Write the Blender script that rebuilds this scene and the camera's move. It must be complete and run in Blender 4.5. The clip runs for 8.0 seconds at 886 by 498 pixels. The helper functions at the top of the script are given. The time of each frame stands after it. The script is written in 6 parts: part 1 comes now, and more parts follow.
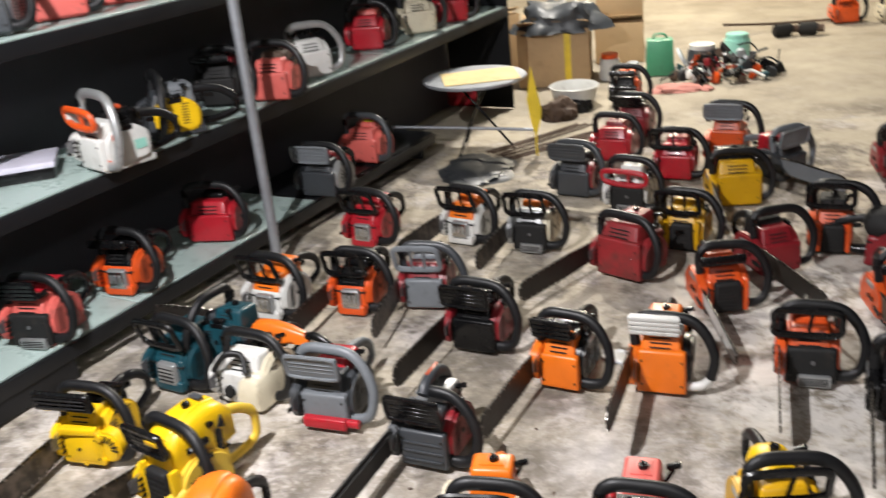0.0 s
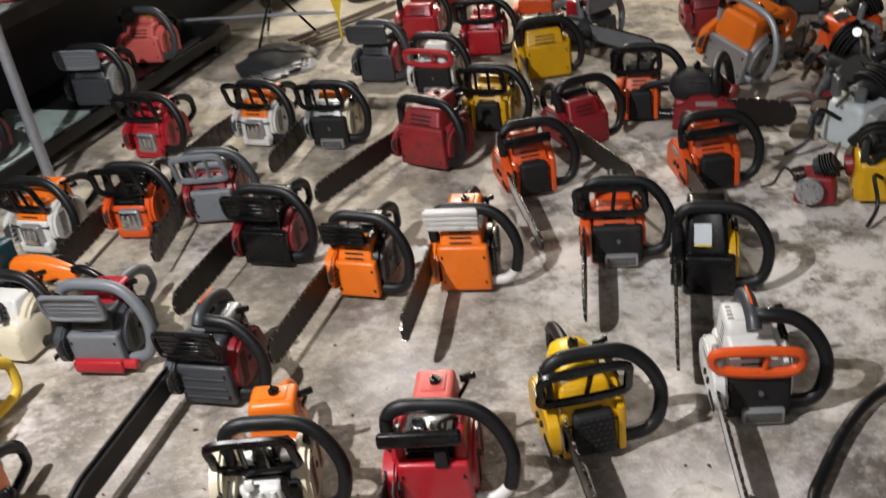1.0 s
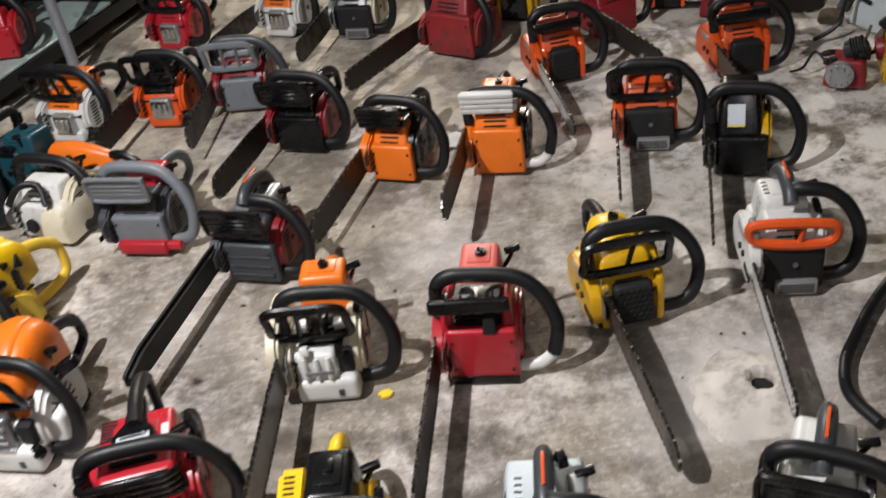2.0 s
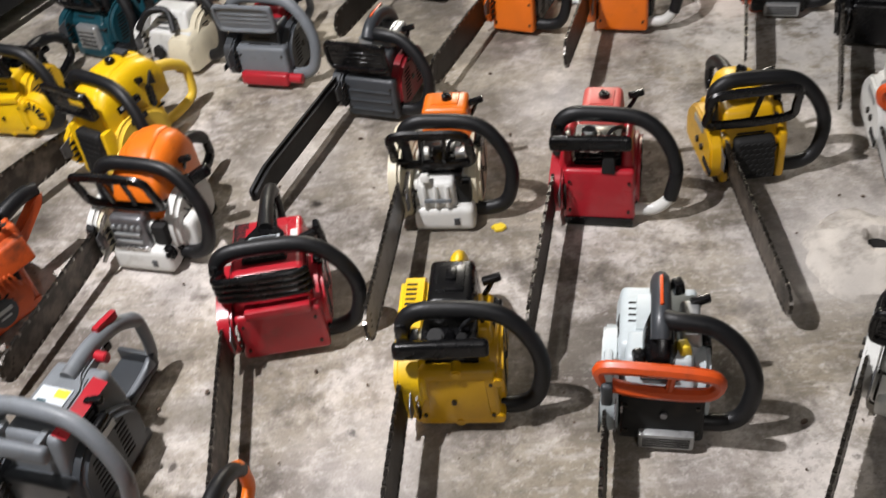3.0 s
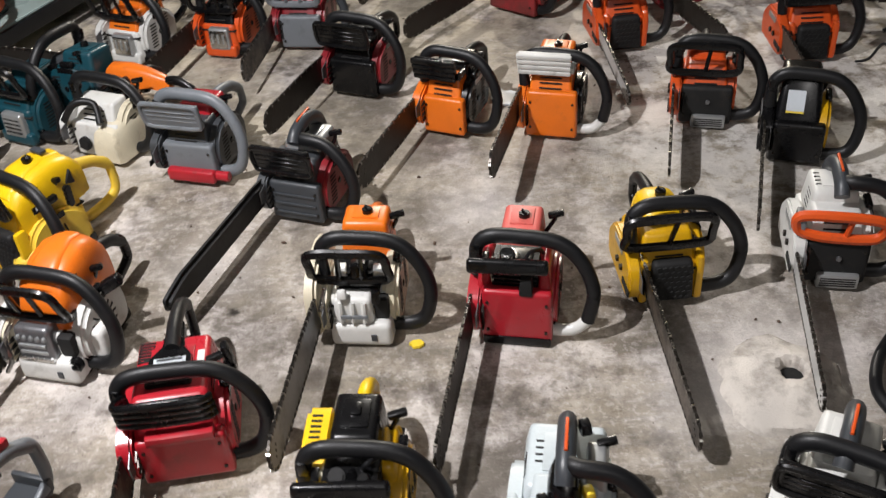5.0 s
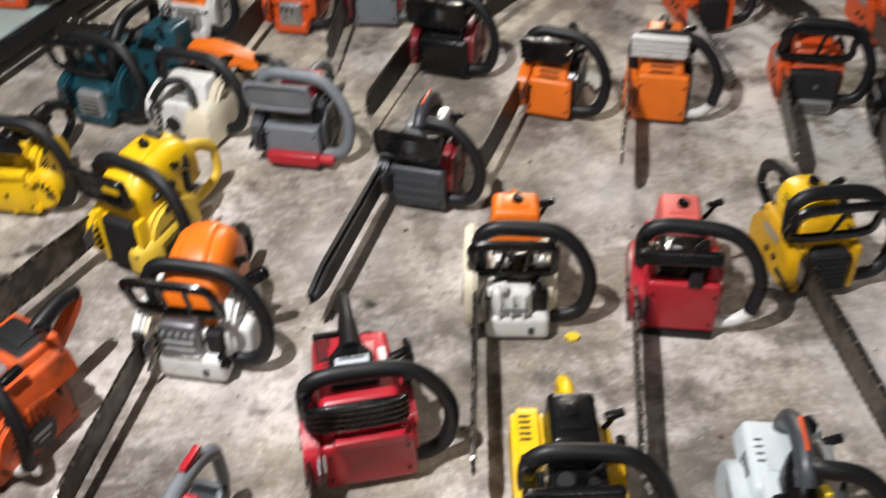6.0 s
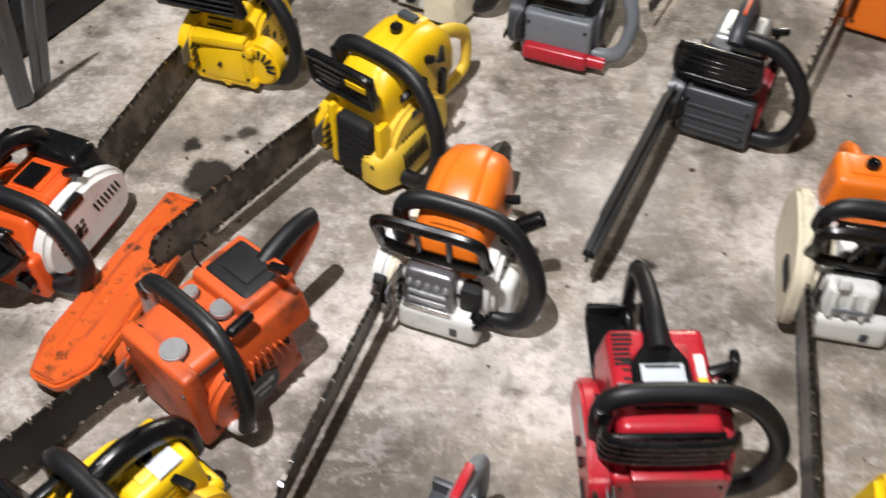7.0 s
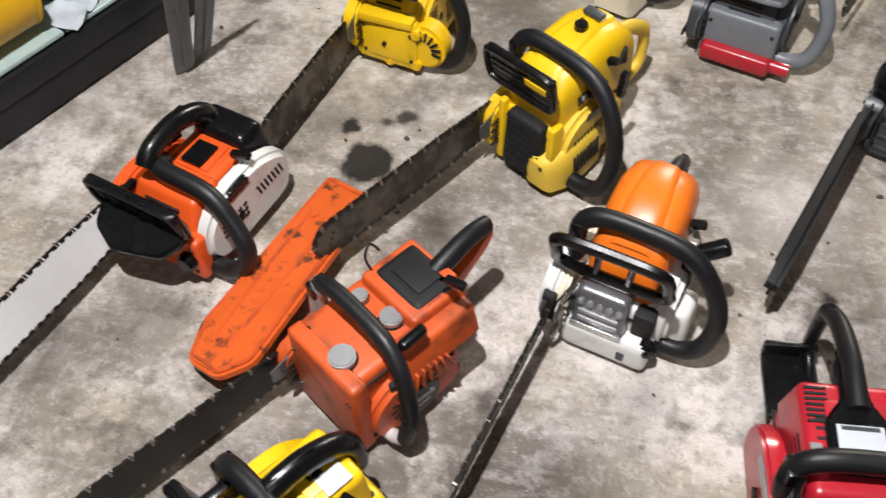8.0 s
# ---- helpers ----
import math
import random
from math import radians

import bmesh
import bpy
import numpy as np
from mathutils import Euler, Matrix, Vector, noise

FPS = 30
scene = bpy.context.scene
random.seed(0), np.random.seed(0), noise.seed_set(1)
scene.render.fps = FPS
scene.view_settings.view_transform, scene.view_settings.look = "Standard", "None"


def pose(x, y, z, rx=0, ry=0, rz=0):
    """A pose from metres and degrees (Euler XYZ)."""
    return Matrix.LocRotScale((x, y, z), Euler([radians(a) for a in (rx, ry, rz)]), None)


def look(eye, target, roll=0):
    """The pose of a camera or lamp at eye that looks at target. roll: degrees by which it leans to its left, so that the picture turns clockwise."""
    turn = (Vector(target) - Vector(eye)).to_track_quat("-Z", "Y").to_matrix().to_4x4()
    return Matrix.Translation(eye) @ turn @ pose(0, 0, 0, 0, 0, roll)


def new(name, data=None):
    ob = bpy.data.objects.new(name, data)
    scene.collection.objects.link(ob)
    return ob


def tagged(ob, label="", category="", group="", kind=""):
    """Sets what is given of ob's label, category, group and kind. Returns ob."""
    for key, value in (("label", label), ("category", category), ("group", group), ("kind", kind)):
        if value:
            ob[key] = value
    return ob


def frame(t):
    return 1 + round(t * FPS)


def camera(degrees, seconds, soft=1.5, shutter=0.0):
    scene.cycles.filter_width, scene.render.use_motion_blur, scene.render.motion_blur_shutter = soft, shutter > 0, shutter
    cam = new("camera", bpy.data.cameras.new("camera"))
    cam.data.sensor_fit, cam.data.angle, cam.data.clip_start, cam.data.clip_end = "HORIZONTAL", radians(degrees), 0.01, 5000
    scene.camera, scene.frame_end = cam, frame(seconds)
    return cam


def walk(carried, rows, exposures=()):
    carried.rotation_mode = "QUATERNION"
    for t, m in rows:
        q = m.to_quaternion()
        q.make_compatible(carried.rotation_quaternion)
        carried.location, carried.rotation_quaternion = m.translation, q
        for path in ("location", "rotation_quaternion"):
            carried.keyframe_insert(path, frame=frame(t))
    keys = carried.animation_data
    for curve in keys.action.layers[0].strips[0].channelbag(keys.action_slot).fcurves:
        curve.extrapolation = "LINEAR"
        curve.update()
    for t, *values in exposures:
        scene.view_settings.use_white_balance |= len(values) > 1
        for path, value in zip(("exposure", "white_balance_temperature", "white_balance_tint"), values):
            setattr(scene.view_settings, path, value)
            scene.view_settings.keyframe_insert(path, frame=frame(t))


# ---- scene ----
cam = camera(50.0, 8.0, soft=1.3, shutter=0.45)
PATH = [
    (0, (0.118, 0.207, 1.596), (-0.061, 2.045, 0.829), -5.9),
    (0.5, (0.236, 0.327, 1.582), (0.216, 2.12, 0.696), -7.3),
    (1, (0.329, 0.466, 1.499), (0.414, 2.189, 0.487), -7.9),
    (1.2, (0.34, 0.479, 1.477), (0.427, 2.175, 0.421), -8.5),
    (2.3, (0.141, 0.349, 1.473), (0.163, 1.943, 0.265), -8.5),
    (2.5, (0.106, 0.323, 1.464), (0.092, 1.894, 0.226), -8.4),
    (3, (0.1, 0.28, 1.407), (-0.027, 1.778, 0.087), -8.3),
    (3.5, (0.183, 0.279, 1.392), (-0.043, 1.738, 0.042), -8.4),
    (4, (0.239, 0.298, 1.398), (-0.021, 1.762, 0.061), -8.1),
    (4.5, (0.261, 0.328, 1.44), (0.074, 1.849, 0.155), -6.6),
    (4.7, (0.261, 0.354, 1.464), (0.133, 1.908, 0.212), -5.8),
    (5.8, (-0.221, 0.47, 1.524), (-0.072, 2.033, 0.285), -2.1),
    (6, (-0.283, 0.497, 1.494), (-0.178, 2.021, 0.203), -1.5),
    (6.2, (-0.338, 0.55, 1.464), (-0.292, 2.022, 0.11), -1.1),
    (6.5, (-0.445, 0.658, 1.408), (-0.489, 2.049, -0.029), -1.3),
    (7, (-0.599, 0.94, 1.353), (-0.742, 2.232, -0.167), -0.9),
    (7.5, (-0.688, 1.011, 1.357), (-0.921, 2.231, -0.211), -0.7),
    (8, (-0.763, 1.041, 1.371), (-1.064, 2.22, -0.217), -2.2),
]
walk(cam, [(t, look(eye, target, roll)) for t, eye, target, roll in PATH],
     [(0.0, 0.38), (0.5, 0.26), (1.0, 0.12), (1.2, 0.06), (2.3, -0.06), (3.0, -0.06), (4.0, -0.08), (4.7, 0.0), (6.0, 0.02), (8.0, -0.06)])

# ---------- light ----------
world = bpy.data.worlds.new("hall_dark")
world.use_nodes = True
world.node_tree.nodes["Background"].inputs[0].default_value = (0.75, 0.8, 0.9, 1)
world.node_tree.nodes["Background"].inputs[1].default_value = 0.004
scene.world = world
scene.view_settings.exposure = 0.0

CEIL = 3.4
LAMPS = [
    # place, watts, radius, colour
    ((-1.05, 1.28, 2.53), 462, 0.030, (0.985, 0.962, 0.985)),
    ((0.45, 6.8, 2.65), 380, 0.06, (1.0, 0.95, 0.87)),
    # added to brighten the far floor; no known lamp stands there
    ((1.6, 10.0, 2.85), 540, 0.10, (1.0, 0.89, 0.70)),
    # added fill light behind the camera, lifts the shaded saw fronts
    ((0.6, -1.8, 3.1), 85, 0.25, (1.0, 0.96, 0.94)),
]


# ---------- materials ----------
def nodes_of(name):
    m = bpy.data.materials.new(name)
    m.use_nodes = True
    nt = m.node_tree
    return m, nt, nt.nodes["Principled BSDF"], nt.links


def noise_node(nt, vec, scale, detail=4.0, rough=0.55, w=None):
    n = nt.nodes.new("ShaderNodeTexNoise")
    n.noise_dimensions = "4D" if w is not None else "3D"
    n.inputs["Scale"].default_value = scale
    n.inputs["Detail"].default_value = detail
    n.inputs["Roughness"].default_value = rough
    nt.links.new(vec, n.inputs["Vector"])
    if w is not None:
        nt.links.new(w, n.inputs["W"])
    return n.outputs["Fac"]


def ramp_node(nt, fac, a, b, ca=(0, 0, 0, 1), cb=(1, 1, 1, 1)):
    r = nt.nodes.new("ShaderNodeValToRGB")
    r.color_ramp.elements[0].position, r.color_ramp.elements[1].position = a, b
    r.color_ramp.elements[0].color, r.color_ramp.elements[1].color = ca, cb
    nt.links.new(fac, r.inputs["Fac"])
    return r.outputs["Color"]


def mix_node(nt, fac, a, b, mode="MIX"):
    n = nt.nodes.new("ShaderNodeMix")
    n.data_type, n.blend_type = "RGBA", mode
    for key, v in ((0, fac), (6, a), (7, b)):
        if hasattr(v, "links"):
            nt.links.new(v, n.inputs[key])
        elif key == 0:
            n.inputs[key].default_value = v
        else:
            n.inputs[key].default_value = (*v, 1)
    return n.outputs[2]


def painted(name, col, rough=0.4, metal=0.0, dirt=0.5, grime=(0.035, 0.028, 0.02), size=22.0, bump=0.05, coat=0.0, wear=0.0, lo=0.56, hi=0.76):
    """Moulded or painted surface with grime patches, fine dust, scuffs and a light orange-peel."""
    m, nt, p, ln = nodes_of(name)
    co = nt.nodes.new("ShaderNodeTexCoord").outputs["Object"]
    info = nt.nodes.new("ShaderNodeObjectInfo").outputs["Random"]
    w = nt.nodes.new("ShaderNodeMath")
    w.operation = "MULTIPLY"
    w.inputs[1].default_value = 37.0
    ln.new(info, w.inputs[0])
    w = w.outputs[0]
    big = noise_node(nt, co, size, 5, 0.62, w)
    fine = noise_node(nt, co, size * 9, 3, 0.6, w)
    tone = mix_node(nt, ramp_node(nt, fine, 0.30, 0.80), [c * 0.93 for c in col], [min(1, c * 1.04) for c in col])
    tone = mix_node(nt, ramp_node(nt, noise_node(nt, co, size * 0.4, 3, 0.5, w), 0.35, 0.70), tone, [c * 0.80 for c in col])
    mask = ramp_node(nt, big, lo, hi)
    fac = nt.nodes.new("ShaderNodeMath")
    fac.operation = "MULTIPLY"
    fac.inputs[1].default_value = dirt
    ln.new(mask, fac.inputs[0])
    colour = mix_node(nt, fac.outputs[0], tone, grime)
    if wear > 0:
        scr = noise_node(nt, co, size * 3.1, 6, 0.75, w)
        m2 = nt.nodes.new("ShaderNodeMath")
        m2.operation = "MULTIPLY"
        m2.inputs[1].default_value = wear
        ln.new(ramp_node(nt, scr, 0.66, 0.71), m2.inputs[0])
        colour = mix_node(nt, m2.outputs[0], colour, (0.28, 0.27, 0.25))
    ln.new(colour, p.inputs["Base Color"])
    rr = nt.nodes.new("ShaderNodeMapRange")
    rr.inputs["To Min"].default_value, rr.inputs["To Max"].default_value = max(0.05, rough - 0.16), min(1, rough + 0.16)
    ln.new(big, rr.inputs["Value"])
    ln.new(rr.outputs[0], p.inputs["Roughness"])
    p.inputs["Metallic"].default_value = metal
    p.inputs["Coat Weight"].default_value = coat
    p.inputs["Specular IOR Level"].default_value = 0.36 if max(col) < 0.02 else 0.5
    b = nt.nodes.new("ShaderNodeBump")
    b.inputs["Strength"].default_value, b.inputs["Distance"].default_value = bump, 0.002
    ln.new(fine, b.inputs["Height"])
    ln.new(b.outputs[0], p.inputs["Normal"])
    return m


M = {
    "red": painted("red_paint", (0.42, 0.014, 0.025), 0.32, dirt=0.45, coat=0.2),
    "darkred": painted("dark_red_paint", (0.22, 0.012, 0.018), 0.4, dirt=0.6),
    "dullred": painted("dull_red_paint", (0.27, 0.020, 0.024), 0.45, dirt=0.75, size=18, lo=0.45, hi=0.7),
    "pink": painted("faded_red_plastic", (0.62, 0.12, 0.10), 0.5, dirt=0.5),
    "orange": painted("orange_plastic", (0.78, 0.17, 0.012), 0.36, dirt=0.3),
    "burnt": painted("red_orange_plastic", (0.66, 0.085, 0.012), 0.38, dirt=0.45),
    # real wear, with base and grime deepened further for the shaded front face
    "oldorange": painted("worn_orange_paint", (0.58, 0.090, 0.017), 0.45, dirt=0.85, grime=(0.06, 0.022, 0.010), size=20, wear=0.22, lo=0.50, hi=0.74),
    "yellow": painted("yellow_plastic", (0.80, 0.50, 0.006), 0.38, dirt=0.35, grime=(0.10, 0.06, 0.015)),
    "paleyellow": painted("pale_yellow_plastic", (0.74, 0.50, 0.045), 0.5, dirt=0.3, grime=(0.2, 0.13, 0.04)),
    "gold": painted("deep_yellow_paint", (0.60, 0.33, 0.004), 0.35, dirt=0.45, grime=(0.08, 0.05, 0.01)),
    "white": painted("off_white_plastic", (0.66, 0.66, 0.63), 0.42, dirt=0.5, grime=(0.16, 0.13, 0.09)),
    "cream": painted("cream_plastic", (0.66, 0.60, 0.45), 0.45, dirt=0.6, grime=(0.15, 0.11, 0.06)),
    "palegreen": painted("pale_blue_grey_plastic", (0.50, 0.555, 0.57), 0.4, dirt=0.3, grime=(0.2, 0.2, 0.17)),
    "grey": painted("mid_grey_plastic", (0.16, 0.175, 0.19), 0.45, dirt=0.4),
    "slate": painted("dark_grey_plastic", (0.042, 0.047, 0.053), 0.42, dirt=0.4),
    "lightgrey": painted("light_grey_metal", (0.42, 0.43, 0.43), 0.38, metal=0.6, dirt=0.6),
    "black": painted("black_plastic", (0.0045, 0.0045, 0.005), 0.26, dirt=0.25, grime=(0.022, 0.02, 0.017)),
    "rubber": painted("black_rubber_grip", (0.0075, 0.0078, 0.0088), 0.46, dirt=0.3, grime=(0.024, 0.022, 0.02), bump=0.25),
    "sheath": painted("dull_black_sheath", (0.0045, 0.0045, 0.005), 0.62, dirt=0.2, grime=(0.016, 0.015, 0.013)),
    # besides sooty parts, fills vents, slots and openings as painted-in shade
    "matte": painted("soot_and_recess_black", (0.010, 0.010, 0.010), 0.7, dirt=0.4, grime=(0.05, 0.04, 0.03)),
    "teal": painted("teal_plastic", (0.006, 0.050, 0.068), 0.4, dirt=0.45),
    "mint": painted("mint_plastic", (0.30, 0.62, 0.52), 0.4, dirt=0.2),
    "green": painted("green_plastic_bag", (0.06, 0.30, 0.16), 0.4, dirt=0.25),
    "steel": painted("greasy_bar_steel", (0.115, 0.092, 0.072), 0.42, metal=0.3, dirt=0.97, grime=(0.020, 0.016, 0.012), size=20, bump=0.4, lo=0.40, hi=0.58, wear=0.30),
    "darksteel": painted("oily_dark_bar_steel", (0.020, 0.017, 0.014), 0.45, metal=0.3, dirt=0.8, grime=(0.012, 0.01, 0.008), size=16, bump=0.3),
    "brightsteel": painted("pale_bar_steel", (0.60, 0.60, 0.585), 0.42, metal=0.15, dirt=0.45, grime=(0.26, 0.24, 0.21), size=14),
    "cutter": painted("cutter_steel", (0.36, 0.345, 0.32), 0.3, metal=1.0, dirt=0.3),
    "chain": painted("chain_steel", (0.06, 0.054, 0.048), 0.36, metal=0.9, dirt=0.8, grime=(0.03, 0.025, 0.02), size=60),
    "chrome": painted("bare_alloy", (0.66, 0.66, 0.65), 0.25, metal=1.0, dirt=0.35, grime=(0.15, 0.13, 0.1)),
    "rust": painted("rusty_iron", (0.085, 0.052, 0.034), 0.75, dirt=0.8, grime=(0.05, 0.03, 0.02), bump=0.5),
    "rust_brown": painted("greasy_brown_iron", (0.10, 0.075, 0.045), 0.7, dirt=0.6, grime=(0.03, 0.024, 0.018), size=30, bump=0.4),
    "scuffed": painted("scuffed_orange_plastic", (0.60, 0.10, 0.015), 0.45, dirt=0.95, grime=(0.05, 0.022, 0.012), size=34, lo=0.54, hi=0.62),
    "paper": painted("white_sticker", (0.50, 0.54, 0.57), 0.5, dirt=0.25, grime=(0.4, 0.38, 0.34)),
    "sticker": painted("yellow_sticker", (0.85, 0.62, 0.04), 0.45, dirt=0.15),
    "card": painted("corrugated_cardboard", (0.44, 0.30, 0.16), 0.8, dirt=0.35, grime=(0.2, 0.13, 0.07), size=8),
    "cloth": painted("pink_rag", (0.55, 0.24, 0.20), 0.9, dirt=0.4, grime=(0.25, 0.12, 0.1)),
    "lilac": painted("pale_lilac_lid", (0.60, 0.58, 0.68), 0.35, dirt=0.1),
    # lifted to blue-grey: lens haze over the rack is put into this colour
    "rackback": painted("hazed_rack_back", (0.050, 0.052, 0.062), 0.6, dirt=0.5, grime=(0.03, 0.03, 0.034), size=3),
    "rack": painted("black_rack_paint", (0.008, 0.0085, 0.010), 0.45, dirt=0.5, grime=(0.02, 0.02, 0.02), size=5),
    "post": painted("galvanised_post", (0.36, 0.38, 0.41), 0.45, metal=0.5, dirt=0.4, grime=(0.16, 0.16, 0.16)),
    "shelfglass": painted("pale_green_shelf_board", (0.40, 0.50, 0.47), 0.3, dirt=0.75, grime=(0.10, 0.11, 0.10), size=7),
    "wall": painted("grey_rendered_wall", (0.07, 0.067, 0.064), 0.85, dirt=0.5, grime=(0.10, 0.09, 0.08), size=1.5, bump=0.3),
    "alloy": painted("dull_cast_alloy", (0.22, 0.22, 0.23), 0.34, metal=0.7, dirt=0.6),
    "dullgreen": painted("dull_green_plastic", (0.10, 0.20, 0.12), 0.5, dirt=0.5),
    "mortar": painted("rough_mortar", (0.60, 0.555, 0.50), 0.95, dirt=0.8, grime=(0.20, 0.175, 0.15), size=26, bump=1.0, lo=0.46, hi=0.70),
}


OIL, DAMP, CHALK = (0.016, 0.013, 0.010), (0.070, 0.058, 0.048), (0.74, 0.70, 0.67)
STAINS = [
    # place, radius, softness, strength, colour
    (-1.218, 2.243, 0.052, 0.14, 0.96, OIL), (-1.277, 2.332, 0.020, 0.25, 0.95, OIL), (-1.170, 2.378, 0.017, 0.4, 0.85, OIL), (-1.201, 2.361, 0.014, 0.5, 0.8, OIL),
    (-1.051, 2.115, 0.030, 0.7, 0.75, DAMP), (-0.885, 1.772, 0.020, 0.6, 0.85, DAMP), (-0.758, 1.673, 0.045, 0.9, 0.6, DAMP), (-1.505, 1.810, 0.075, 0.8, 0.55, DAMP),
    (-1.627, 1.709, 0.070, 0.9, 0.55, DAMP), (-0.646, 1.826, 0.035, 0.9, 0.5, DAMP), (-0.343, 2.088, 0.013, 0.5, 0.9, OIL), (-0.131, 1.856, 0.028, 0.6, 0.8, DAMP),
    (-0.087, 1.829, 0.018, 0.6, 0.7, DAMP), (-0.213, 1.386, 0.009, 0.4, 0.9, OIL), (-0.549, 1.341, 0.011, 0.35, 0.9, DAMP), (0.860, 1.800, 0.16, 0.6, 0.55, CHALK),
    (0.680, 1.690, 0.09, 0.9, 0.45, CHALK), (-0.17, 1.30, 0.10, 0.9, 0.35, CHALK), (-0.42, 2.27, 0.09, 0.9, 0.4, CHALK), (0.289, 2.436, 0.10, 0.8, 0.45, CHALK),
]


def concrete():
    m, nt, p, ln = nodes_of("worn_concrete")
    co = nt.nodes.new("ShaderNodeTexCoord").outputs["Object"]
    def times(fac, k):
        n = nt.nodes.new("ShaderNodeMath")
        n.operation = "MULTIPLY"
        ln.new(fac, n.inputs[0])
        if hasattr(k, "links"):
            ln.new(k, n.inputs[1])
        else:
            n.inputs[1].default_value = k
        return n.outputs[0]

    def stretched(yaw, along, across):
        n = nt.nodes.new("ShaderNodeMapping")
        n.inputs["Rotation"].default_value = (0, 0, radians(yaw))
        n.inputs["Scale"].default_value = (along, across, 1)
        ln.new(co, n.inputs["Vector"])
        return n.outputs[0]

    broad = noise_node(nt, co, 1.1, 5, 0.6)
    blot = noise_node(nt, co, 3.0, 8, 0.62)
    spot = noise_node(nt, co, 11.0, 10, 0.68)
    tint = noise_node(nt, co, 2.3, 4, 0.6)
    grit = noise_node(nt, co, 170.0, 3, 0.7)
    base = mix_node(nt, ramp_node(nt, blot, 0.40, 0.60), (0.130, 0.108, 0.092), (0.385, 0.345, 0.310))
    base = mix_node(nt, times(ramp_node(nt, broad, 0.42, 0.66), 0.45), base, (0.335, 0.302, 0.268))
    # worn pale skin, rubbed through in places, and float marks
    base = mix_node(nt, times(ramp_node(nt, spot, 0.51, 0.59), 0.45), base, (0.66, 0.61, 0.57))
    base = mix_node(nt, times(ramp_node(nt, tint, 0.40, 0.58), 0.58), base, (0.40, 0.350, 0.262))
    base = mix_node(nt, times(ramp_node(nt, noise_node(nt, stretched(35, 3.0, 17.0), 2.0, 7, 0.66), 0.50, 0.62), 0.30), base, (0.165, 0.160, 0.140))
    base = mix_node(nt, times(ramp_node(nt, noise_node(nt, stretched(-50, 4.0, 15.0), 2.4, 7, 0.66), 0.53, 0.64), 0.42), base, (0.58, 0.535, 0.50))
    base = mix_node(nt, times(ramp_node(nt, noise_node(nt, co, 3.1, 9, 0.66), 0.51, 0.60), 0.68), base, (0.70, 0.65, 0.61))
    # close grain: small pits and bare aggregate
    base = mix_node(nt, times(ramp_node(nt, noise_node(nt, co, 48.0, 7, 0.74), 0.51, 0.58), 0.33), base, (0.150, 0.130, 0.112))
    base = mix_node(nt, times(ramp_node(nt, noise_node(nt, co, 62.0, 6, 0.72), 0.54, 0.60), 0.30), base, (0.70, 0.65, 0.61))
    # old oil, broad and faint, then small and dark, then pin holes
    oily = noise_node(nt, co, 5.6, 9, 0.68)
    base = mix_node(nt, times(ramp_node(nt, oily, 0.53, 0.64), 0.80), base, (0.098, 0.082, 0.068))
    base = mix_node(nt, times(ramp_node(nt, noise_node(nt, co, 26.0, 5, 0.74), 0.62, 0.70), 0.60), base, (0.085, 0.073, 0.062))
    base = mix_node(nt, times(ramp_node(nt, noise_node(nt, co, 85.0, 3, 0.7), 0.64, 0.71), 0.6), base, (0.075, 0.064, 0.054))
    # patches turn paler and yellower past the front rows
    sep0 = nt.nodes.new("ShaderNodeSeparateXYZ")
    ln.new(co, sep0.inputs[0])
    past = nt.nodes.new("ShaderNodeMapRange")
    past.inputs["From Min"].default_value, past.inputs["From Max"].default_value = -2.0, -0.4
    past.inputs["To Max"].default_value = 0.68
    ln.new(sep0.outputs["Y"], past.inputs["Value"])
    base = mix_node(nt, times(ramp_node(nt, noise_node(nt, co, 3.7, 8, 0.66), 0.43, 0.53), past.outputs[0]), base, (0.60, 0.53, 0.41))
    base = mix_node(nt, times(ramp_node(nt, noise_node(nt, co, 2.6, 7, 0.7), 0.49, 0.60), 0.62), base, (0.125, 0.108, 0.085))
    # smoother and more tan in the far half of the hall
    sep = nt.nodes.new("ShaderNodeSeparateXYZ")
    ln.new(co, sep.inputs[0])
    wob = nt.nodes.new("ShaderNodeMath")
    wob.operation = "MULTIPLY_ADD"
    wob.inputs[1].default_value = 1.6
    ln.new(tint, wob.inputs[0])
    ln.new(sep.outputs["Y"], wob.inputs[2])
    far_tan = nt.nodes.new("ShaderNodeMapRange")
    far_tan.inputs["From Min"].default_value, far_tan.inputs["From Max"].default_value = 1.7, 3.0
    far_tan.inputs["To Max"].default_value = 0.80
    ln.new(wob.outputs[0], far_tan.inputs["Value"])
    tan = mix_node(nt, ramp_node(nt, broad, 0.38, 0.66), (0.285, 0.245, 0.185), (0.44, 0.39, 0.305))
    base = mix_node(nt, far_tan.outputs[0], base, tan)
    # white powder spilt and trodden in beside the dismantled engines
    far = nt.nodes.new("ShaderNodeVectorMath")
    far.operation = "DISTANCE"
    far.inputs[1].default_value = (0.42, -1.0, 0.0)
    ln.new(co, far.inputs[0])
    near = nt.nodes.new("ShaderNodeMapRange")
    near.inputs["From Min"].default_value, near.inputs["From Max"].default_value = 1.15, 0.45
    ln.new(far.outputs["Value"], near.inputs["Value"])
    powder = times(times(ramp_node(nt, noise_node(nt, co, 7.5, 8, 0.75), 0.44, 0.54), near.outputs[0]), 0.85)
    base = mix_node(nt, powder, base, (0.74, 0.71, 0.67))
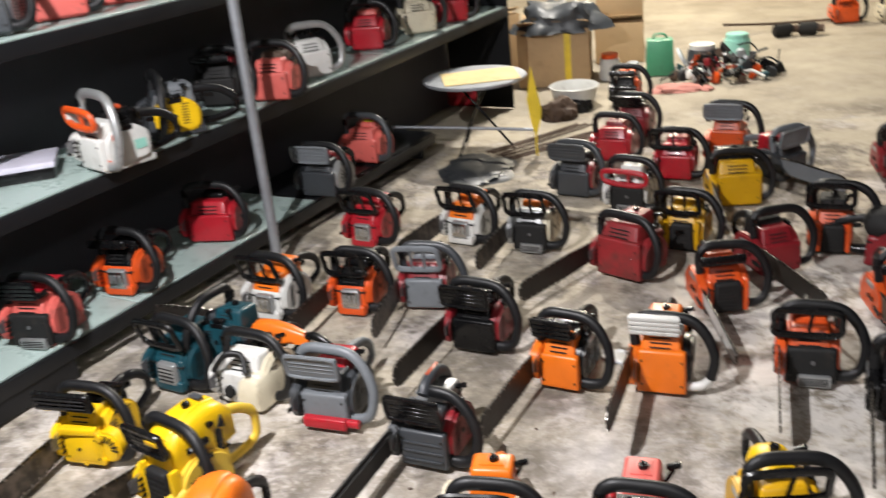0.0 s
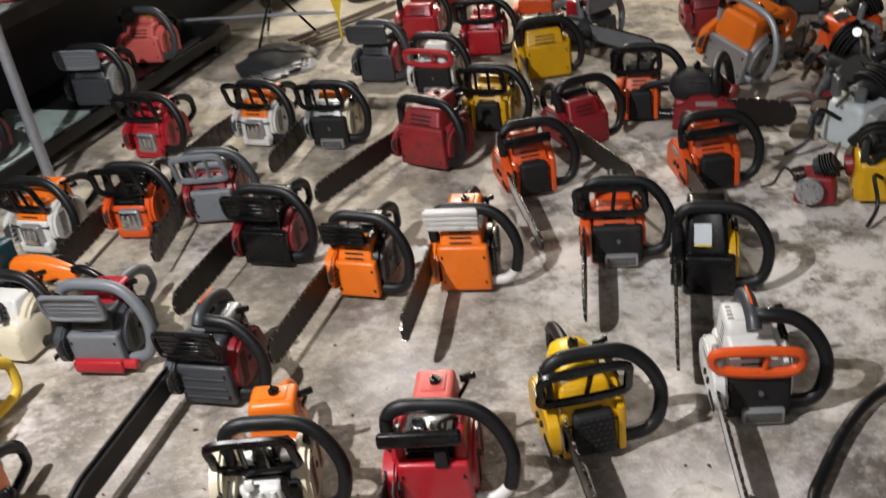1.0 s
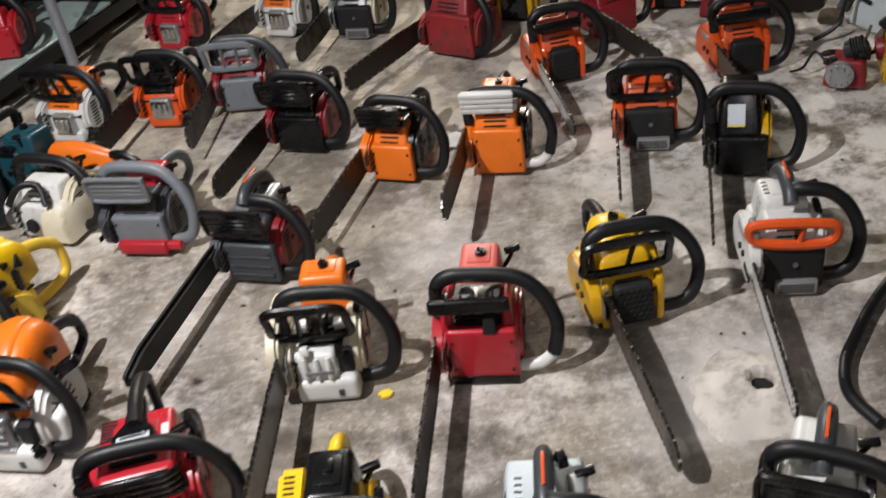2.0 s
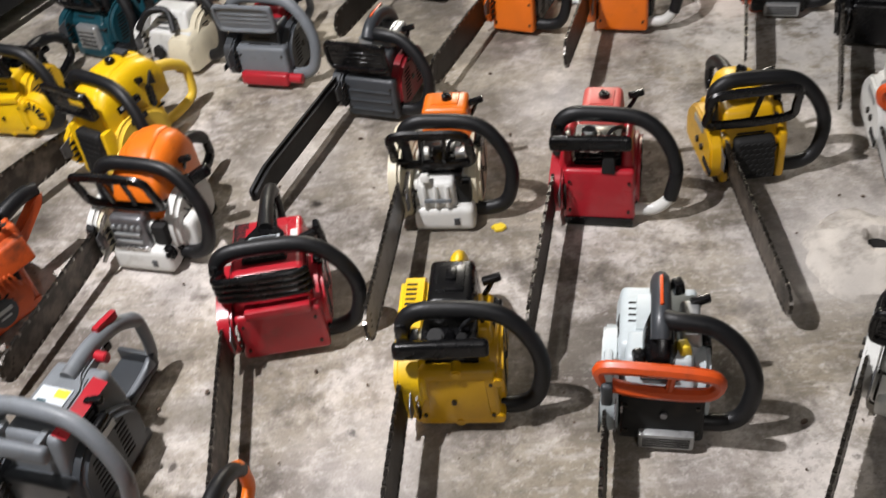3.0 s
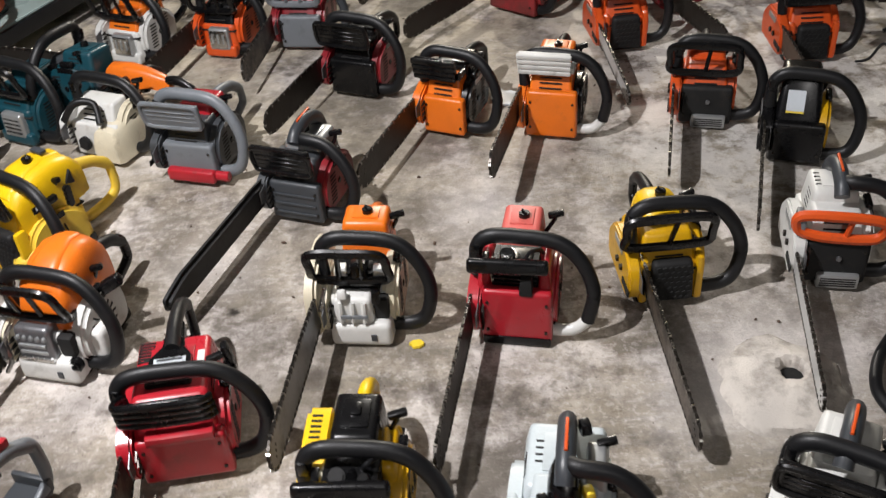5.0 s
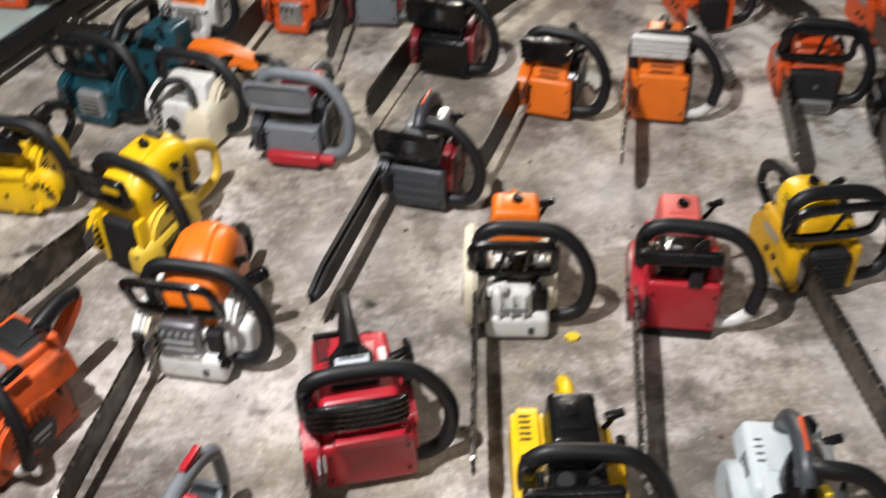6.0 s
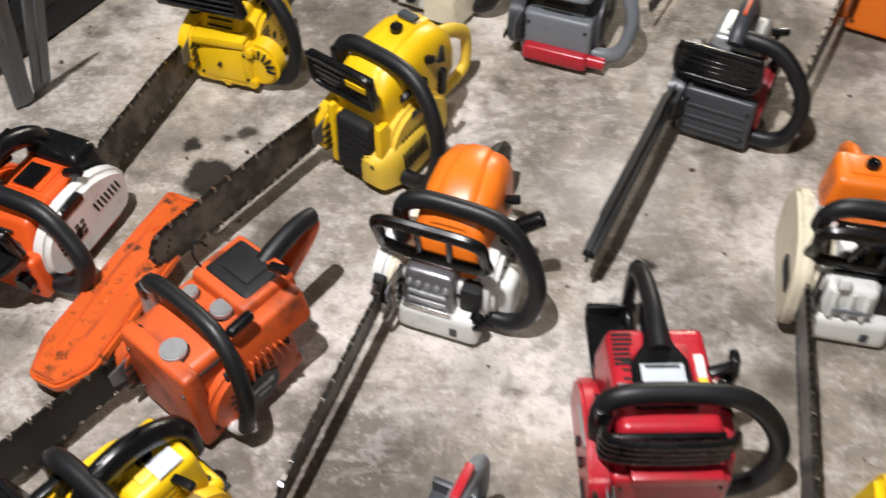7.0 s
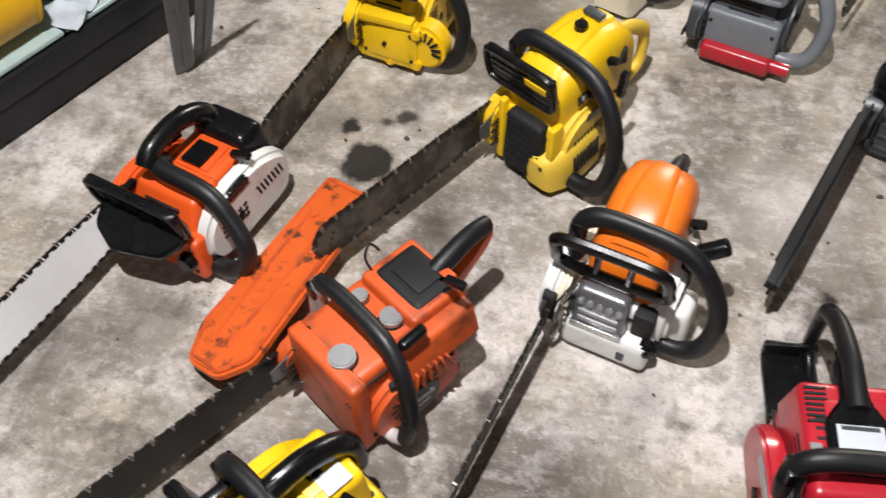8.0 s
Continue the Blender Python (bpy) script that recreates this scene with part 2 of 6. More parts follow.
    # spilt oil soaked in and other stains, placed to fit the camera's view
    wobble = nt.nodes.new("ShaderNodeTexNoise")
    wobble.inputs["Scale"].default_value, wobble.inputs["Detail"].default_value, wobble.inputs["Roughness"].default_value = 24.0, 6, 0.66
    ln.new(co, wobble.inputs["Vector"])
    bend = nt.nodes.new("ShaderNodeVectorMath")
    bend.operation = "MULTIPLY_ADD"
    bend.inputs[1].default_value, bend.inputs[2].default_value = (0.055, 0.055, 0), (-0.0275, -0.0275, 0)
    ln.new(wobble.outputs["Color"], bend.inputs[0])
    moved = nt.nodes.new("ShaderNodeVectorMath")
    ln.new(co, moved.inputs[0])
    ln.new(bend.outputs[0], moved.inputs[1])
    flat = nt.nodes.new("ShaderNodeVectorMath")
    flat.operation = "MULTIPLY"
    flat.inputs[1].default_value = (1, 1, 0)
    ln.new(moved.outputs[0], flat.inputs[0])
    for sx, sy, r, soft, k, col in STAINS:
        d = nt.nodes.new("ShaderNodeVectorMath")
        d.operation = "DISTANCE"
        d.inputs[1].default_value = (sx - 1.0, sy - 4.0, 0)
        ln.new(flat.outputs[0], d.inputs[0])
        edge = nt.nodes.new("ShaderNodeMapRange")
        edge.inputs["From Min"].default_value, edge.inputs["From Max"].default_value = r * (1 + soft), r * (1 - soft)
        ln.new(d.outputs["Value"], edge.inputs["Value"])
        base = mix_node(nt, times(times(edge.outputs[0], k), ramp_node(nt, spot, 0.24, 0.34)), base, col)
    base = mix_node(nt, 0.5, base, mix_node(nt, grit, (0.45, 0.45, 0.45), (1.15, 1.15, 1.15)), "MULTIPLY")
    ln.new(base, p.inputs["Base Color"])
    rr = nt.nodes.new("ShaderNodeMapRange")
    rr.inputs["To Min"].default_value, rr.inputs["To Max"].default_value = 0.66, 0.95
    ln.new(blot, rr.inputs["Value"])
    ln.new(rr.outputs[0], p.inputs["Roughness"])
    p.inputs["Specular IOR Level"].default_value = 0.2
    h = nt.nodes.new("ShaderNodeMath")
    h.operation = "MULTIPLY_ADD"
    h.inputs[1].default_value = 0.35
    ln.new(grit, h.inputs[0])
    ln.new(spot, h.inputs[2])
    b = nt.nodes.new("ShaderNodeBump")
    b.inputs["Strength"].default_value, b.inputs["Distance"].default_value = 0.75, 0.007
    ln.new(h.outputs[0], b.inputs["Height"])
    ln.new(b.outputs[0], p.inputs["Normal"])
    return m


M["concrete"] = concrete()


def glowing(name, col, strength):
    m, nt, p, ln = nodes_of(name)
    p.inputs["Base Color"].default_value = (0.9, 0.9, 0.9, 1)
    p.inputs["Emission Color"].default_value = (*col, 1)
    p.inputs["Emission Strength"].default_value = strength
    return m


# ---------- mesh helpers ----------
def finish(bm, name, material, parent=None, label="", smooth=True):
    me = bpy.data.meshes.new(name)
    bmesh.ops.recalc_face_normals(bm, faces=bm.faces)
    bm.to_mesh(me)
    bm.free()
    me.materials.append(M[material] if isinstance(material, str) else material)
    if smooth:
        me.shade_smooth()
        me.set_sharp_from_angle(angle=radians(38))
    ob = new(name, me)
    if parent is not None:
        ob.parent = parent
    if label:
        ob["label"] = label
    return ob


def part(name, bm, material, parent, label=""):
    return finish(bm, name, material, parent, label)


def thing(name, m, label, category, group=""):
    ob = new(name)
    ob.empty_display_size = 0.05
    ob.matrix_world = m
    return tagged(ob, label, category, group)


def box(bm, size, at=(0, 0, 0), bev=0.006, seg=2, top=(1, 1), shift=(0, 0), rot=(0, 0, 0)):
    """A rounded block; top: how far its upper face narrows in x and y; shift: how far that face is pushed."""
    vs = bmesh.ops.create_cube(bm, size=1.0)["verts"]
    for v in vs:
        up = v.co.z > 0
        v.co = Vector((v.co.x * size[0] * (top[0] if up else 1) + (shift[0] if up else 0),
                       v.co.y * size[1] * (top[1] if up else 1) + (shift[1] if up else 0), v.co.z * size[2]))
    m = Matrix.Translation(at) @ Euler([radians(a) for a in rot]).to_matrix().to_4x4()
    bmesh.ops.transform(bm, matrix=m, verts=vs)
    if bev > 0:
        es = list({e for v in vs for e in v.link_edges})
        bmesh.ops.bevel(bm, geom=es, offset=min(bev, 0.45 * min(size)), segments=seg, profile=0.6, affect="EDGES", clamp_overlap=True)
    return bm


def disc(bm, r, h, at=(0, 0, 0), rot=(0, 0, 0), seg=18, r2=None, bev=0.0015):
    d = bmesh.ops.create_cone(bm, cap_ends=True, segments=seg, radius1=r, radius2=r if r2 is None else r2, depth=h)
    vs = d["verts"]
    if bev > 0:
        rim = [e for e in {e for v in vs for e in v.link_edges} if abs(e.verts[0].co.z - e.verts[1].co.z) < 1e-6]
        res = bmesh.ops.bevel(bm, geom=rim, offset=bev, segments=2, affect="EDGES", clamp_overlap=True)
        vs = list(set(v for v in vs if v.is_valid) | set(res["verts"]))
    m = Matrix.Translation(at) @ Euler([radians(a) for a in rot]).to_matrix().to_4x4()
    bmesh.ops.transform(bm, matrix=m, verts=vs)
    return bm


def curve_points(pts, closed=False, step=6):
    """Catmull-Rom through the points."""
    pts = [Vector(p) for p in pts]
    n = len(pts)
    out = []
    for i in range(n if closed else n - 1):
        if closed:
            a, b, c, d = pts[(i - 1) % n], pts[i], pts[(i + 1) % n], pts[(i + 2) % n]
        else:
            a, b, c, d = pts[max(i - 1, 0)], pts[i], pts[i + 1], pts[min(i + 2, n - 1)]
        for k in range(step):
            t = k / step
            out.append(0.5 * ((2 * b) + (c - a) * t + (2 * a - 5 * b + 4 * c - d) * t * t + (3 * b - a - 3 * c + d) * t ** 3))
    if not closed:
        out.append(pts[-1])
    return out


def tube(bm, pts, r, closed=False, seg=10, step=6, flat=1.0, up=(0, 0, 1), r_end=None):
    """A round or flattened tube along a smooth curve; flat: width against height across the up direction."""
    path = curve_points(pts, closed, step)
    n = len(path)
    rings = []
    for i, p in enumerate(path):
        if closed:
            t = path[(i + 1) % n] - path[i - 1]
        else:
            t = path[min(i + 1, n - 1)] - path[max(i - 1, 0)]
        t.normalize()
        side = t.cross(Vector(up))
        if side.length < 1e-3:
            side = t.cross(Vector((0.3, 1, 0.1)))
        side.normalize()
        nor = side.cross(t)
        rr = r if r_end is None else r + (r_end - r) * i / (n - 1)
        rings.append([bm.verts.new(p + side * math.cos(a) * rr * flat + nor * math.sin(a) * rr)
                      for a in (2 * math.pi * k / seg for k in range(seg))])
    for i in range(n if closed else n - 1):
        a, b = rings[i], rings[(i + 1) % n]
        for k in range(seg):
            bm.faces.new((a[k], a[(k + 1) % seg], b[(k + 1) % seg], b[k]))
    if not closed:
        bm.faces.new(rings[0])
        bm.faces.new(rings[-1])
    return bm


def prism(bm, pts, depth, m=None, bev=0.002, seg=1):
    """A flat outline in the local xz plane, thick along y (0 to depth)."""
    vs = [bm.verts.new((x, 0, z)) for x, z in pts]
    f = bm.faces.new(vs)
    ex = bmesh.ops.extrude_face_region(bm, geom=[f])
    nv = [g for g in ex["geom"] if isinstance(g, bmesh.types.BMVert)]
    bmesh.ops.translate(bm, verts=nv, vec=(0, depth, 0))
    allv = vs + nv
    if bev > 0:
        es = [e for e in {e for v in allv for e in v.link_edges} if abs(e.verts[0].co.y - e.verts[1].co.y) < 1e-7]
        r = bmesh.ops.bevel(bm, geom=es, offset=bev, segments=seg, affect="EDGES", clamp_overlap=True)
        allv = list({v for v in allv if v.is_valid} | set(r["verts"]))
    if m is not None:
        bmesh.ops.transform(bm, matrix=m, verts=allv)
    return bm


def rounded(pts, r, k=3):
    """An outline with its corners rounded."""
    out = []
    n = len(pts)
    for i in range(n):
        a, b, c = (Vector(pts[(i + d) % n]) for d in (-1, 0, 1))
        u, v = a - b, c - b
        rr = min(r, u.length * 0.45, v.length * 0.45)
        p, q = b + u.normalized() * rr, b + v.normalized() * rr
        for j in range(k + 1):
            t = j / k
            out.append(tuple((1 - t) ** 2 * p + 2 * t * (1 - t) * b + t * t * q))
    return out


NB = bmesh.new


# ---------- chainsaw ----------
# Local frame of a saw: x forward along the bar, y to its left, z up; origin on the floor below the front edge of its base.
BASE = dict(
    w=0.15, L=0.21, hb=0.105, body="red", top="red", side=None, start=None, rear="black", grip="rubber", guard="black",
    top_box=(0.12, 0.115, 0.075), top_x=-0.13, top_style="box", cap="black",
    front="tank", front_mat=None, handle=(0.158, 0.215, -0.055), tip=None, guard_style="slab", rear_len=0.15, rear_style="loop",
    bar=0.42, bar_h=0.070, bar_z=0.085, bar_mat="steel", bar_tilt=0.0, bar_roll=4.0, vent_style="rows", caps=(), fins=False, shroud=True, knob=True, rear_top=None, cover=False, lean=0.0, labels=(), lever=True, pull=True, vents=True,
    grip_r=0.0155, inlay=None, sump=None, rear_z=None, slots=4, tall=1.14, ratio=1.0,
    console=None, bar_y=0.0, guard_up=0.0, lugs=False, half=False, roundel=False, slong=1.0, tip_top=None, rear_plate=None, topvents=False, grip_y=0.0,
)


def dome(bm, size, at, k=0.5, lean=0.0):
    """A rounded moulded hood: a block drawn part of the way towards an ellipsoid."""
    d = bmesh.ops.create_cube(bm, size=2.0)
    es = list({e for v in d["verts"] for e in v.link_edges})
    bmesh.ops.subdivide_edges(bm, edges=es, cuts=7, use_grid_fill=True)
    for v in bm.verts:
        c = v.co.copy()
        n = c.normalized()
        q = c.lerp(n * 1.12, k)
        up = 0.5 + 0.5 * q.z
        ridge = 0.05 * math.exp(-((abs(q.y) - 0.42) / 0.14) ** 2) * up
        x = q.x * (1 - 0.16 * up) - lean * up
        v.co = Vector((at[0] + x * size[0] / 2, at[1] + q.y * (1 - 0.20 * up) * size[1] / 2, at[2] + (q.z + ridge) * size[2] / 2))
    return bm


def loft(bm, sections, n=20, power=3.0):
    """A moulded shell over cross-sections (x, middle y, half width, floor z, crown z), each a squared-off arch."""
    rings = []
    for x, cy, hw, lo, hi in sections:
        ring = []
        for i in range(n + 1):
            a = math.pi * i / n
            c, d = math.cos(a), math.sin(a)
            ring.append(bm.verts.new((x, cy + hw * math.copysign(abs(c) ** (2 / power), c), lo + (hi - lo) * d ** (2 / power))))
        rings.append(ring)
    for a, b in zip(rings, rings[1:]):
        for i in range(n):
            bm.faces.new((a[i], a[i + 1], b[i + 1], b[i]))
        bm.faces.new((a[n], a[0], b[0], b[n]))
    bm.faces.new(rings[0])
    bm.faces.new(rings[-1])
    return bm


def hood(bm, size, tx, hb):
    """An angular engine hood with a raised spine along its crown."""
    l, w, h = size
    f, r = tx + l / 2, tx - l / 2
    z = hb - 0.006
    loft(bm, [(f, 0, w * 0.34, z, z + h * 0.34), (f - l * 0.03, 0, w * 0.42, z, z + h * 0.50), (f - l * 0.16, 0, w * 0.47, z, z + h * 0.80), (f - l * 0.42, 0, w * 0.50, z, z + h * 0.97),
              (f - l * 0.66, 0, w * 0.50, z, z + h), (f - l * 0.86, 0, w * 0.46, z, z + h * 0.90), (r + l * 0.02, 0, w * 0.40, z, z + h * 0.66), (r, 0, w * 0.34, z, z + h * 0.50)], 24, 4.4)
    loft(bm, [(f - l * 0.10, 0, w * 0.30, z + h * 0.30, z + h * 0.70), (f - l * 0.20, 0, w * 0.30, z + h * 0.5, z + h * 0.88), (f - l * 0.42, 0, w * 0.29, z + h * 0.5, z + h * 1.02),
              (f - l * 0.68, 0, w * 0.25, z + h * 0.5, z + h * 1.05), (f - l * 0.86, 0, w * 0.20, z + h * 0.5, z + h * 0.94)], 18, 4.4)
    return bm


def take_off(saw, *names):
    """Leaves out the parts that this model of saw does not have."""
    for c in list(saw.children):
        if c.name.split(".")[0] in names:
            for k in (*c.children_recursive, c):
                bpy.data.objects.remove(k)


def slack_chain(saw, pts):
    """A few loose links hanging at the root of the bar."""
    path = curve_points(pts, False, 7)
    bm = NB()
    for i, (p, q) in enumerate(zip(path, path[1:])):
        d = q - p
        box(bm, (0.0085, 0.0055 if i % 2 else 0.0085, 0.0080), (p + q) / 2, 0.0012, 1, rot=(0, -math.degrees(math.atan2(d.z, math.hypot(d.x, d.y))), math.degrees(math.atan2(d.y, d.x))))
    stuff("slack_chain", bm, "cutter", saw)


def stuff(name, bm, material, parent):
    ob = part(name, bm, material, parent)
    return tagged(ob, "", "", "", "stuff")


def slot_outline(length, height, n=9):
    """Outline of a bar: square tail, round nose, a slight belly."""
    r = height / 2
    pts = [(0, -r * 0.82), (length * 0.35, -r), (length - r * 1.15, -r * 0.93)]
    pts += [(length - r * 1.0 + r * 1.0 * math.cos(a), r * 0.9 * math.sin(a)) for a in (-math.pi / 2 + math.pi * i / n for i in range(1, n))]
    pts += [(length - r * 1.15, r * 0.93), (length * 0.35, r), (0, r * 0.82)]
    return pts


def guide_bar(saw, P):
    y = -P["w"] / 2 - 0.012 + P["bar_y"]
    m = Matrix.Translation((-0.03, y, P["bar_z"])) @ pose(0, 0, 0, P["bar_roll"], P["bar_tilt"], 0)
    L, h = P["bar"] + 0.03, P["bar_h"]
    out = slot_outline(L, h)
    if P["cover"]:
        bm = NB()
        o2 = rounded([(0.03, -h * 0.62), (L * 0.9, -h * 0.62), (L + 0.03, -h * 0.2), (L + 0.03, h * 0.3), (L * 0.9, h * 0.62), (0.03, h * 0.62)], 0.02)
        prism(bm, o2, 0.022, m @ Matrix.Translation((0, -0.011, 0)), 0.009, 4)
        ob = part("bar_cover", bm, "sheath", saw, "black plastic sheath over the guide bar")
        bm = NB()
        tube(bm, [(0.06, -0.0125, h * 0.35), (L * 0.5, -0.0115, h * 0.38), (L * 0.88, -0.0115, h * 0.35)], 0.003, seg=6)
        tube(bm, [(0.06, -0.0125, -h * 0.35), (L * 0.5, -0.0115, -h * 0.38), (L * 0.88, -0.0115, -h * 0.35)], 0.003, seg=6)
        bmesh.ops.transform(bm, matrix=m, verts=bm.verts)
        stuff("rib", bm, "sheath", ob)
        return
    bm = NB()
    prism(bm, out, 0.0045, m @ Matrix.Translation((0, -0.00225, 0)), 0.0008)
    bar = part("guide_bar", bm, P["bar_mat"], saw)
    # slots and nose rivets stand slightly proud of the bar
    bm = NB()
    for s in (-1, 1):
        for k in range(3):
            disc(bm, 0.0028, 0.0012, (L - h * 0.45 - 0.006 * k, s * 0.0028, (k - 1) * 0.009), (90, 0, 0), 8, bev=0)
    bmesh.ops.transform(bm, matrix=m, verts=bm.verts)
    stuff("nose_rivet", bm, "chain", bar)
    # chain: links round the outline, every other pair with a raised cutter
    pts = [Vector((x, z)) for x, z in slot_outline(L, h + 0.004, 12)]
    run = [pts[0]]
    seg = 0.0088
    for a, b in zip(pts, pts[1:]):
        n = max(1, round((b - a).length / seg))
        run += [a + (b - a) * (i + 1) / n for i in range(n)]
    for kind, material in (("chain", "chain"), ("cutter", "cutter")):
        verts, faces = [], []
        for i in range(len(run) - 1):
            if (i % 4 == 0) != (kind == "cutter"):
                continue
            a, b = run[i], run[i + 1]
            d = (b - a).normalized()
            nrm = Vector((d.y, -d.x))
            half = 0.0034 if i % 2 else 0.0022
            high = 0.0016
            if kind == "cutter":
                half, high = 0.0034, 0.0041
                a, b = a + (b - a) * 0.15, a + (b - a) * 0.62
            k = len(verts)
            for yy in (-half, half):
                for q in (a - nrm * 0.005, b - nrm * 0.005, b + nrm * high * 0.5, a + nrm * high):
                    verts.append(m @ Vector((q.x, yy, q.y)))
            faces += [(k, k + 1, k + 2, k + 3), (k + 7, k + 6, k + 5, k + 4), (k, k + 4, k + 5, k + 1), (k + 2, k + 6, k + 7, k + 3),
                      (k + 1, k + 5, k + 6, k + 2), (k + 3, k + 7, k + 4, k)]
        me = bpy.data.meshes.new(kind)
        me.from_pydata(verts, [], faces)
        me.materials.append(M[material])
        ob = new(kind, me)
        ob.parent = bar
        tagged(ob, "", "", "", "stuff")


def front_handle(saw, P):
    hy, hz, hx = P["handle"]
    w = P["w"]
    r = P["grip_r"]
    pts = [(hx + 0.005, -w / 2 - 0.004, hz - 0.085), (hx - 0.002, -w / 2 - 0.006, hz - 0.03), (hx - 0.004, -w / 2 + 0.02, hz - 0.003),
           (hx - 0.006, 0.0, hz), (hx - 0.004, hy * 0.52, hz - 0.008), (hx + 0.004, hy * 0.83, hz - 0.045), (hx + 0.014, hy, hz * 0.52),
           (hx + 0.022, hy * 0.94, 0.05), (hx + 0.026, hy * 0.74, 0.026), (hx + 0.026, w / 2 - 0.02, 0.024)]
    if P["half"]:
        pts = [(hx - 0.03, P["grip_y"], hz - 0.012), (hx - 0.006, P["grip_y"] + 0.02, hz)] + pts[4:]
    bm = NB()
    tube(bm, pts if not P["tip"] else pts[:-2], r, seg=12)
    h = part("front_handle", bm, P["grip"], saw)
    if P["tip"]:
        bm = NB()
        tube(bm, [pts[-3], pts[-2], pts[-1]], r * 0.86, seg=10)
        part("handle_end", bm, P["tip"], h, "bare pale lower end of the handle tube")
    if P["tip_top"]:
        bm = NB()
        tube(bm, [pts[0], pts[1], Vector(pts[2]) * 0.5 + Vector(pts[1]) * 0.5], r * 1.12, seg=10)
        part("handle_end", bm, P["tip_top"], h, "bare pale upper end of the handle tube")
    for a in ((pts[-1],) if P["half"] else (pts[1], pts[-1])):
        bm = NB()
        box(bm, (0.034, 0.02, 0.03), a, 0.005)
        part("handle_mount", bm, "black", h)
    return h


def hand_guard(saw, P):
    st, col, w, hz, hx = P["guard_style"], P["guard"], P["w"], P["handle"][1], P["handle"][2]
    x0 = hx + 0.055
    if st == "none":
        return
    bm = NB()
    if st == "slab":
        box(bm, (0.022, w * 1.08, 0.030), (x0, -0.012, hz - 0.030), 0.010, 3, rot=(0, -14, 2))
        g = part("hand_guard", bm, col, saw)
        for q in (-0.40, 0.18):
            bm = NB()
            box(bm, (0.05, 0.014, 0.012), (x0 - 0.03, w * q, hz - 0.040), 0.004)
            part("guard_arm", bm, col, g)
    elif st in ("window", "window_wide"):
        wide = 1.12 if st == "window_wide" else 1.0
        a, b, lo, hi = -w * 0.58 * wide, w * 0.46 * wide, hz - 0.066, hz + 0.010
        fr = [(x0 - 0.012, a, lo), (x0 - 0.012, 0.5 * (a + b), lo - 0.004), (x0 - 0.012, b, lo), (x0 + 0.004, b + 0.006, 0.5 * (lo + hi)), (x0 + 0.016, b * 0.94, hi),
              (x0 + 0.016, 0.5 * (a + b), hi + 0.004), (x0 + 0.016, a, hi), (x0 + 0.004, a - 0.006, 0.5 * (lo + hi))]
        tube(bm, fr, 0.0085, True, 8, 5, 1.25, (1, 0, 0))
        g = part("hand_guard", bm, col, saw)
        for f in ((0.36, 0.68) if st == "window" else (0.55,)):
            bm = NB()
            y = a + (b - a) * f
            tube(bm, [(x0 - 0.012, y - 0.004, lo), (x0 + 0.002, y, 0.5 * (lo + hi)), (x0 + 0.016, y + 0.004, hi)], 0.006, seg=8)
            part("guard_rib", bm, col, g)
        for q in (0, 1):
            bm = NB()
            if q:
                tube(bm, [(x0 - 0.01, a + 0.012, lo), (x0 - 0.03, a * 0.9, lo - 0.02), (hx - 0.01, -w * 0.52, lo - 0.03)], 0.008, seg=8)
            else:
                tube(bm, [(x0 - 0.01, b - 0.012, lo), (x0 - 0.03, b * 0.9, lo - 0.015), (hx - 0.01, w * 0.36, lo - 0.02)], 0.008, seg=8)
            part("guard_arm", bm, col, g)
    elif st == "ribbed":
        up = P["guard_up"]
        top = hz + 0.006 + up
        box(bm, (0.010, w * 0.90, 0.056), (x0 - 0.016, -0.012, top - 0.034), 0.004, rot=(0, 10, 0))
        g = part("hand_guard", bm, col, saw, "thick ridged guard")
        for k in range(4):
            bm = NB()
            z, x = top - 0.0145 * k, x0 + 0.005 - 0.0015 * k
            a, b = -w * 0.54, w * 0.46
            tube(bm, [(x - 0.05, a + 0.012, z - 0.016 + 0.003 * k), (x - 0.018, a, z - 0.006), (x, a + 0.020, z), (x + 0.004, 0.5 * (a + b), z - 0.001), (x, b - 0.020, z - 0.003), (x - 0.016, b, z - 0.008)],
                 0.0074, False, 10, 5, 0.9)
            part("guard_ridge", bm, col, g)
        bm = NB()
        box(bm, (0.05, 0.02, 0.016), (x0 - 0.045, -w * 0.46, top - 0.062), 0.004)
        part("guard_arm", bm, col, g)
    elif st == "louvre":
        top = hz + 0.004 + P["guard_up"]
        box(bm, (0.010, w * 0.96, 0.058), (x0 - 0.012, -0.016, top - 0.030), 0.003, rot=(0, 14, 0))
        g = part("hand_guard", bm, col, saw, "flat slatted guard")
        for k in range(4):
            bm = NB()
            z = top - 0.008 - 0.0148 * k
            box(bm, (0.012, w * (1.02 - 0.012 * k), 0.0118), (x0 + 0.001 + 0.24 * (z - top + 0.03), -0.016, z), 0.0028, 2, rot=(0, 14, 0))
            part("guard_slat", bm, col, g)
        for q in (-0.52, 0.40):
            bm = NB()
            box(bm, (0.050, 0.012, 0.016), (x0 - 0.036, w * q, top - 0.050), 0.003)
            part("guard_arm", bm, col, g)
    elif st == "plate":
        box(bm, (0.016, w * 1.10, 0.070), (x0 + 0.004, -0.012, hz - 0.026), 0.012, 3, rot=(0, 12, 0))
        g = part("hand_guard", bm, col, saw, "broad flat guard plate")
        bm = NB()
        zz, hw = hz - 0.026, w * 0.53
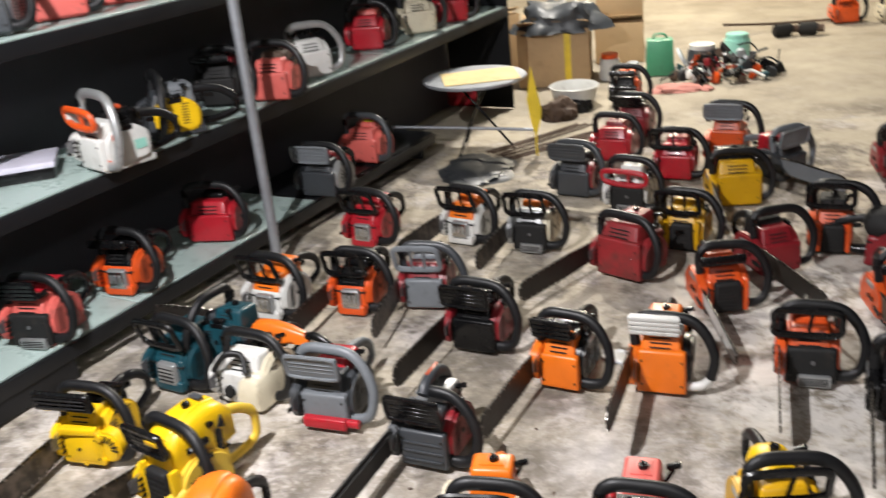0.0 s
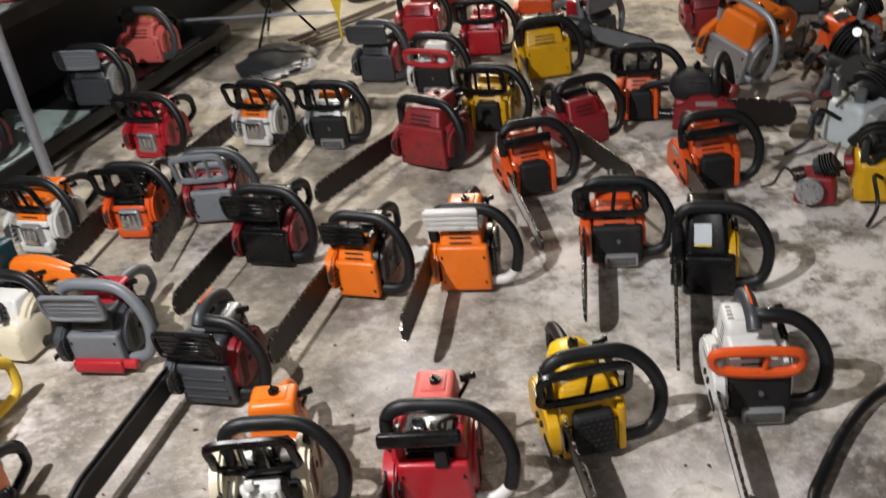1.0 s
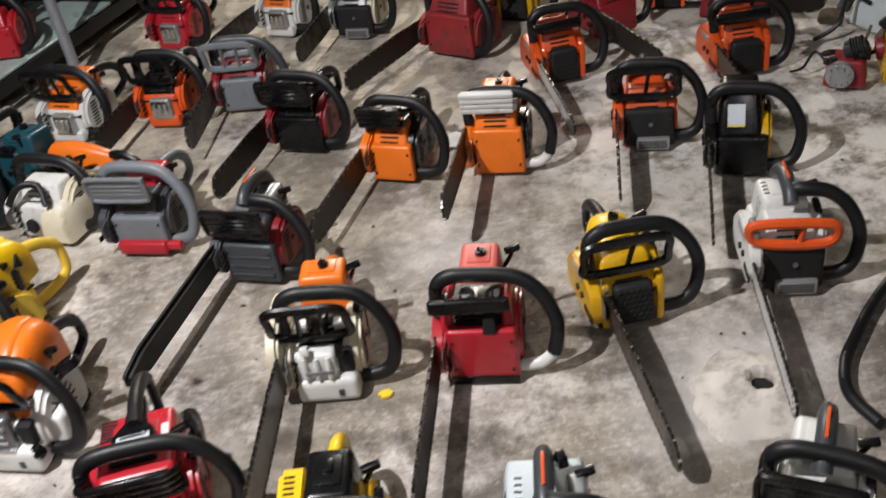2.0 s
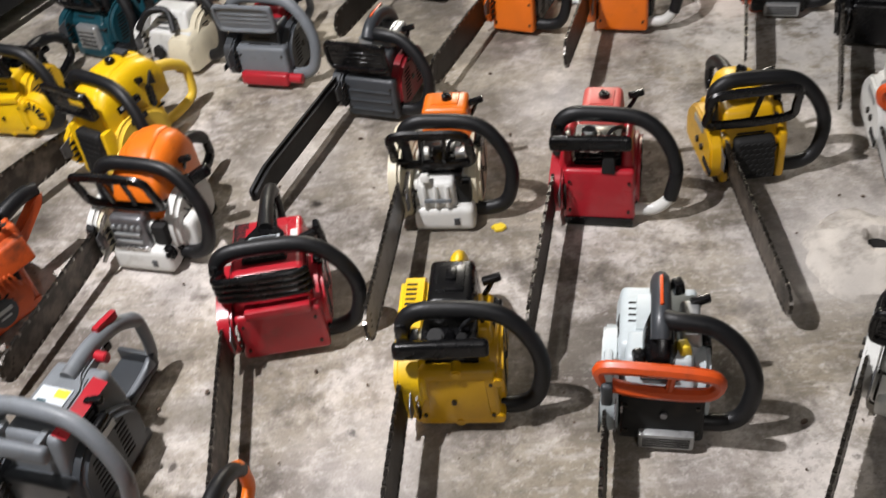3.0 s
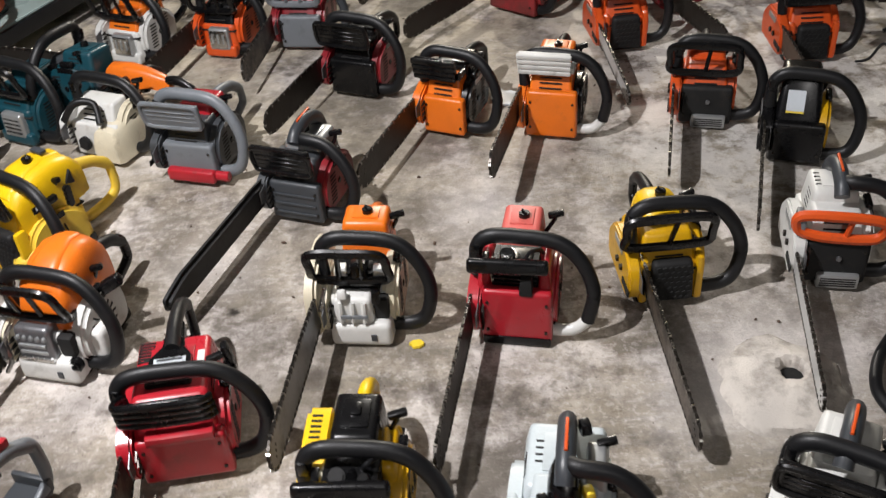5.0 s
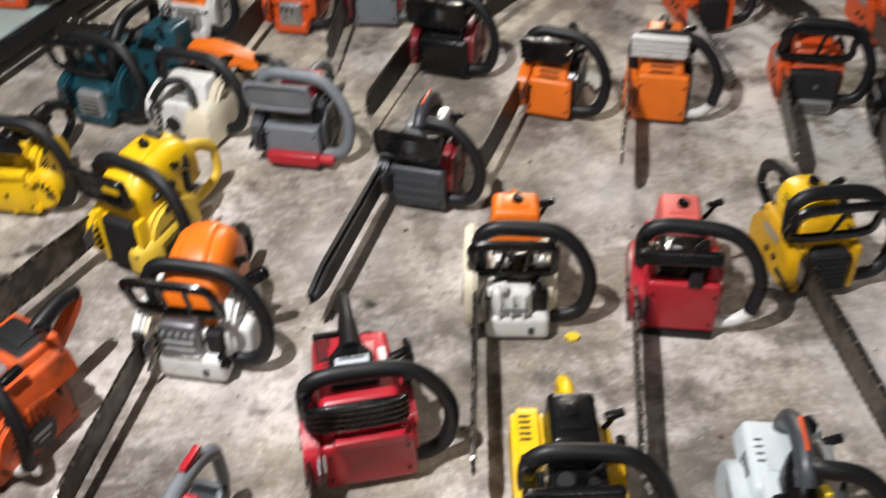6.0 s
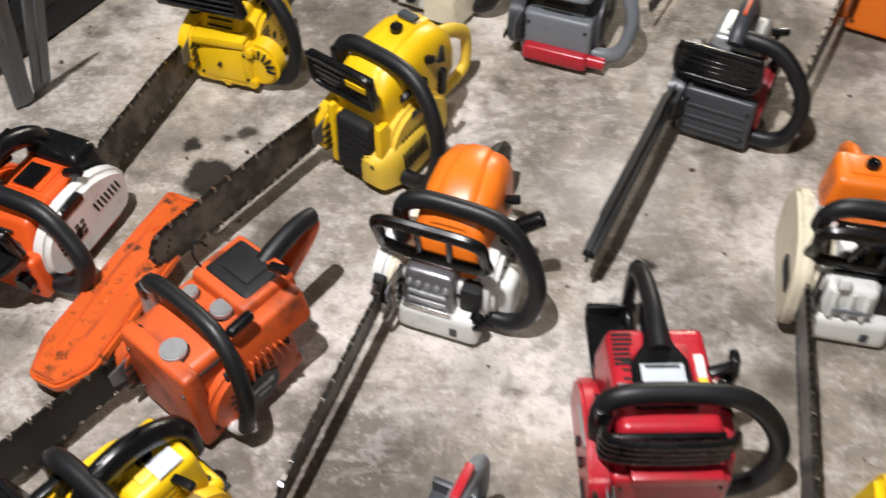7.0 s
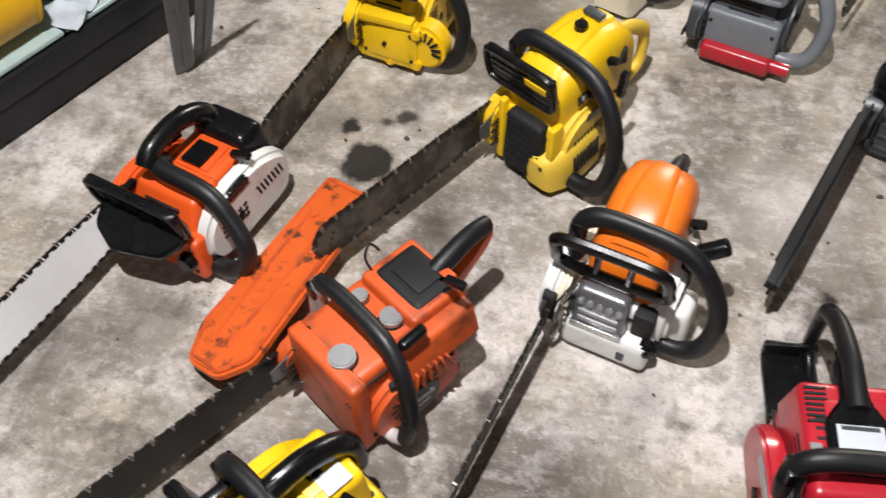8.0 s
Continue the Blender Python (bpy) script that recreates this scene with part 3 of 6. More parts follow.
        tube(bm, [(x0 + 0.012 + 0.21 * dz, -0.012 + dy, zz + dz) for dy, dz in ((-hw, -0.022), (-hw * 0.8, -0.033), (0, -0.034), (hw * 0.8, -0.033), (hw, -0.022), (hw, 0.022), (hw * 0.8, 0.033), (0, 0.034), (-hw * 0.8, 0.033), (-hw, 0.022))],
             0.006, True, 8, 4, 1.0, (1, 0, 0))
        part("guard_rim", bm, col, g)
        if P["inlay"]:
            bm = NB()
            box(bm, (0.003, w * 0.34, 0.014), (x0 + 0.0165, w * 0.20, zz + 0.008), 0.001, 1, rot=(0, 12, 0))
            part("guard_inlay", bm, P["inlay"], g, "bright strip let into the guard")
        bm = NB()
        for k in range(3):
            box(bm, (0.003, w * 0.92, 0.003), (x0 + 0.0125 + 0.0035 * (k - 1), -0.012, hz - 0.026 + 0.013 * (k - 1)), 0.001, 1)
        stuff("groove_rib", bm, col, g)
        bm = NB()
        box(bm, (0.05, 0.016, 0.014), (x0 - 0.026, -w * 0.47, hz - 0.05), 0.004)
        part("guard_arm", bm, col, g)
    elif st == "loop":
        a, b, lo, hi = -w * 0.62, w * 0.62, hz - 0.092, hz - 0.040
        fr = [(x0, a + 0.012, lo + 0.008), (x0 + 0.004, a * 0.3, lo), (x0 + 0.006, b * 0.7, lo), (x0 + 0.006, b, lo + 0.014), (x0 + 0.012, b, hi - 0.012),
              (x0 + 0.014, b * 0.7, hi), (x0 + 0.012, a * 0.3, hi + 0.004), (x0 + 0.004, a, hi - 0.004), (x0, a - 0.004, lo + 0.024)]
        tube(bm, fr, 0.0115, True, 8, 5, 1.0, (1, 0, 0))
        g = part("hand_guard", bm, col, saw, "bright slotted guard")
        bm = NB()
        tube(bm, [(x0 + 0.004, w * 0.1, lo), (x0 + 0.012, w * 0.14, hi)], 0.007, seg=8)
        part("guard_rib", bm, col, g)
        bm = NB()
        box(bm, (0.06, 0.016, 0.040), (x0 - 0.022, a + 0.008, lo + 0.018), 0.006)
        part("guard_arm", bm, P["side"] or "grey", g)


def vent_rows(bm, n, size, at, step, rot=(0, 0, 0)):
    for k in range(n):
        box(bm, size, [at[i] + step[i] * k for i in range(3)], 0.0008, 1, rot=rot)


def chainsaw(x, y, head, label, z=0.0, group="chainsaws laid out on the floor", **kw):
    P = dict(BASE)
    P.update(kw)
    w, L, hb = P["w"], P["L"], P["hb"]
    body, top = P["body"], P["top"]
    side, start = P["side"] or body, P["start"] or body
    m = pose(x, y, z, 0, 0, head) @ pose(0, 0, 0, P["lean"], 0, 0) @ Matrix.Diagonal((P["ratio"], P["ratio"], P["ratio"] * P["tall"], 1))
    saw = thing("chainsaw", m, label, "chainsaw", group)
    # crankcase and tank
    bm = NB()
    box(bm, (L, w * 0.92, hb - 0.012), (-L / 2, 0.0, 0.012 + (hb - 0.012) / 2), 0.014, 3, (0.95, 0.95))
    part("crankcase", bm, body, saw)
    bm = NB()
    box(bm, (L * 0.96, w * 0.94, 0.022), (-L / 2 - 0.004, 0.002, 0.014), 0.006, 2)
    part("base_plate", bm, "black" if P["front"] != "tank" else body, saw)
    # front face
    if P["front"] == "tank":
        bm = NB()
        box(bm, (0.034, w * 0.98, hb * 0.97), (-0.010, 0.006, 0.010 + hb * 0.485), 0.010, 3, (0.88, 0.97))
        t = part("front_tank", bm, P["front_mat"] or body, saw)
        bm = NB()
        for sy in (-0.40, 0.40):
            for sz in (0.2, 0.8):
                disc(bm, 0.0036, 0.004, (0.0085 - 0.003 * sz, 0.006 + sy * w, 0.014 + hb * 0.9 * sz), (0, 90, 0), 8, bev=0)
        stuff("screw", bm, "chain", t)
        if P["lugs"]:
            for sy, sz, r in ((-0.46, 0.14, 0.011), (-0.47, 0.86, 0.012), (0.46, 0.12, 0.012), (0.48, 0.82, 0.011), (0.02, 0.97, 0.010), (0.0, 0.05, 0.010)):
                bm = NB()
                disc(bm, r, 0.030, (-0.006, 0.006 + sy * w, 0.012 + hb * 0.95 * sz), (0, 90, 0), 12, bev=0.003)
                part("casting_lug", bm, P["front_mat"] or body, t)
            bm = NB()
            box(bm, (0.006, w * 0.72, hb * 0.66), (0.0058, 0.008, 0.012 + hb * 0.48), 0.0025, 2, (0.9, 0.9), rot=(0, -3, 0))
            part("raised_panel", bm, P["front_mat"] or body, t)
            bm = NB()
            disc(bm, 0.005, 0.008, (0.011, 0.0, 0.012 + hb * 0.46), (0, 90, 0), 8, bev=0.001)
            part("drain_screw", bm, "chain", t)
        if P["front_mat"] == "matte":
            bm = NB()
            box(bm, (0.030, w * 0.64, hb * 0.32), (0.006, 0.016, hb * 0.20), 0.006, 2)
            mf = part("muffler", bm, "lightgrey", saw, "bare metal muffler")
            bm = NB()
            vent_rows(bm, 4, (0.003, w * 0.54, 0.0035), (0.0205, 0.016, hb * 0.12), (0, 0, hb * 0.055))
            stuff("muffler_slot", bm, "matte", mf)
            bm = NB()
            disc(bm, 0.006, 0.006, (0.0085, 0.01, hb * 0.70), (0, 86, 0), 12, bev=0.001)
            part("front_screw", bm, "alloy", t)
    elif P["front"] == "shelf":
        bm = NB()
        box(bm, (0.064, w * 0.94, hb * 0.52), (-0.004, 0.004, hb * 0.29), 0.016, 4, (0.9, 0.96))
        t = part("front_tank", bm, body, saw)
        bm = NB()
        box(bm, (0.004, 0.013, 0.016), (0.0275, w * 0.22, hb * 0.26), 0.001, 1)
        part("tank_window", bm, "slate", t, "small dark level window")
        bm = NB()
        box(bm, (0.05, w * 0.60, hb * 0.60), (-0.008, -0.010, hb * 0.80), 0.012, 3, (0.86, 0.92))
        t = part("muffler", bm, P["front_mat"] or "lightgrey", saw, "cast muffler box")
        for k in range(3):
            bm = NB()
            tube(bm, [(0.019, -0.036 + 0.026 * k, hb * 0.60), (0.018, -0.036 + 0.026 * k, hb * 0.82), (0.012, -0.036 + 0.026 * k, hb * 1.02)], 0.008, seg=8, flat=0.8)
            part("muffler_rib", bm, P["front_mat"] or "lightgrey", t)
        # solid black block; its colour stands in for shade in the opening
        bm = NB()
        box(bm, (0.03, w * 0.22, hb * 0.46), (-0.012, w * 0.34, hb * 0.78), 0.006, 2)
        part("intake_duct", bm, "matte", saw, "dark opening beside the muffler")
    elif P["front"] == "muffler":
        bm = NB()
        box(bm, (0.05, w * 0.56, hb * 0.66), (-0.006, 0.006, hb * 0.60), 0.01, 3, (0.86, 0.94))
        t = part("muffler", bm, P["front_mat"] or "lightgrey", saw, "cast muffler box")
        bm = NB()
        if P["slots"]:
            vent_rows(bm, P["slots"], (0.004, w * 0.42, 0.0045), (0.019, 0.006, hb * 0.42), (-0.0012, 0, hb * 0.115))
            stuff("muffler_slot", bm, "matte", t)
        else:
            box(bm, (0.006, w * 0.44, hb * 0.50), (0.018, 0.006, hb * 0.62), 0.004, 2, rot=(0, -4, 0))
            mp = part("heat_shield", bm, "chrome", t, "bright pressed metal shield")
            bm = NB()
            for q in (-0.14, 0.0, 0.14):
                box(bm, (0.003, w * 0.05, hb * 0.28), (0.0215, 0.006 + q * w, hb * 0.64), 0.001, 1, rot=(0, -4, 0))
            stuff("pressed_rib", bm, "lightgrey", mp)
        bm = NB()
        box(bm, (0.04, w * 0.82, hb * 0.34), (-0.004, 0.004, hb * 0.22), 0.01, 3)
        part("front_tank", bm, body, saw)
    else:
        bm = NB()
        box(bm, (0.036, w * 0.70, hb * 0.92), (-0.004, 0.006, 0.016 + hb * 0.45), 0.012, 3, (0.9, 0.86))
        t = part("muffler_guard", bm, "matte", saw, "sooty black muffler mesh")
        bm = NB()
        for k in range(7):
            for j in range(6):
                box(bm, (0.005, w * 0.055, 0.007), (0.0138 - 0.0003 * k, 0.007 + w * (0.092 * (j - 2.5) + 0.04 * (k % 2)), 0.026 + hb * 0.118 * k), 0, 1, rot=(20, 0, 0))
        stuff("mesh_bump", bm, "matte", t)
        for q in (-1, 1):
            bm = NB()
            box(bm, (0.036, w * 0.13, hb * 1.0), (-0.010, 0.006 + q * w * 0.42, 0.012 + hb * 0.5), 0.008, 2, (0.9, 0.9))
            part("front_cheek", bm, body, saw)
    if P["sump"]:
        bm = NB()
        box(bm, (0.050, w * 0.92, 0.034), (0.002, 0.010, 0.026), 0.010, 3)
        disc(bm, 0.013, 0.05, (0.004, w * 0.60, 0.026), (90, 0, 0), 14)
        part("oil_tank", bm, P["sump"], saw, "low glossy oil tank")
    # clutch cover on the bar side
    bm = NB()
    out = rounded([(-0.185 * L / 0.21, 0.022), (0.012, 0.030), (0.026, 0.060), (0.020, 0.112), (-0.05, 0.135), (-0.14, 0.128), (-0.19 * L / 0.21, 0.085)], 0.022)
    prism(bm, out, 0.030, Matrix.Translation((0, -w / 2 - 0.022, 0)), 0.005, 2)
    c = part("clutch_cover", bm, side, saw)
    for q in ((-0.045, 0.075), (-0.082, 0.072)):
        bm = NB()
        disc(bm, 0.008, 0.008, (q[0], -w / 2 - 0.024, q[1]), (90, 0, 0), 6, bev=0.001)
        part("bar_nut", bm, "chain", c)
    bm = NB()
    box(bm, (0.06, 0.004, 0.014), (0.004, -w / 2 - 0.0235, 0.058), 0.001, 1)
    part("chain_slot", bm, "matte", c)
    bm = NB()
    prism(bm, rounded([(-0.12, 0.100), (-0.045, 0.104), (-0.045, 0.119), (-0.12, 0.115)], 0.003), 0.002, Matrix.Translation((0, -w / 2 - 0.0236, 0)), 0)
    part("badge", bm, "lightgrey", c, "plain maker's plate")
    # spiked bumper
    bm = NB()
    for k in range(4):
        prism(bm, [(0.0, 0.0), (0.020, 0.004), (0.0, 0.010)], 0.004, Matrix.Translation((0.008, -w / 2 + 0.012, 0.046 + 0.015 * k)), 0)
    stuff("bumper_spike", bm, "chain", saw)
    # starter housing on the other side
    bm = NB()
    out = rounded([(-0.19 * L / 0.21, 0.020), (-0.04, 0.016), (-0.010, 0.045), (-0.016, 0.105), (-0.06, 0.140), (-0.14, 0.140), (-0.20 * L / 0.21, 0.10)], 0.03)
    out = [(p[0] * P["slong"], p[1]) for p in out]
    prism(bm, out, 0.036, Matrix.Translation((0, w / 2 - 0.024, 0)), 0.009, 3)
    s = part("starter_housing", bm, start, saw)
    if P["vents"]:
        bm = NB()
        if P["vent_style"] == "radial":
            for k in range(16):
                a = radians(22.5 * k)
                box(bm, (0.030, 0.003, 0.0042), (-0.098 + 0.032 * math.cos(a), w / 2 + 0.0118, 0.076 + 0.032 * math.sin(a)), 0, 1, rot=(0, -math.degrees(a), 0))
        elif P["vent_style"] == "slots":
            for k in range(9):
                box(bm, (0.0045, 0.003, 0.044), (-0.052 - 0.0092 * k, w / 2 + 0.0118, 0.072 + 0.0012 * k), 0, 1, rot=(0, 10, 0))
        elif P["vent_style"] == "dots":
            for k in range(5):
                for j in range(3):
                    box(bm, (0.009, 0.003, 0.0055), (-0.055 - 0.014 * k, w / 2 + 0.0118, 0.066 + 0.012 * j), 0, 1, rot=(0, 15, 0))
            for k in range(7):
                box(bm, (0.0045, 0.003, 0.022), (-0.150 - 0.010 * k, w / 2 + 0.0118, 0.085), 0, 1, rot=(0, 18, 0))
        else:
            for k in range(8):
                box(bm, (0.030, 0.003, 0.0034), (-0.058 - 0.0012 * k, w / 2 + 0.0118, 0.042 + 0.0095 * k), 0, 1)
                box(bm, (0.026, 0.003, 0.0034), (-0.135 - 0.0006 * k, w / 2 + 0.0118, 0.048 + 0.0095 * k), 0, 1)
        stuff("vent", bm, "matte", s)
        bm = NB()
        disc(bm, 0.013 if P["vent_style"] == "radial" else 0.008, 0.004, (-0.098, w / 2 + 0.0125, 0.076 if P["vent_style"] != "slots" else 0.040), (90, 0, 0), 14)
        part("hub_cap", bm, P["cap"], s)
    if P["roundel"]:
        bm = NB()
        disc(bm, 0.034, 0.006, (-0.112, w / 2 + 0.0135, 0.060), (90, 0, 0), 26, bev=0.001)
        rd = part("roundel", bm, "slate", s, "round dark badge with pale bars")
        bm = NB()
        box(bm, (0.044, 0.002, 0.010), (-0.112, w / 2 + 0.0170, 0.066), 0.0005, 1)
        box(bm, (0.026, 0.002, 0.005), (-0.112, w / 2 + 0.0170, 0.050), 0.0005, 1)
        stuff("badge_bar", bm, "lightgrey", rd)
    bm = NB()
    box(bm, (0.055, 0.002, 0.014), (-0.105, w / 2 + 0.0125, 0.128), 0.0005, 1)
    part("badge", bm, "lightgrey" if start in ("black", "slate", "matte") else "black", s, "plain maker's plate")
    bm = NB()
    prism(bm, [(0.0, 0.055), (0.052, 0.068), (0.052, 0.098), (0.0, 0.112)], 0.003, Matrix.Translation((-0.006, -w / 2 + 0.002, 0)), 0.0008)
    part("bar_plate", bm, "alloy", saw, "bare metal plate at the bar root")
    # cylinder block seen between cover and tank
    bm = NB()
    for k in range(6 if P["fins"] else 0):
        box(bm, (0.075, w * 0.62, 0.0045), (-0.055, 0.0, hb + 0.004 + 0.0095 * k), 0.001, 1)
    box(bm, (0.05, w * 0.46, 0.062 if P["fins"] else 0.006), (-0.055, 0.0, hb + (0.026 if P["fins"] else -0.004)), 0.002)
    stuff("cylinder_block", bm, "lightgrey" if P["front"] == "muffler" else "black" if P["fins"] else body, saw)
    if P["shroud"] and not P["fins"] and P["top_x"] + P["top_box"][0] / 2 < -0.04:
        bm = NB()
        box(bm, (0.095, w * 0.84, 0.058), (-0.056, 0.0, hb + 0.022), 0.010, 3, (0.66, 0.86), (-0.014, 0))
        sh = part("engine_shroud", bm, body if P["front"] != "muffler" else top, saw)
        bm = NB()
        vent_rows(bm, 3, (0.004, w * 0.42, 0.004), (-0.0135, 0.0, hb + 0.010), (-0.006, 0, 0.012), rot=(0, -24, 0))
        stuff("vent", bm, "matte", sh)
    # top cover
    tl, tw, th = P["top_box"]
    tx = P["top_x"]
    bm = NB()
    if P["top_style"] == "box":
        box(bm, (tl, tw, th), (tx, 0, hb + th / 2 - 0.004), 0.013, 3, (0.86, 0.86), (-0.006, 0))
    elif P["top_style"] == "hood":
        hood(bm, P["top_box"], tx, hb)
    elif P["top_style"] == "dome":
        dome(bm, (tl, tw, th), (tx, 0, hb + th / 2 - 0.010), 0.72, 0.12)
    else:
        box(bm, (tl, tw, th), (tx, 0, hb + th / 2 - 0.004), 0.016, 3, (0.62, 0.84), (-tl * 0.16, 0))
    tc = part("top_cover", bm, top, saw)
    bm = NB() if P["knob"] else None
    if bm:
        disc(bm, 0.0125, 0.014, (tx - 0.006, 0.004, hb + th + 0.001), (0, 0, 0), 14)
        box(bm, (0.020, 0.005, 0.006), (tx - 0.006, 0.004, hb + th + 0.010), 0.0015, 1, rot=(0, 0, 35))
        part("cover_knob", bm, P["cap"], tc)
    if P["top_style"] == "box":
        bm = NB()
        box(bm, (tl * 0.50, tw * 0.52, 0.006), (tx - 0.006 - tl * 0.02, 0, hb + th - 0.004), 0.0025, 2)
        part("raised_panel", bm, top, tc)
    bm = NB()
    vent_rows(bm, 4, (tl * 0.3, 0.003, 0.004), (tx + tl * 0.05, tw * 0.47, hb + th * 0.25), (0, -0.0012, th * 0.14))
    vent_rows(bm, 4, (tl * 0.3, 0.003, 0.004), (tx + tl * 0.05, -tw * 0.47, hb + th * 0.25), (0, 0.0012, th * 0.14))
    stuff("vent", bm, "matte", tc)
    if P["topvents"]:
        bm = NB()
        for k in range(4):
            for j in range(2):
                box(bm, (0.0065, 0.016, 0.003), (tx + 0.012 - 0.015 * k, -tw * 0.30 + 0.022 * j, hb + th - 0.0052), 0.001, 1)
        stuff("vent", bm, "matte", tc)
    # dark strip standing in for the shaded seam gap, ignition lead, small deck screws
    bm = NB()
    box(bm, (L * 0.99, w * 0.915, 0.005), (-L * 0.5, 0.0, hb - 0.020), 0.001, 1)
    part("gasket", bm, "matte", saw)
    if P["fins"]:
        bm = NB()
        tube(bm, [(-0.045, w * 0.12, hb + 0.05), (-0.035, w * 0.2, hb + 0.078), (-0.07, w * 0.33, hb + 0.06), (-0.10, w * 0.36, hb + 0.01)], 0.0042, seg=7)
        part("ignition_lead", bm, "rubber", saw)
        bm = NB()
        disc(bm, 0.009, 0.028, (-0.038, w * 0.02, hb + 0.052), (0, 62, 0), 10)
        part("spark_plug_boot", bm, "black", saw)
    bm = NB()
    for q in ((-0.02, 0.3), (-0.02, -0.3), (-0.19, 0.32), (-0.19, -0.32)):
        disc(bm, 0.0045, 0.005, (q[0] * L / 0.21, q[1] * w, hb + 0.001), (0, 0, 0), 8, bev=0)
    stuff("deck_screw", bm, "chain", saw)
    if P["fins"]:
        bm = NB()
        box(bm, (0.030, 0.034, 0.030), (-0.010 - 0.075, -w * 0.22, hb + 0.018), 0.004, 2, rot=(0, 0, 12))
        cb = part("carburettor", bm, "lightgrey", saw)
        bm = NB()
        tube(bm, [(-0.085, -w * 0.22, hb + 0.03), (-0.05, -w * 0.34, hb + 0.045), (-0.02, -w * 0.30, hb + 0.012)], 0.003, seg=6)
        part("fuel_line", bm, "cream", cb)
    for q in P["caps"]:
        bm = NB()
        disc(bm, q[3], 0.016, q[:3], (0, 0, 0), 20, bev=0.003)
        cp = part("tank_cap", bm, "lightgrey", saw, "silver screw cap")
        bm = NB()
        disc(bm, q[3] * 1.14, 0.007, (q[0], q[1], q[2] - 0.006), (0, 0, 0), 20, bev=0.002)
        part("cap_ring", bm, "black", cp)
    # rear handle
    rl, zr = P["rear_len"], P["rear_z"] or hb + (th - 0.010 if P["console"] else 0.022)
    if P["console"]:
        bm = NB()
        out = rounded([(tx + 0.048, -0.047), (tx + 0.048, 0.043), (tx - 0.030, 0.041), (tx - 0.062, 0.021), (-L - 0.035, 0.017), (-L - 0.035, -0.017), (tx - 0.062, -0.021), (tx - 0.030, -0.045)], 0.008)
        prism(bm, out, 0.024, pose(0, 0, hb + th - 0.009) @ pose(0, 0, 0, -90, 0, 0) @ Matrix.Translation((0, -0.012, 0)), 0.004, 2)
        part("handle_console", bm, P["console"], saw, "smooth panel running into the rear grip")
    if P["rear_plate"]:
        bm = NB()
        box(bm, (rl * 0.80, 0.085, 0.012), (-L - rl * 0.52, -0.030, 0.030), 0.006, 3)
        box(bm, (0.012, 0.085, 0.030), (-L - rl * 0.92, -0.030, 0.044), 0.005, 2)
        part("rear_guard_plate", bm, P["rear_plate"], saw)
    bm = NB()
    if P["rear_style"] == "loop":
        tube(bm, [(-L * 0.75, 0, zr + 0.012), (-L - 0.02, 0, zr + 0.016), (-L - rl * 0.65, 0, zr - 0.002), (-L - rl * 0.97, 0, zr - 0.035)], 0.0165, seg=12, flat=0.95, r_end=0.0135)
        g = part("rear_grip", bm, P["rear_top"] or "rubber" if P["rear_top"] or P["rear"] in ("black", "slate") else P["rear"], saw)
        bm = NB()
        tube(bm, [(-L - rl * 0.72, 0, zr - 0.008), (-L - rl * 0.93, 0, zr - 0.027), (-L - rl, 0, zr - 0.060), (-L - rl * 0.93, 0, 0.042), (-L - rl * 0.4, 0, 0.026), (-L + 0.02, 0, 0.03)], 0.0112, seg=12, flat=1.18, up=(0, 1, 0))
        part("rear_hand_loop", bm, P["rear"], saw)
        bm = NB()
        prism(bm, rounded([(0, 0), (0.036, 0.006), (0.034, 0.016), (0, 0.016)], 0.004), 0.010, Matrix.Translation((-L - rl * 0.42, -0.005, zr - 0.023)), 0.001)
        part("trigger", bm, "black", g)
    elif P["rear_style"] == "top":
        gy = P["grip_y"]
        tube(bm, [(-L * 0.98, gy, hb + 0.01), (-L * 0.92, gy, hb + 0.075), (-L * 0.62, gy, hb + 0.108), (-0.07, gy, hb + 0.104), (-0.045, gy, hb + 0.085)], 0.018, seg=12, flat=0.95)
        g = part("top_grip", bm, P["rear"], saw)
        bm = NB()
        box(bm, (0.07, 0.006, 0.006), (-L * 0.55, gy, hb + 0.1255), 0.002)
        part("grip_inlay", bm, "burnt" if P["rear"] == "slate" else "black", g)
        bm = NB()
        prism(bm, rounded([(0, 0), (0.036, 0.006), (0.034, 0.016), (0, 0.016)], 0.004), 0.010, Matrix.Translation((-L * 0.62, gy - 0.005, hb + 0.078)), 0.001)
        part("trigger", bm, "black", g)
    front_handle(saw, P)
    hand_guard(saw, P)
    if P["bar"] > 0:
        guide_bar(saw, P)
    # filler caps
    bm = NB()
    disc(bm, 0.016, 0.014, (-0.030, w / 2 - 0.004, 0.042), (90, 0, 0), 16)
    box(bm, (0.024, 0.006, 0.005), (-0.030, w / 2 + 0.005, 0.042), 0.001, 1)
    part("filler_cap", bm, P["cap"], saw)
    if P["lever"]:
        bm = NB()
        tube(bm, [(tx - 0.02, w * 0.30, hb + 0.02), (tx - 0.02, w * 0.42, hb + 0.05), (tx - 0.018, w * 0.46, hb + 0.066)], 0.005, seg=8)
        box(bm, (0.014, 0.036, 0.012), (tx - 0.018, w * 0.46, hb + 0.070), 0.004, 2, rot=(10, 0, 12))
        part("choke_lever", bm, "black", saw)
    if P["pull"]:
        bm = NB()
        box(bm, (0.048, 0.017, 0.017), (-L * 0.52, w / 2 + 0.004, hb + 0.038), 0.007, 3, rot=(0, 4, 0))
        part("starter_grip", bm, "black", saw)
    for (px, py, pz, sx, sy, rx, ry, matname) in P["labels"]:
        bm = NB()
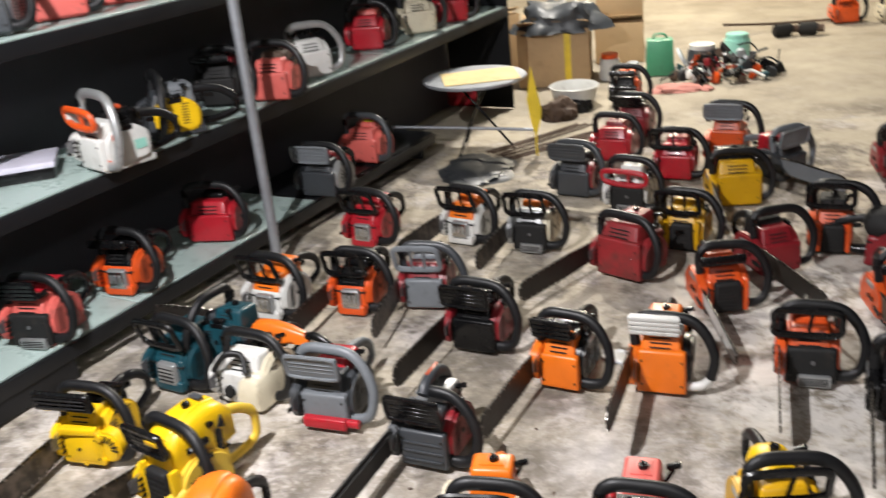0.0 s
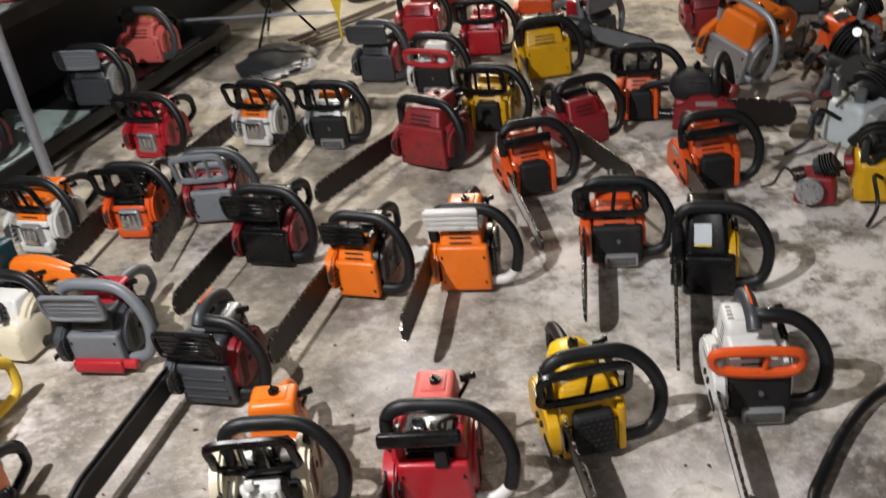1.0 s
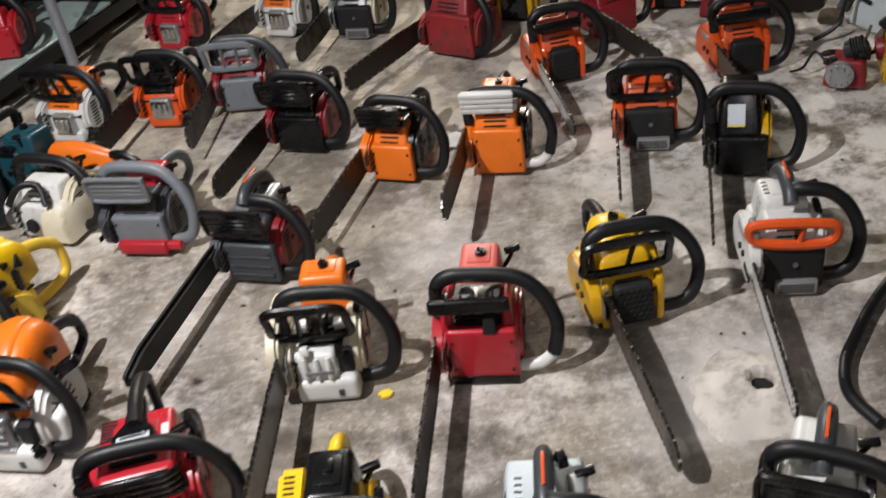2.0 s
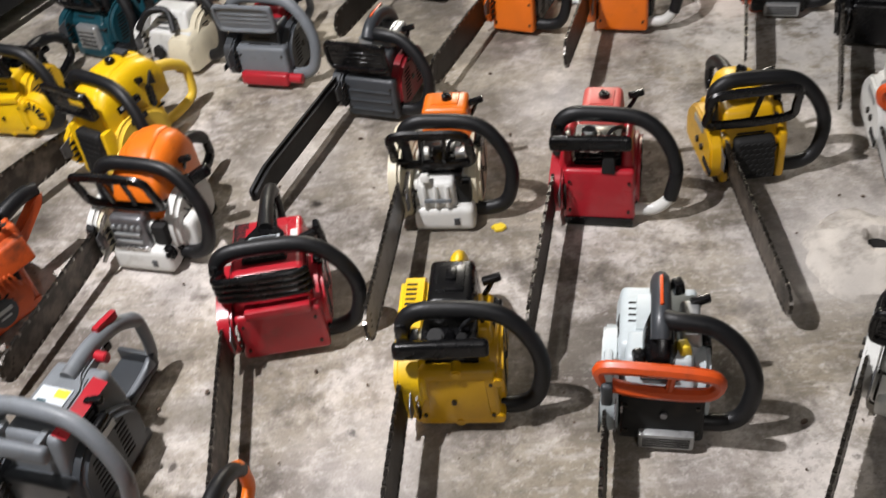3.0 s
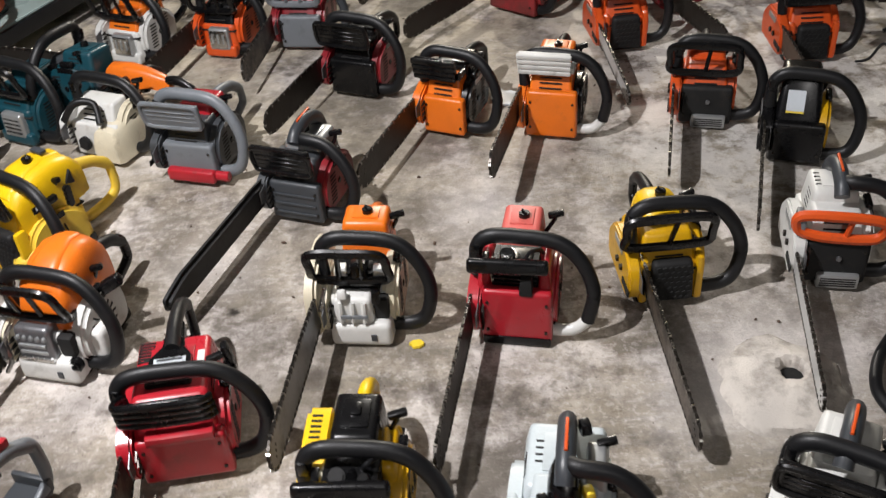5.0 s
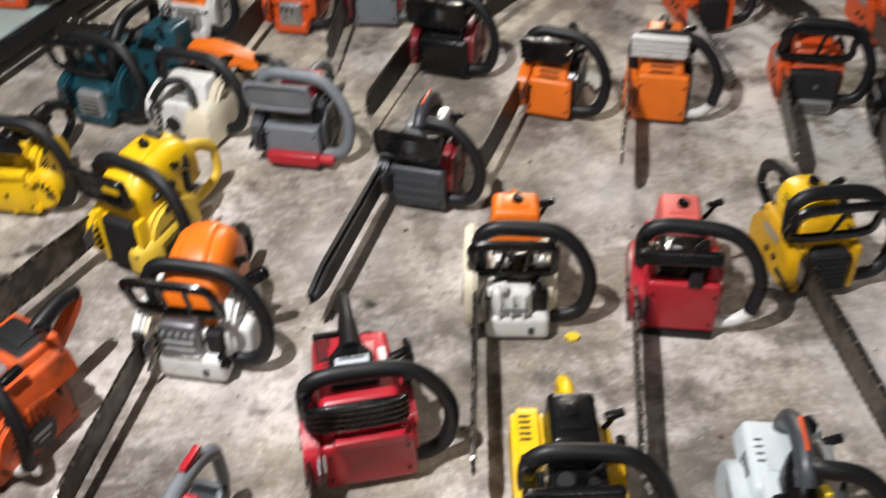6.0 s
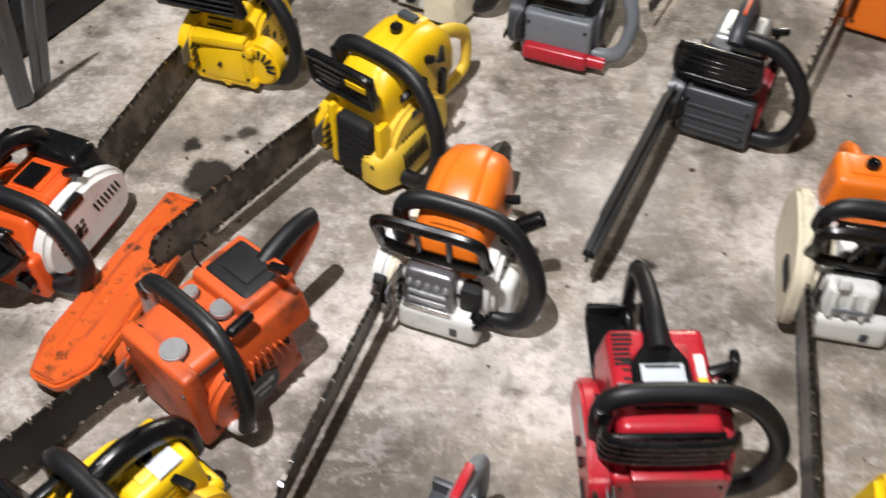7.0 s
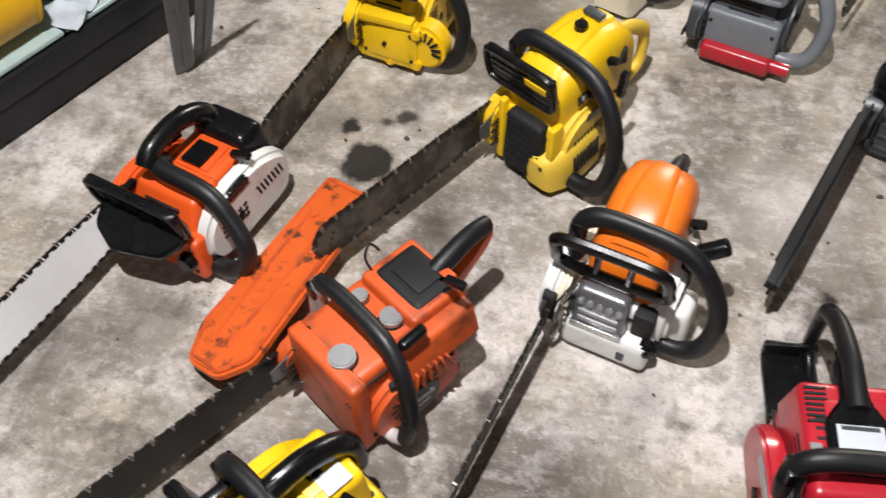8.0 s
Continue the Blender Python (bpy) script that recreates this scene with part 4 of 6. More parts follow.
        box(bm, (sx, sy, 0.0016), (px, py, pz), 0, 1, rot=(rx, ry, 0))
        part("sticker", bm, matname, saw, "printed sticker")
    return saw


# ---------- the hall ----------
def slab(name, size, at, material, label="", rot=0):
    bm = NB()
    box(bm, size, (0, 0, 0), 0)
    ob = finish(bm, name, material, None, label, False)
    ob.matrix_world = pose(*at, 0, 0, rot)
    return tagged(ob, label, "", "", "structure")


def hall_floor():
    bm = NB()
    bmesh.ops.create_grid(bm, x_segments=120, y_segments=120, size=10.0)
    for v in bm.verts:
        v.co.z = 0.004 * (noise.noise(v.co * 0.8) - 0.5) - 0.003
    ob = finish(bm, "floor", "concrete", None, "", True)
    ob.location = (1.0, 4.0, 0)
    return tagged(ob, "worn stained grey concrete floor of the hall", "floor", "", "structure")


hall_floor()
# walls and ceiling are unseen, added, and kept dark to limit bounced light
slab("wall_north", (20.4, 0.2, CEIL), (1, 14.1, CEIL / 2), "wall", "grey rendered far wall of the hall")
slab("wall_south", (20.4, 0.2, CEIL), (1, -6.1, CEIL / 2), "wall", "grey rendered wall of the hall")
slab("wall_east", (0.2, 20, CEIL), (11.1, 4, CEIL / 2), "wall", "grey rendered side wall of the hall")
slab("wall_west", (0.2, 20, CEIL), (-9.1, 4, CEIL / 2), "wall", "grey rendered side wall of the hall")
slab("ceiling", (20.4, 20.4, 0.2), (1, 4, CEIL + 0.102), "wall", "plain grey concrete ceiling of the hall")

# all fixtures are out of view; the last two only carry added light
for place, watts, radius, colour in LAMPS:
    fx = thing("pendant_lamp", pose(*place), "unseen pendant bulb, placed from shadows or added as fill", "lamp", "lamps over the hall")
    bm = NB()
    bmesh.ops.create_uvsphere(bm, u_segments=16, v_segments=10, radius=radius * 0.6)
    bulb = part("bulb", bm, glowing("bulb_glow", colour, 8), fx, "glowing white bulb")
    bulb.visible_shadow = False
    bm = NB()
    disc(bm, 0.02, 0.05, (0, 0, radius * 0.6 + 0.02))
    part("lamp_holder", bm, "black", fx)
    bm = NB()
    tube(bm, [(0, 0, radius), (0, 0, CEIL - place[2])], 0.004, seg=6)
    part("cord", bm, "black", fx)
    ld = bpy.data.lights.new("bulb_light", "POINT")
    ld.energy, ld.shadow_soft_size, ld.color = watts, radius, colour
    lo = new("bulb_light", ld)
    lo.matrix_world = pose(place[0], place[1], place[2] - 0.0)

# ---------- the rack along the side ----------
RU = Vector((0.4327, 0.9015, 0))
RN = Vector((0.9015, -0.4327, 0))
R0 = Vector((-1.30, 3.47, 0))
RACK_YAW = math.degrees(math.atan2(RU.y, RU.x))


def on_rack(s, d, z):
    """s metres along the rack, d metres in front of its face."""
    return R0 + RU * s + RN * d + Vector((0, 0, z))


def rack():
    S0, S1, D = -2.4, 3.2, 0.46
    r = thing("storage_rack", pose(*R0, 0, 0, RACK_YAW), "long black steel storage rack with pale green shelf boards", "shelf rack")
    n = S1 - S0
    mid = (S0 + S1) / 2
    for z in (0.14, 0.66, 1.18):
        n = (2.15 if z < 0.2 else S1) - S0
        mid = S0 + n / 2
        bm = NB()
        box(bm, (n, 0.012, 0.055), (mid, 0.0, z - 0.030), 0.003)
        part("shelf_lip", bm, "rack", r, "black folded steel lip")
        # black strip stands in for the shade under the open low shelf
        if z < 0.2:
            bm = NB()
            box(bm, (1.95, 0.008, 0.075), (S0 + 0.975, 0.006, 0.044), 0.002)
            part("kick_plate", bm, "rack", r)
        k = 4
        for i in range(k):
            a = S0 + n * i / k
            bm = NB()
            box(bm, (n / k - 0.006, D - 0.02, 0.010), (a + n / k / 2, D / 2 + 0.002, z + 0.001), 0.002, 1)
            part("shelf_board", bm, "rack" if z < 0.2 and i == 3 else "shelfglass", r, "dusty black board" if z < 0.2 and i == 3 else "dusty pale green board")
    n, mid = S1 - S0, (S0 + S1) / 2
    bm = NB()
    box(bm, (n, 0.012, 1.75), (mid, D + 0.01, 0.88), 0)
    part("back_panel", bm, "rackback", r, "dark back sheet with lens haze put into its tone")
    for s in (S0 + 0.05, -1.6, -0.5, 0.6, 1.4, 2.1):
        bm = NB()
        box(bm, (0.03, D - 0.06, 0.114), (s, D / 2 + 0.03, 0.058), 0.003)
        part("foot_beam", bm, "rack", r)
    for s in (S0, S1):
        bm = NB()
        box(bm, (0.012, D, 1.75), (s, D / 2, 0.88), 0)
        part("end_panel", bm, "rack", r)
    return r


rack()


def rack_post():
    foot = on_rack(0.565, 0.10, 0)
    p = thing("rack_post", pose(*foot, 0, 0, RACK_YAW), "grey galvanised round post standing before the rack", "post")
    bm = NB()
    tube(bm, [(0, 0, 0), (0, 0, 1.2), (0, 0, 2.3)], 0.021, seg=14)
    part("pole", bm, "post", p)
    bm = NB()
    box(bm, (0.08, 0.08, 0.006), (0, 0, 0.003), 0.002)
    part("foot_plate", bm, "post", p)


rack_post()

# ---------- saws on the floor ----------
tank_saw = chainsaw(0.313, 1.919, -102, "red chainsaw with a plain boxy front tank and black bow handle", w=0.16, body="red", top="pink", guard_style="slab", tip="white", start="red", cap="black",
         bar=0.44, bar_z=0.085, bar_tilt=0, bar_mat="darksteel", hb=0.125, top_box=(0.12, 0.10, 0.07), top_x=-0.17, rear_style="none", fins=True, pull=False, handle=(0.168, 0.225, -0.05))
white_saw = chainsaw(-0.028, 1.961, -97, "white chainsaw with an orange tank behind and windowed black guard", w=0.15, body="white", side="cream", start="cream", top="orange",
         top_box=(0.09, 0.12, 0.085), top_x=-0.19, guard_style="window", front="shelf", fins=True, front_mat="white", bar=0.46, bar_z=0.09, bar_tilt=-2, bar_mat="alloy", rear="orange")
chainsaw(0.670, 2.012, -88, "yellow and black chainsaw with a black muffler mesh", w=0.15, body="gold", top="yellow", front="mesh", guard_style="window_wide", top_style="dome",
         top_box=(0.14, 0.12, 0.085), bar=0.47, bar_z=0.085, bar_tilt=3, bar_y=0.030, bar_mat="steel", handle=(0.17, 0.215, -0.05))
red_saw = chainsaw(-0.358, 1.592, -84, "red chainsaw with a thick ridged black guard and tall rear grip", w=0.180, body="red", top="red", guard_style="ribbed", guard_up=-0.022, bar=0.42, bar_z=0.07, bar_mat="steel",
         knob=False, fins=False, console="black", rear_plate="black", topvents=True, top_box=(0.20, 0.165, 0.075), top_x=-0.112, labels=((-0.112, -0.002, 0.1845, 0.042, 0.062, 0, 0, "paper"), (-0.128, -0.002, 0.1850, 0.006, 0.050, 0, 0, "slate"), (-0.100, 0.0555, 0.1755, 0.028, 0.014, 0, 0, "sticker"), (-0.135, 0.0555, 0.1755, 0.040, 0.014, 0, 0, "white")), handle=(0.168, 0.21, -0.06))
box_saw = chainsaw(-0.011, 1.379, -95, "yellow chainsaw with a boxy tank and black bow handle", w=0.155, body="gold", top="black", hb=0.13, start="gold", side="yellow", rear="yellow",
         guard_style="slab", bar=0.42, bar_z=0.09, bar_mat="darksteel", top_box=(0.13, 0.095, 0.085), top_x=-0.135, rear_len=0.10, fins=True, lugs=True, knob=False)
loop_saw = chainsaw(0.338, 1.312, -100, "pale grey chainsaw with a bright orange guard and top grip", w=0.15, body="palegreen", top="palegreen", side="palegreen", guard="burnt", guard_style="loop",
         front="tank", front_mat="matte", rear_style="top", rear="slate", bar=0.38, bar_z=0.06, bar_mat="steel", top_box=(0.17, 0.155, 0.05), top_x=-0.14, half=True, topvents=True, knob=False, fins=False,
         labels=((-0.10, 0.030, 0.1515, 0.030, 0.022, 0, 0, "paper"), (-0.145, 0.036, 0.1515, 0.020, 0.020, 0, 0, "sticker")))
dome_saw = chainsaw(-0.715, 1.914, -105, "white chainsaw with a rounded orange top cover and black guard", w=0.16, body="white", top="orange", side="cream", front="shelf", front_mat="alloy", vent_style="radial",
         guard_style="window", top_style="hood", top_box=(0.21, 0.135, 0.128), top_x=-0.130, bar=0.42, bar_z=0.075, bar_tilt=2, bar_roll=-9, knob=False)
pale_saw = chainsaw(-0.915, 2.270, -122, "yellow chainsaw with pale starter housing and yellow rear handle", w=0.14, body="yellow", top="yellow", start="paleyellow", rear="paleyellow", front="mesh",
         guard_style="plate", inlay="yellow", fins=False, hb=0.130, vent_style="slots", top_style="hood", top_box=(0.235, 0.135, 0.112), top_x=-0.13, labels=((-0.075, 0.0690, 0.165, 0.026, 0.016, -82, 0, "black"), (-0.078, 0.0695, 0.167, 0.012, 0.008, -82, 0, "paper")), bar=0.44, bar_z=0.085, handle=(0.17, 0.235, -0.06), bar_mat="steel")
wide_saw = chainsaw(-1.244, 2.518, -103, "yellow chainsaw with a wide black guard", w=0.135, body="yellow", top="black", start="yellow", guard_style="plate", bar=0.36, bar_z=0.06, lugs=True,
         top_box=(0.14, 0.10, 0.06))
worn_saw = chainsaw(-1.122, 1.690, -125, "worn orange chainsaw with silver filler caps and black filter lid", w=0.165, body="oldorange", top="sheath", rear="oldorange", rear_top="rubber", fins=False, shroud=False, knob=False, vent_style="radial", roundel=True, tip_top="lightgrey", tall=1.0, rear_z=0.145, guard_style="none", tip="white", hb=0.185,
         bar=0.46, bar_z=0.07, bar_mat="darksteel", rear_style="none", top_box=(0.095, 0.120, 0.030), top_x=-0.185, bar_h=0.075, handle=(0.135, 0.235, -0.070), rear_len=0.13, grip_r=0.0135,
         caps=((-0.025, 0.026, 0.190, 0.021), (-0.122, 0.022, 0.190, 0.018), (-0.112, -0.040, 0.190, 0.013)))
small_saw = chainsaw(-1.498, 1.930, -107, "small white and red chainsaw with a black top grip", w=0.165, body="burnt", top="burnt", start="white", side="burnt", front="tank", rear_style="top", rear="black",
         guard_style="plate", bar=0.38, bar_z=0.07, bar_mat="brightsteel", top_box=(0.13, 0.12, 0.05), bar_roll=30, ratio=1.06, handle=(0.155, 0.170, -0.05), hb=0.09, tall=1.05, half=True, grip_y=-0.032, vent_style="dots", slong=1.22, cap="black", fins=False,
         labels=((-0.13, 0.0, 0.1445, 0.05, 0.04, 0, 0, "black"),), knob=False)
sheath_saw = chainsaw(-0.216, 2.427, -111, "dark grey chainsaw with its bar in a black sheath", w=0.15, body="slate", top="lightgrey", start="darkred", guard_style="plate", bar=0.45, cover=True, bar_z=0.080,
         rear="slate", bar_h=0.060, bar_roll=-7, rear_style="top", half=True, handle=(0.158, 0.198, -0.055), knob=False)
chainsaw(-0.538, 2.664, -107, "grey and red chainsaw with a broad grey guard", w=0.16, body="slate", top="red", side="slate", start="slate", front="tank", front_mat="grey", guard="grey", grip="grey", guard_style="plate", bar=0, rear="grey", hb=0.10, sump="red")
chainsaw(0.183, 2.810, -114, "orange chainsaw with a ridged black guard", w=0.13, body="orange", top="black", start="black", guard_style="louvre", bar=0.40, bar_z=0.075, bar_mat="darksteel")
chainsaw(0.489, 2.750, -106, "orange chainsaw with a ridged white guard", w=0.15, body="orange", top="orange", guard="white", guard_style="louvre", guard_up=0.022, tip="white", bar=0.40, bar_z=0.10, bar_tilt=-4,
         bar_mat="darksteel", hb=0.13, start="black")
chainsaw(0.935, 2.765, -104, "orange chainsaw with a black front and windowed guard", w=0.15, body="burnt", top="burnt", front="tank", front_mat="matte", guard_style="window_wide", bar=0.38)
chainsaw(1.122, 2.536, -108, "black chainsaw with a yellow stripe and white label", w=0.14, body="black", top="black", start="gold", guard_style="none", bar=0.42, top_style="wedge",
         top_box=(0.17, 0.12, 0.10), top_x=-0.10, knob=False, labels=((-0.030, -0.012, 0.158, 0.05, 0.045, 0, 58, "paper"), (-0.022, -0.012, 0.140, 0.02, 0.045, 0, 58, "sticker")))
chainsaw(1.050, 2.040, -101, "white chainsaw with a bright orange guard and pale bar", w=0.145, body="white", top="white", front="tank", front_mat="matte", guard="burnt", guard_style="loop", rear_style="top", rear="slate",
         bar=0.46, bar_mat="brightsteel", bar_z=0.07, bar_h=0.05, half=True, topvents=True, knob=False)
chainsaw(0.775, 1.315, -119, "white and black chainsaw with a black guard", w=0.15, body="white", top="white", guard_style="plate", front="muffler", rear_style="top", rear="slate", bar=0.42)
grey_saw = chainsaw(-0.730, 1.236, -108, "grey and red chainsaw with grey handles and a printed label", w=0.15, body="slate", top="grey", grip="grey", rear="grey", guard="grey", guard_style="slab", start="slate", side="slate", cap="darkred", console="grey", rear_plate="slate", rear_top="grey", fins=False, top_box=(0.19, 0.13, 0.075), top_x=-0.112,
         knob=False, labels=((-0.108, -0.002, 0.1845, 0.052, 0.064, 0, 0, "paper"), (-0.122, 0.014, 0.1852, 0.018, 0.026, 0, 0, "sticker"), (-0.098, -0.016, 0.1852, 0.014, 0.018, 0, 0, "teal"), (-0.11, 0.0535, 0.1745, 0.13, 0.028, -16, 0, "red")), bar=0.40)
chainsaw(-0.430, 0.930, -100, "orange and black chainsaw with a black rear grip", w=0.14, body="orange", top="black", rear="orange", rear_top="rubber", bar=0.38, rear_len=0.11, rear_style="loop")
chainsaw(-1.150, 1.400, -124, "yellow and black chainsaw with a black bow handle", w=0.15, body="yellow", top="yellow", rear="black", rear_style="top", guard_style="plate", bar=0.38,
         labels=((-0.15, 0.03, 0.181, 0.04, 0.03, 0, 0, "paper"),))
white_engine = chainsaw(-0.837, 2.817, -112, "white chainsaw with slotted housing and black handle", w=0.17, body="white", top="black", start="cream", guard_style="none", bar=0, hb=0.10, top_box=(0.11, 0.10, 0.045), handle=(0.158, 0.200, -0.075))
chainsaw(-1.118, 2.940, -116, "teal chainsaw with black handles", w=0.15, body="teal", top="teal", front="muffler", guard_style="window", bar=0)
chainsaw(-0.095, 3.083, -113, "black and dark red chainsaw with a black guard", w=0.16, body="black", top="black", start="darkred", side="darkred", guard_style="plate", bar=0.38, bar_mat="darksteel")
chainsaw(-0.290, 3.439, -100, "grey and red chainsaw with a grey front", w=0.15, body="darkred", top="grey", front_mat="grey", guard_style="window", guard="grey", grip="slate", bar=0.36)
chainsaw(-0.568, 3.434, -107, "bright orange chainsaw with a silver muffler", w=0.14, body="burnt", top="black", start="burnt", front="muffler", slots=0, guard_style="window", bar=0.40, bar_mat="darksteel")
chainsaw(-0.900, 3.438, -114, "white and orange chainsaw with a silver muffler", w=0.15, body="white", top="orange", front="muffler", slots=0, guard_style="window", bar=0)
chainsaw(-0.615, 4.117, -115, "red chainsaw with a silver muffler and black handles", w=0.15, body="red", top="red", front="muffler", slots=0, guard_style="window", bar=0)
chainsaw(-0.176, 4.071, -118, "white and orange chainsaw with windowed black guard", w=0.15, body="white", top="orange", front="muffler", slots=0, guard_style="window", bar=0.36)
chainsaw(0.119, 3.935, -111, "orange and grey chainsaw with windowed black guard", w=0.15, body="lightgrey", top="orange", start="cream", front="tank", front_mat="matte", guard_style="window", bar=0.36)
chainsaw(0.455, 3.612, -130, "red chainsaw with a bulky body and dark bar", w=0.20, body="dullred", top="darkred", guard_style="none", bar=0.46, bar_mat="darksteel", hb=0.14)
chainsaw(0.733, 3.834, -115, "yellow and black chainsaw with windowed guard", w=0.15, body="gold", top="gold", front="mesh", guard_style="window", bar=0.34)
chainsaw(0.795, 3.258, -86, "orange chainsaw with a black front", w=0.15, body="burnt", top="burnt", front="mesh", guard_style="slab", bar=0.42, bar_tilt=4, bar_mat="brightsteel", bar_h=0.05)
chainsaw(1.060, 3.560, -75, "dark red chainsaw with a black filter lid", w=0.16, body="darkred", top="matte", guard_style="none", bar=0.46, bar_mat="darksteel")
chainsaw(1.351, 3.098, -93, "red-orange chainsaw with black front", w=0.16, body="burnt", top="burnt", front="mesh", guard_style="slab", bar=0.40, bar_mat="rust")

# lengthwise shelf, cooling slats, filter block and straight rear grip of the worn orange saw
bm = NB()
box(bm, (0.165, 0.050, 0.062), (-0.150, 0.076, 0.158), 0.009, 3, (0.97, 0.72), (0, -0.006))
part("fan_shelf", bm, "oldorange", worn_saw)
bm = NB()
box(bm, (0.110, 0.130, 0.034), (-0.185, 0.0, 0.190), 0.008, 3, (0.94, 0.95))
part("filter_block", bm, "oldorange", worn_saw)
for k in range(8):
    bm = NB()
    box(bm, (0.0045, 0.022, 0.046), (-0.072 - 0.0135 * k, 0.094, 0.118 + 0.004 * math.sin(k * 0.5)), 0.0015, 1, rot=(0, -16 + 5 * k, 0))
    part("cooling_slat", bm, "oldorange", worn_saw)
# solid box, black in place of the shade behind the slats
bm = NB()
box(bm, (0.125, 0.010, 0.050), (-0.122, 0.086, 0.118), 0.002, 1)
part("fan_opening", bm, "matte", worn_saw, "dark opening behind the cooling slats")
bm = NB()
tube(bm, [(-0.205, 0.010, 0.188), (-0.245, 0.008, 0.205), (-0.300, 0.004, 0.214), (-0.338, 0.0, 0.206)], 0.0205, seg=12, flat=0.85, r_end=0.017)
part("rear_grip", bm, "rubber", worn_saw, "dusty black straight rear grip")
bm = NB()
prism(bm, rounded([(-0.200, 0.060), (-0.332, 0.172), (-0.346, 0.200), (-0.322, 0.200), (-0.300, 0.178), (-0.200, 0.108)], 0.010), 0.026, Matrix.Translation((0, -0.011, 0)), 0.005, 2)
part("rear_hand_loop", bm, "oldorange", worn_saw)
bm = NB()
box(bm, (0.030, 0.026, 0.030), (-0.222, 0.030, 0.196), 0.004, 2)
part("throttle_stop", bm, "oldorange", worn_saw)
bm = NB()
tube(bm, [(-0.150, -0.055, 0.205), (-0.146, -0.062, 0.235), (-0.160, -0.066, 0.252), (-0.172, -0.060, 0.232)], 0.0022, seg=6)
part("ignition_lead", bm, "rubber", worn_saw)

# pressed muffler, dark side plug, side tank and slack chain of the white saw with the orange hood
take_off(dome_saw, "muffler")
bm = NB()
box(bm, (0.056, 0.092, 0.074), (-0.008, -0.014, 0.092), 0.012, 3, (0.84, 0.94), (-0.004, 0))
muffler = part("muffler", bm, "alloy", dome_saw, "pressed grey metal muffler")
bm = NB()
for k in range(5):
    disc(bm, 0.0058, 0.010, (0.0145, -0.046 + 0.016 * k, 0.108), (0, 78, 0), 10, bev=0.002)
part("embossed_row", bm, "lightgrey", muffler)
for k in range(2):
    bm = NB()
    box(bm, (0.006, 0.066, 0.007), (0.0185, -0.014, 0.092 - 0.017 * k), 0.002, 2)
    part("embossed_bar", bm, "lightgrey", muffler)
bm = NB()
box(bm, (0.010, 0.088, 0.010), (0.020, -0.014, 0.060), 0.003, 2)
part("muffler_lip", bm, "chrome", muffler, "bright lower lip")
bm = NB()
disc(bm, 0.016, 0.022, (0.008, 0.070, 0.046), (0, 90, 0), 18, bev=0.004)
disc(bm, 0.007, 0.028, (0.010, 0.070, 0.046), (0, 90, 0), 10, bev=0.002)
part("mount_plug", bm, "black", dome_saw)
bm = NB()
box(bm, (0.075, 0.046, 0.070), (-0.070, 0.098, 0.058), 0.014, 3, (0.8, 0.8))
part("side_tank", bm, "white", dome_saw, "off-white side tank")
bm = NB()
box(bm, (0.028, 0.056, 0.024), (-0.135, 0.112, 0.150), 0.008, 3, (0.8, 0.9), rot=(24, 0, 24))
part("starter_handle", bm, "black", dome_saw)
bm = NB()
prism(bm, rounded([(-0.165, 0.022), (0.020, 0.024), (0.034, 0.058), (0.028, 0.118), (-0.030, 0.142), (-0.150, 0.138), (-0.185, 0.090)], 0.022), 0.026, Matrix.Translation((0, -0.112, 0)), 0.007, 3)
cover = part("side_cover", bm, "white", dome_saw, "off-white side cover over the bar root")
bm = NB()
prism(bm, rounded([(0.0, 0.050), (0.012, 0.060), (0.012, 0.110), (0.0, 0.118)], 0.004), 0.020, Matrix.Translation((0.0245, -0.104, 0)), 0.001)
part("cover_mouth", bm, "matte", cover)
slack_chain(dome_saw, [(0.006, -0.062, 0.128), (0.020, -0.070, 0.112), (0.026, -0.080, 0.086), (0.032, -0.072, 0.058), (0.050, -0.078, 0.040)])
slack_chain(dome_saw, [(0.012, -0.100, 0.118), (0.030, -0.098, 0.104), (0.046, -0.100, 0.090)])

# dark triangular vent and side skirt of the yellow saw with the pale housing
bm = NB()
prism(bm, rounded([(-0.172, 0.178), (-0.196, 0.205), (-0.200, 0.168)], 0.004), 0.008, Matrix.Translation((0, 0.0615, 0)), 0.001)
part("hood_vent", bm, "matte", pale_saw)
bm = NB()
loft(bm, [(0.020, 0.052, 0.018, 0.018, 0.070), (0.012, 0.052, 0.030, 0.014, 0.078), (-0.020, 0.058, 0.036, 0.012, 0.088), (-0.070, 0.060, 0.036, 0.012, 0.094), (-0.120, 0.060, 0.032, 0.014, 0.098)], 16, 3.4)
vents = NB()
for k in range(8):
    box(vents, (0.0045, 0.003, 0.040), (-0.036 - 0.0092 * k, 0.0965, 0.056 + 0.001 * k), 0, 1, rot=(0, 8, 0))
cheek = part("front_cheek", bm, "paleyellow", pale_saw, "pale rounded housing cheek")
stuff("vent", vents, "matte", cheek)
bm = NB()
disc(bm, 0.006, 0.006, (0.0175, 0.060, 0.062), (0, 90, 0), 10, bev=0.001)
part("screw", bm, "chain", cheek)
bm = NB()
box(bm, (0.020, 0.040, 0.008), (-0.175, 0.002, 0.2475), 0.003, 2)
part("hood_latch", bm, "slate", pale_saw)
bm = NB()
for k in range(4):
    disc(bm, 0.010, 0.012, (-0.150, 0.098 + 0.001 * k, 0.150 + 0.012 * k), (90, 0, 0), 12, bev=0.002)
part("starter_handle", bm, "black", pale_saw)
bm = NB()
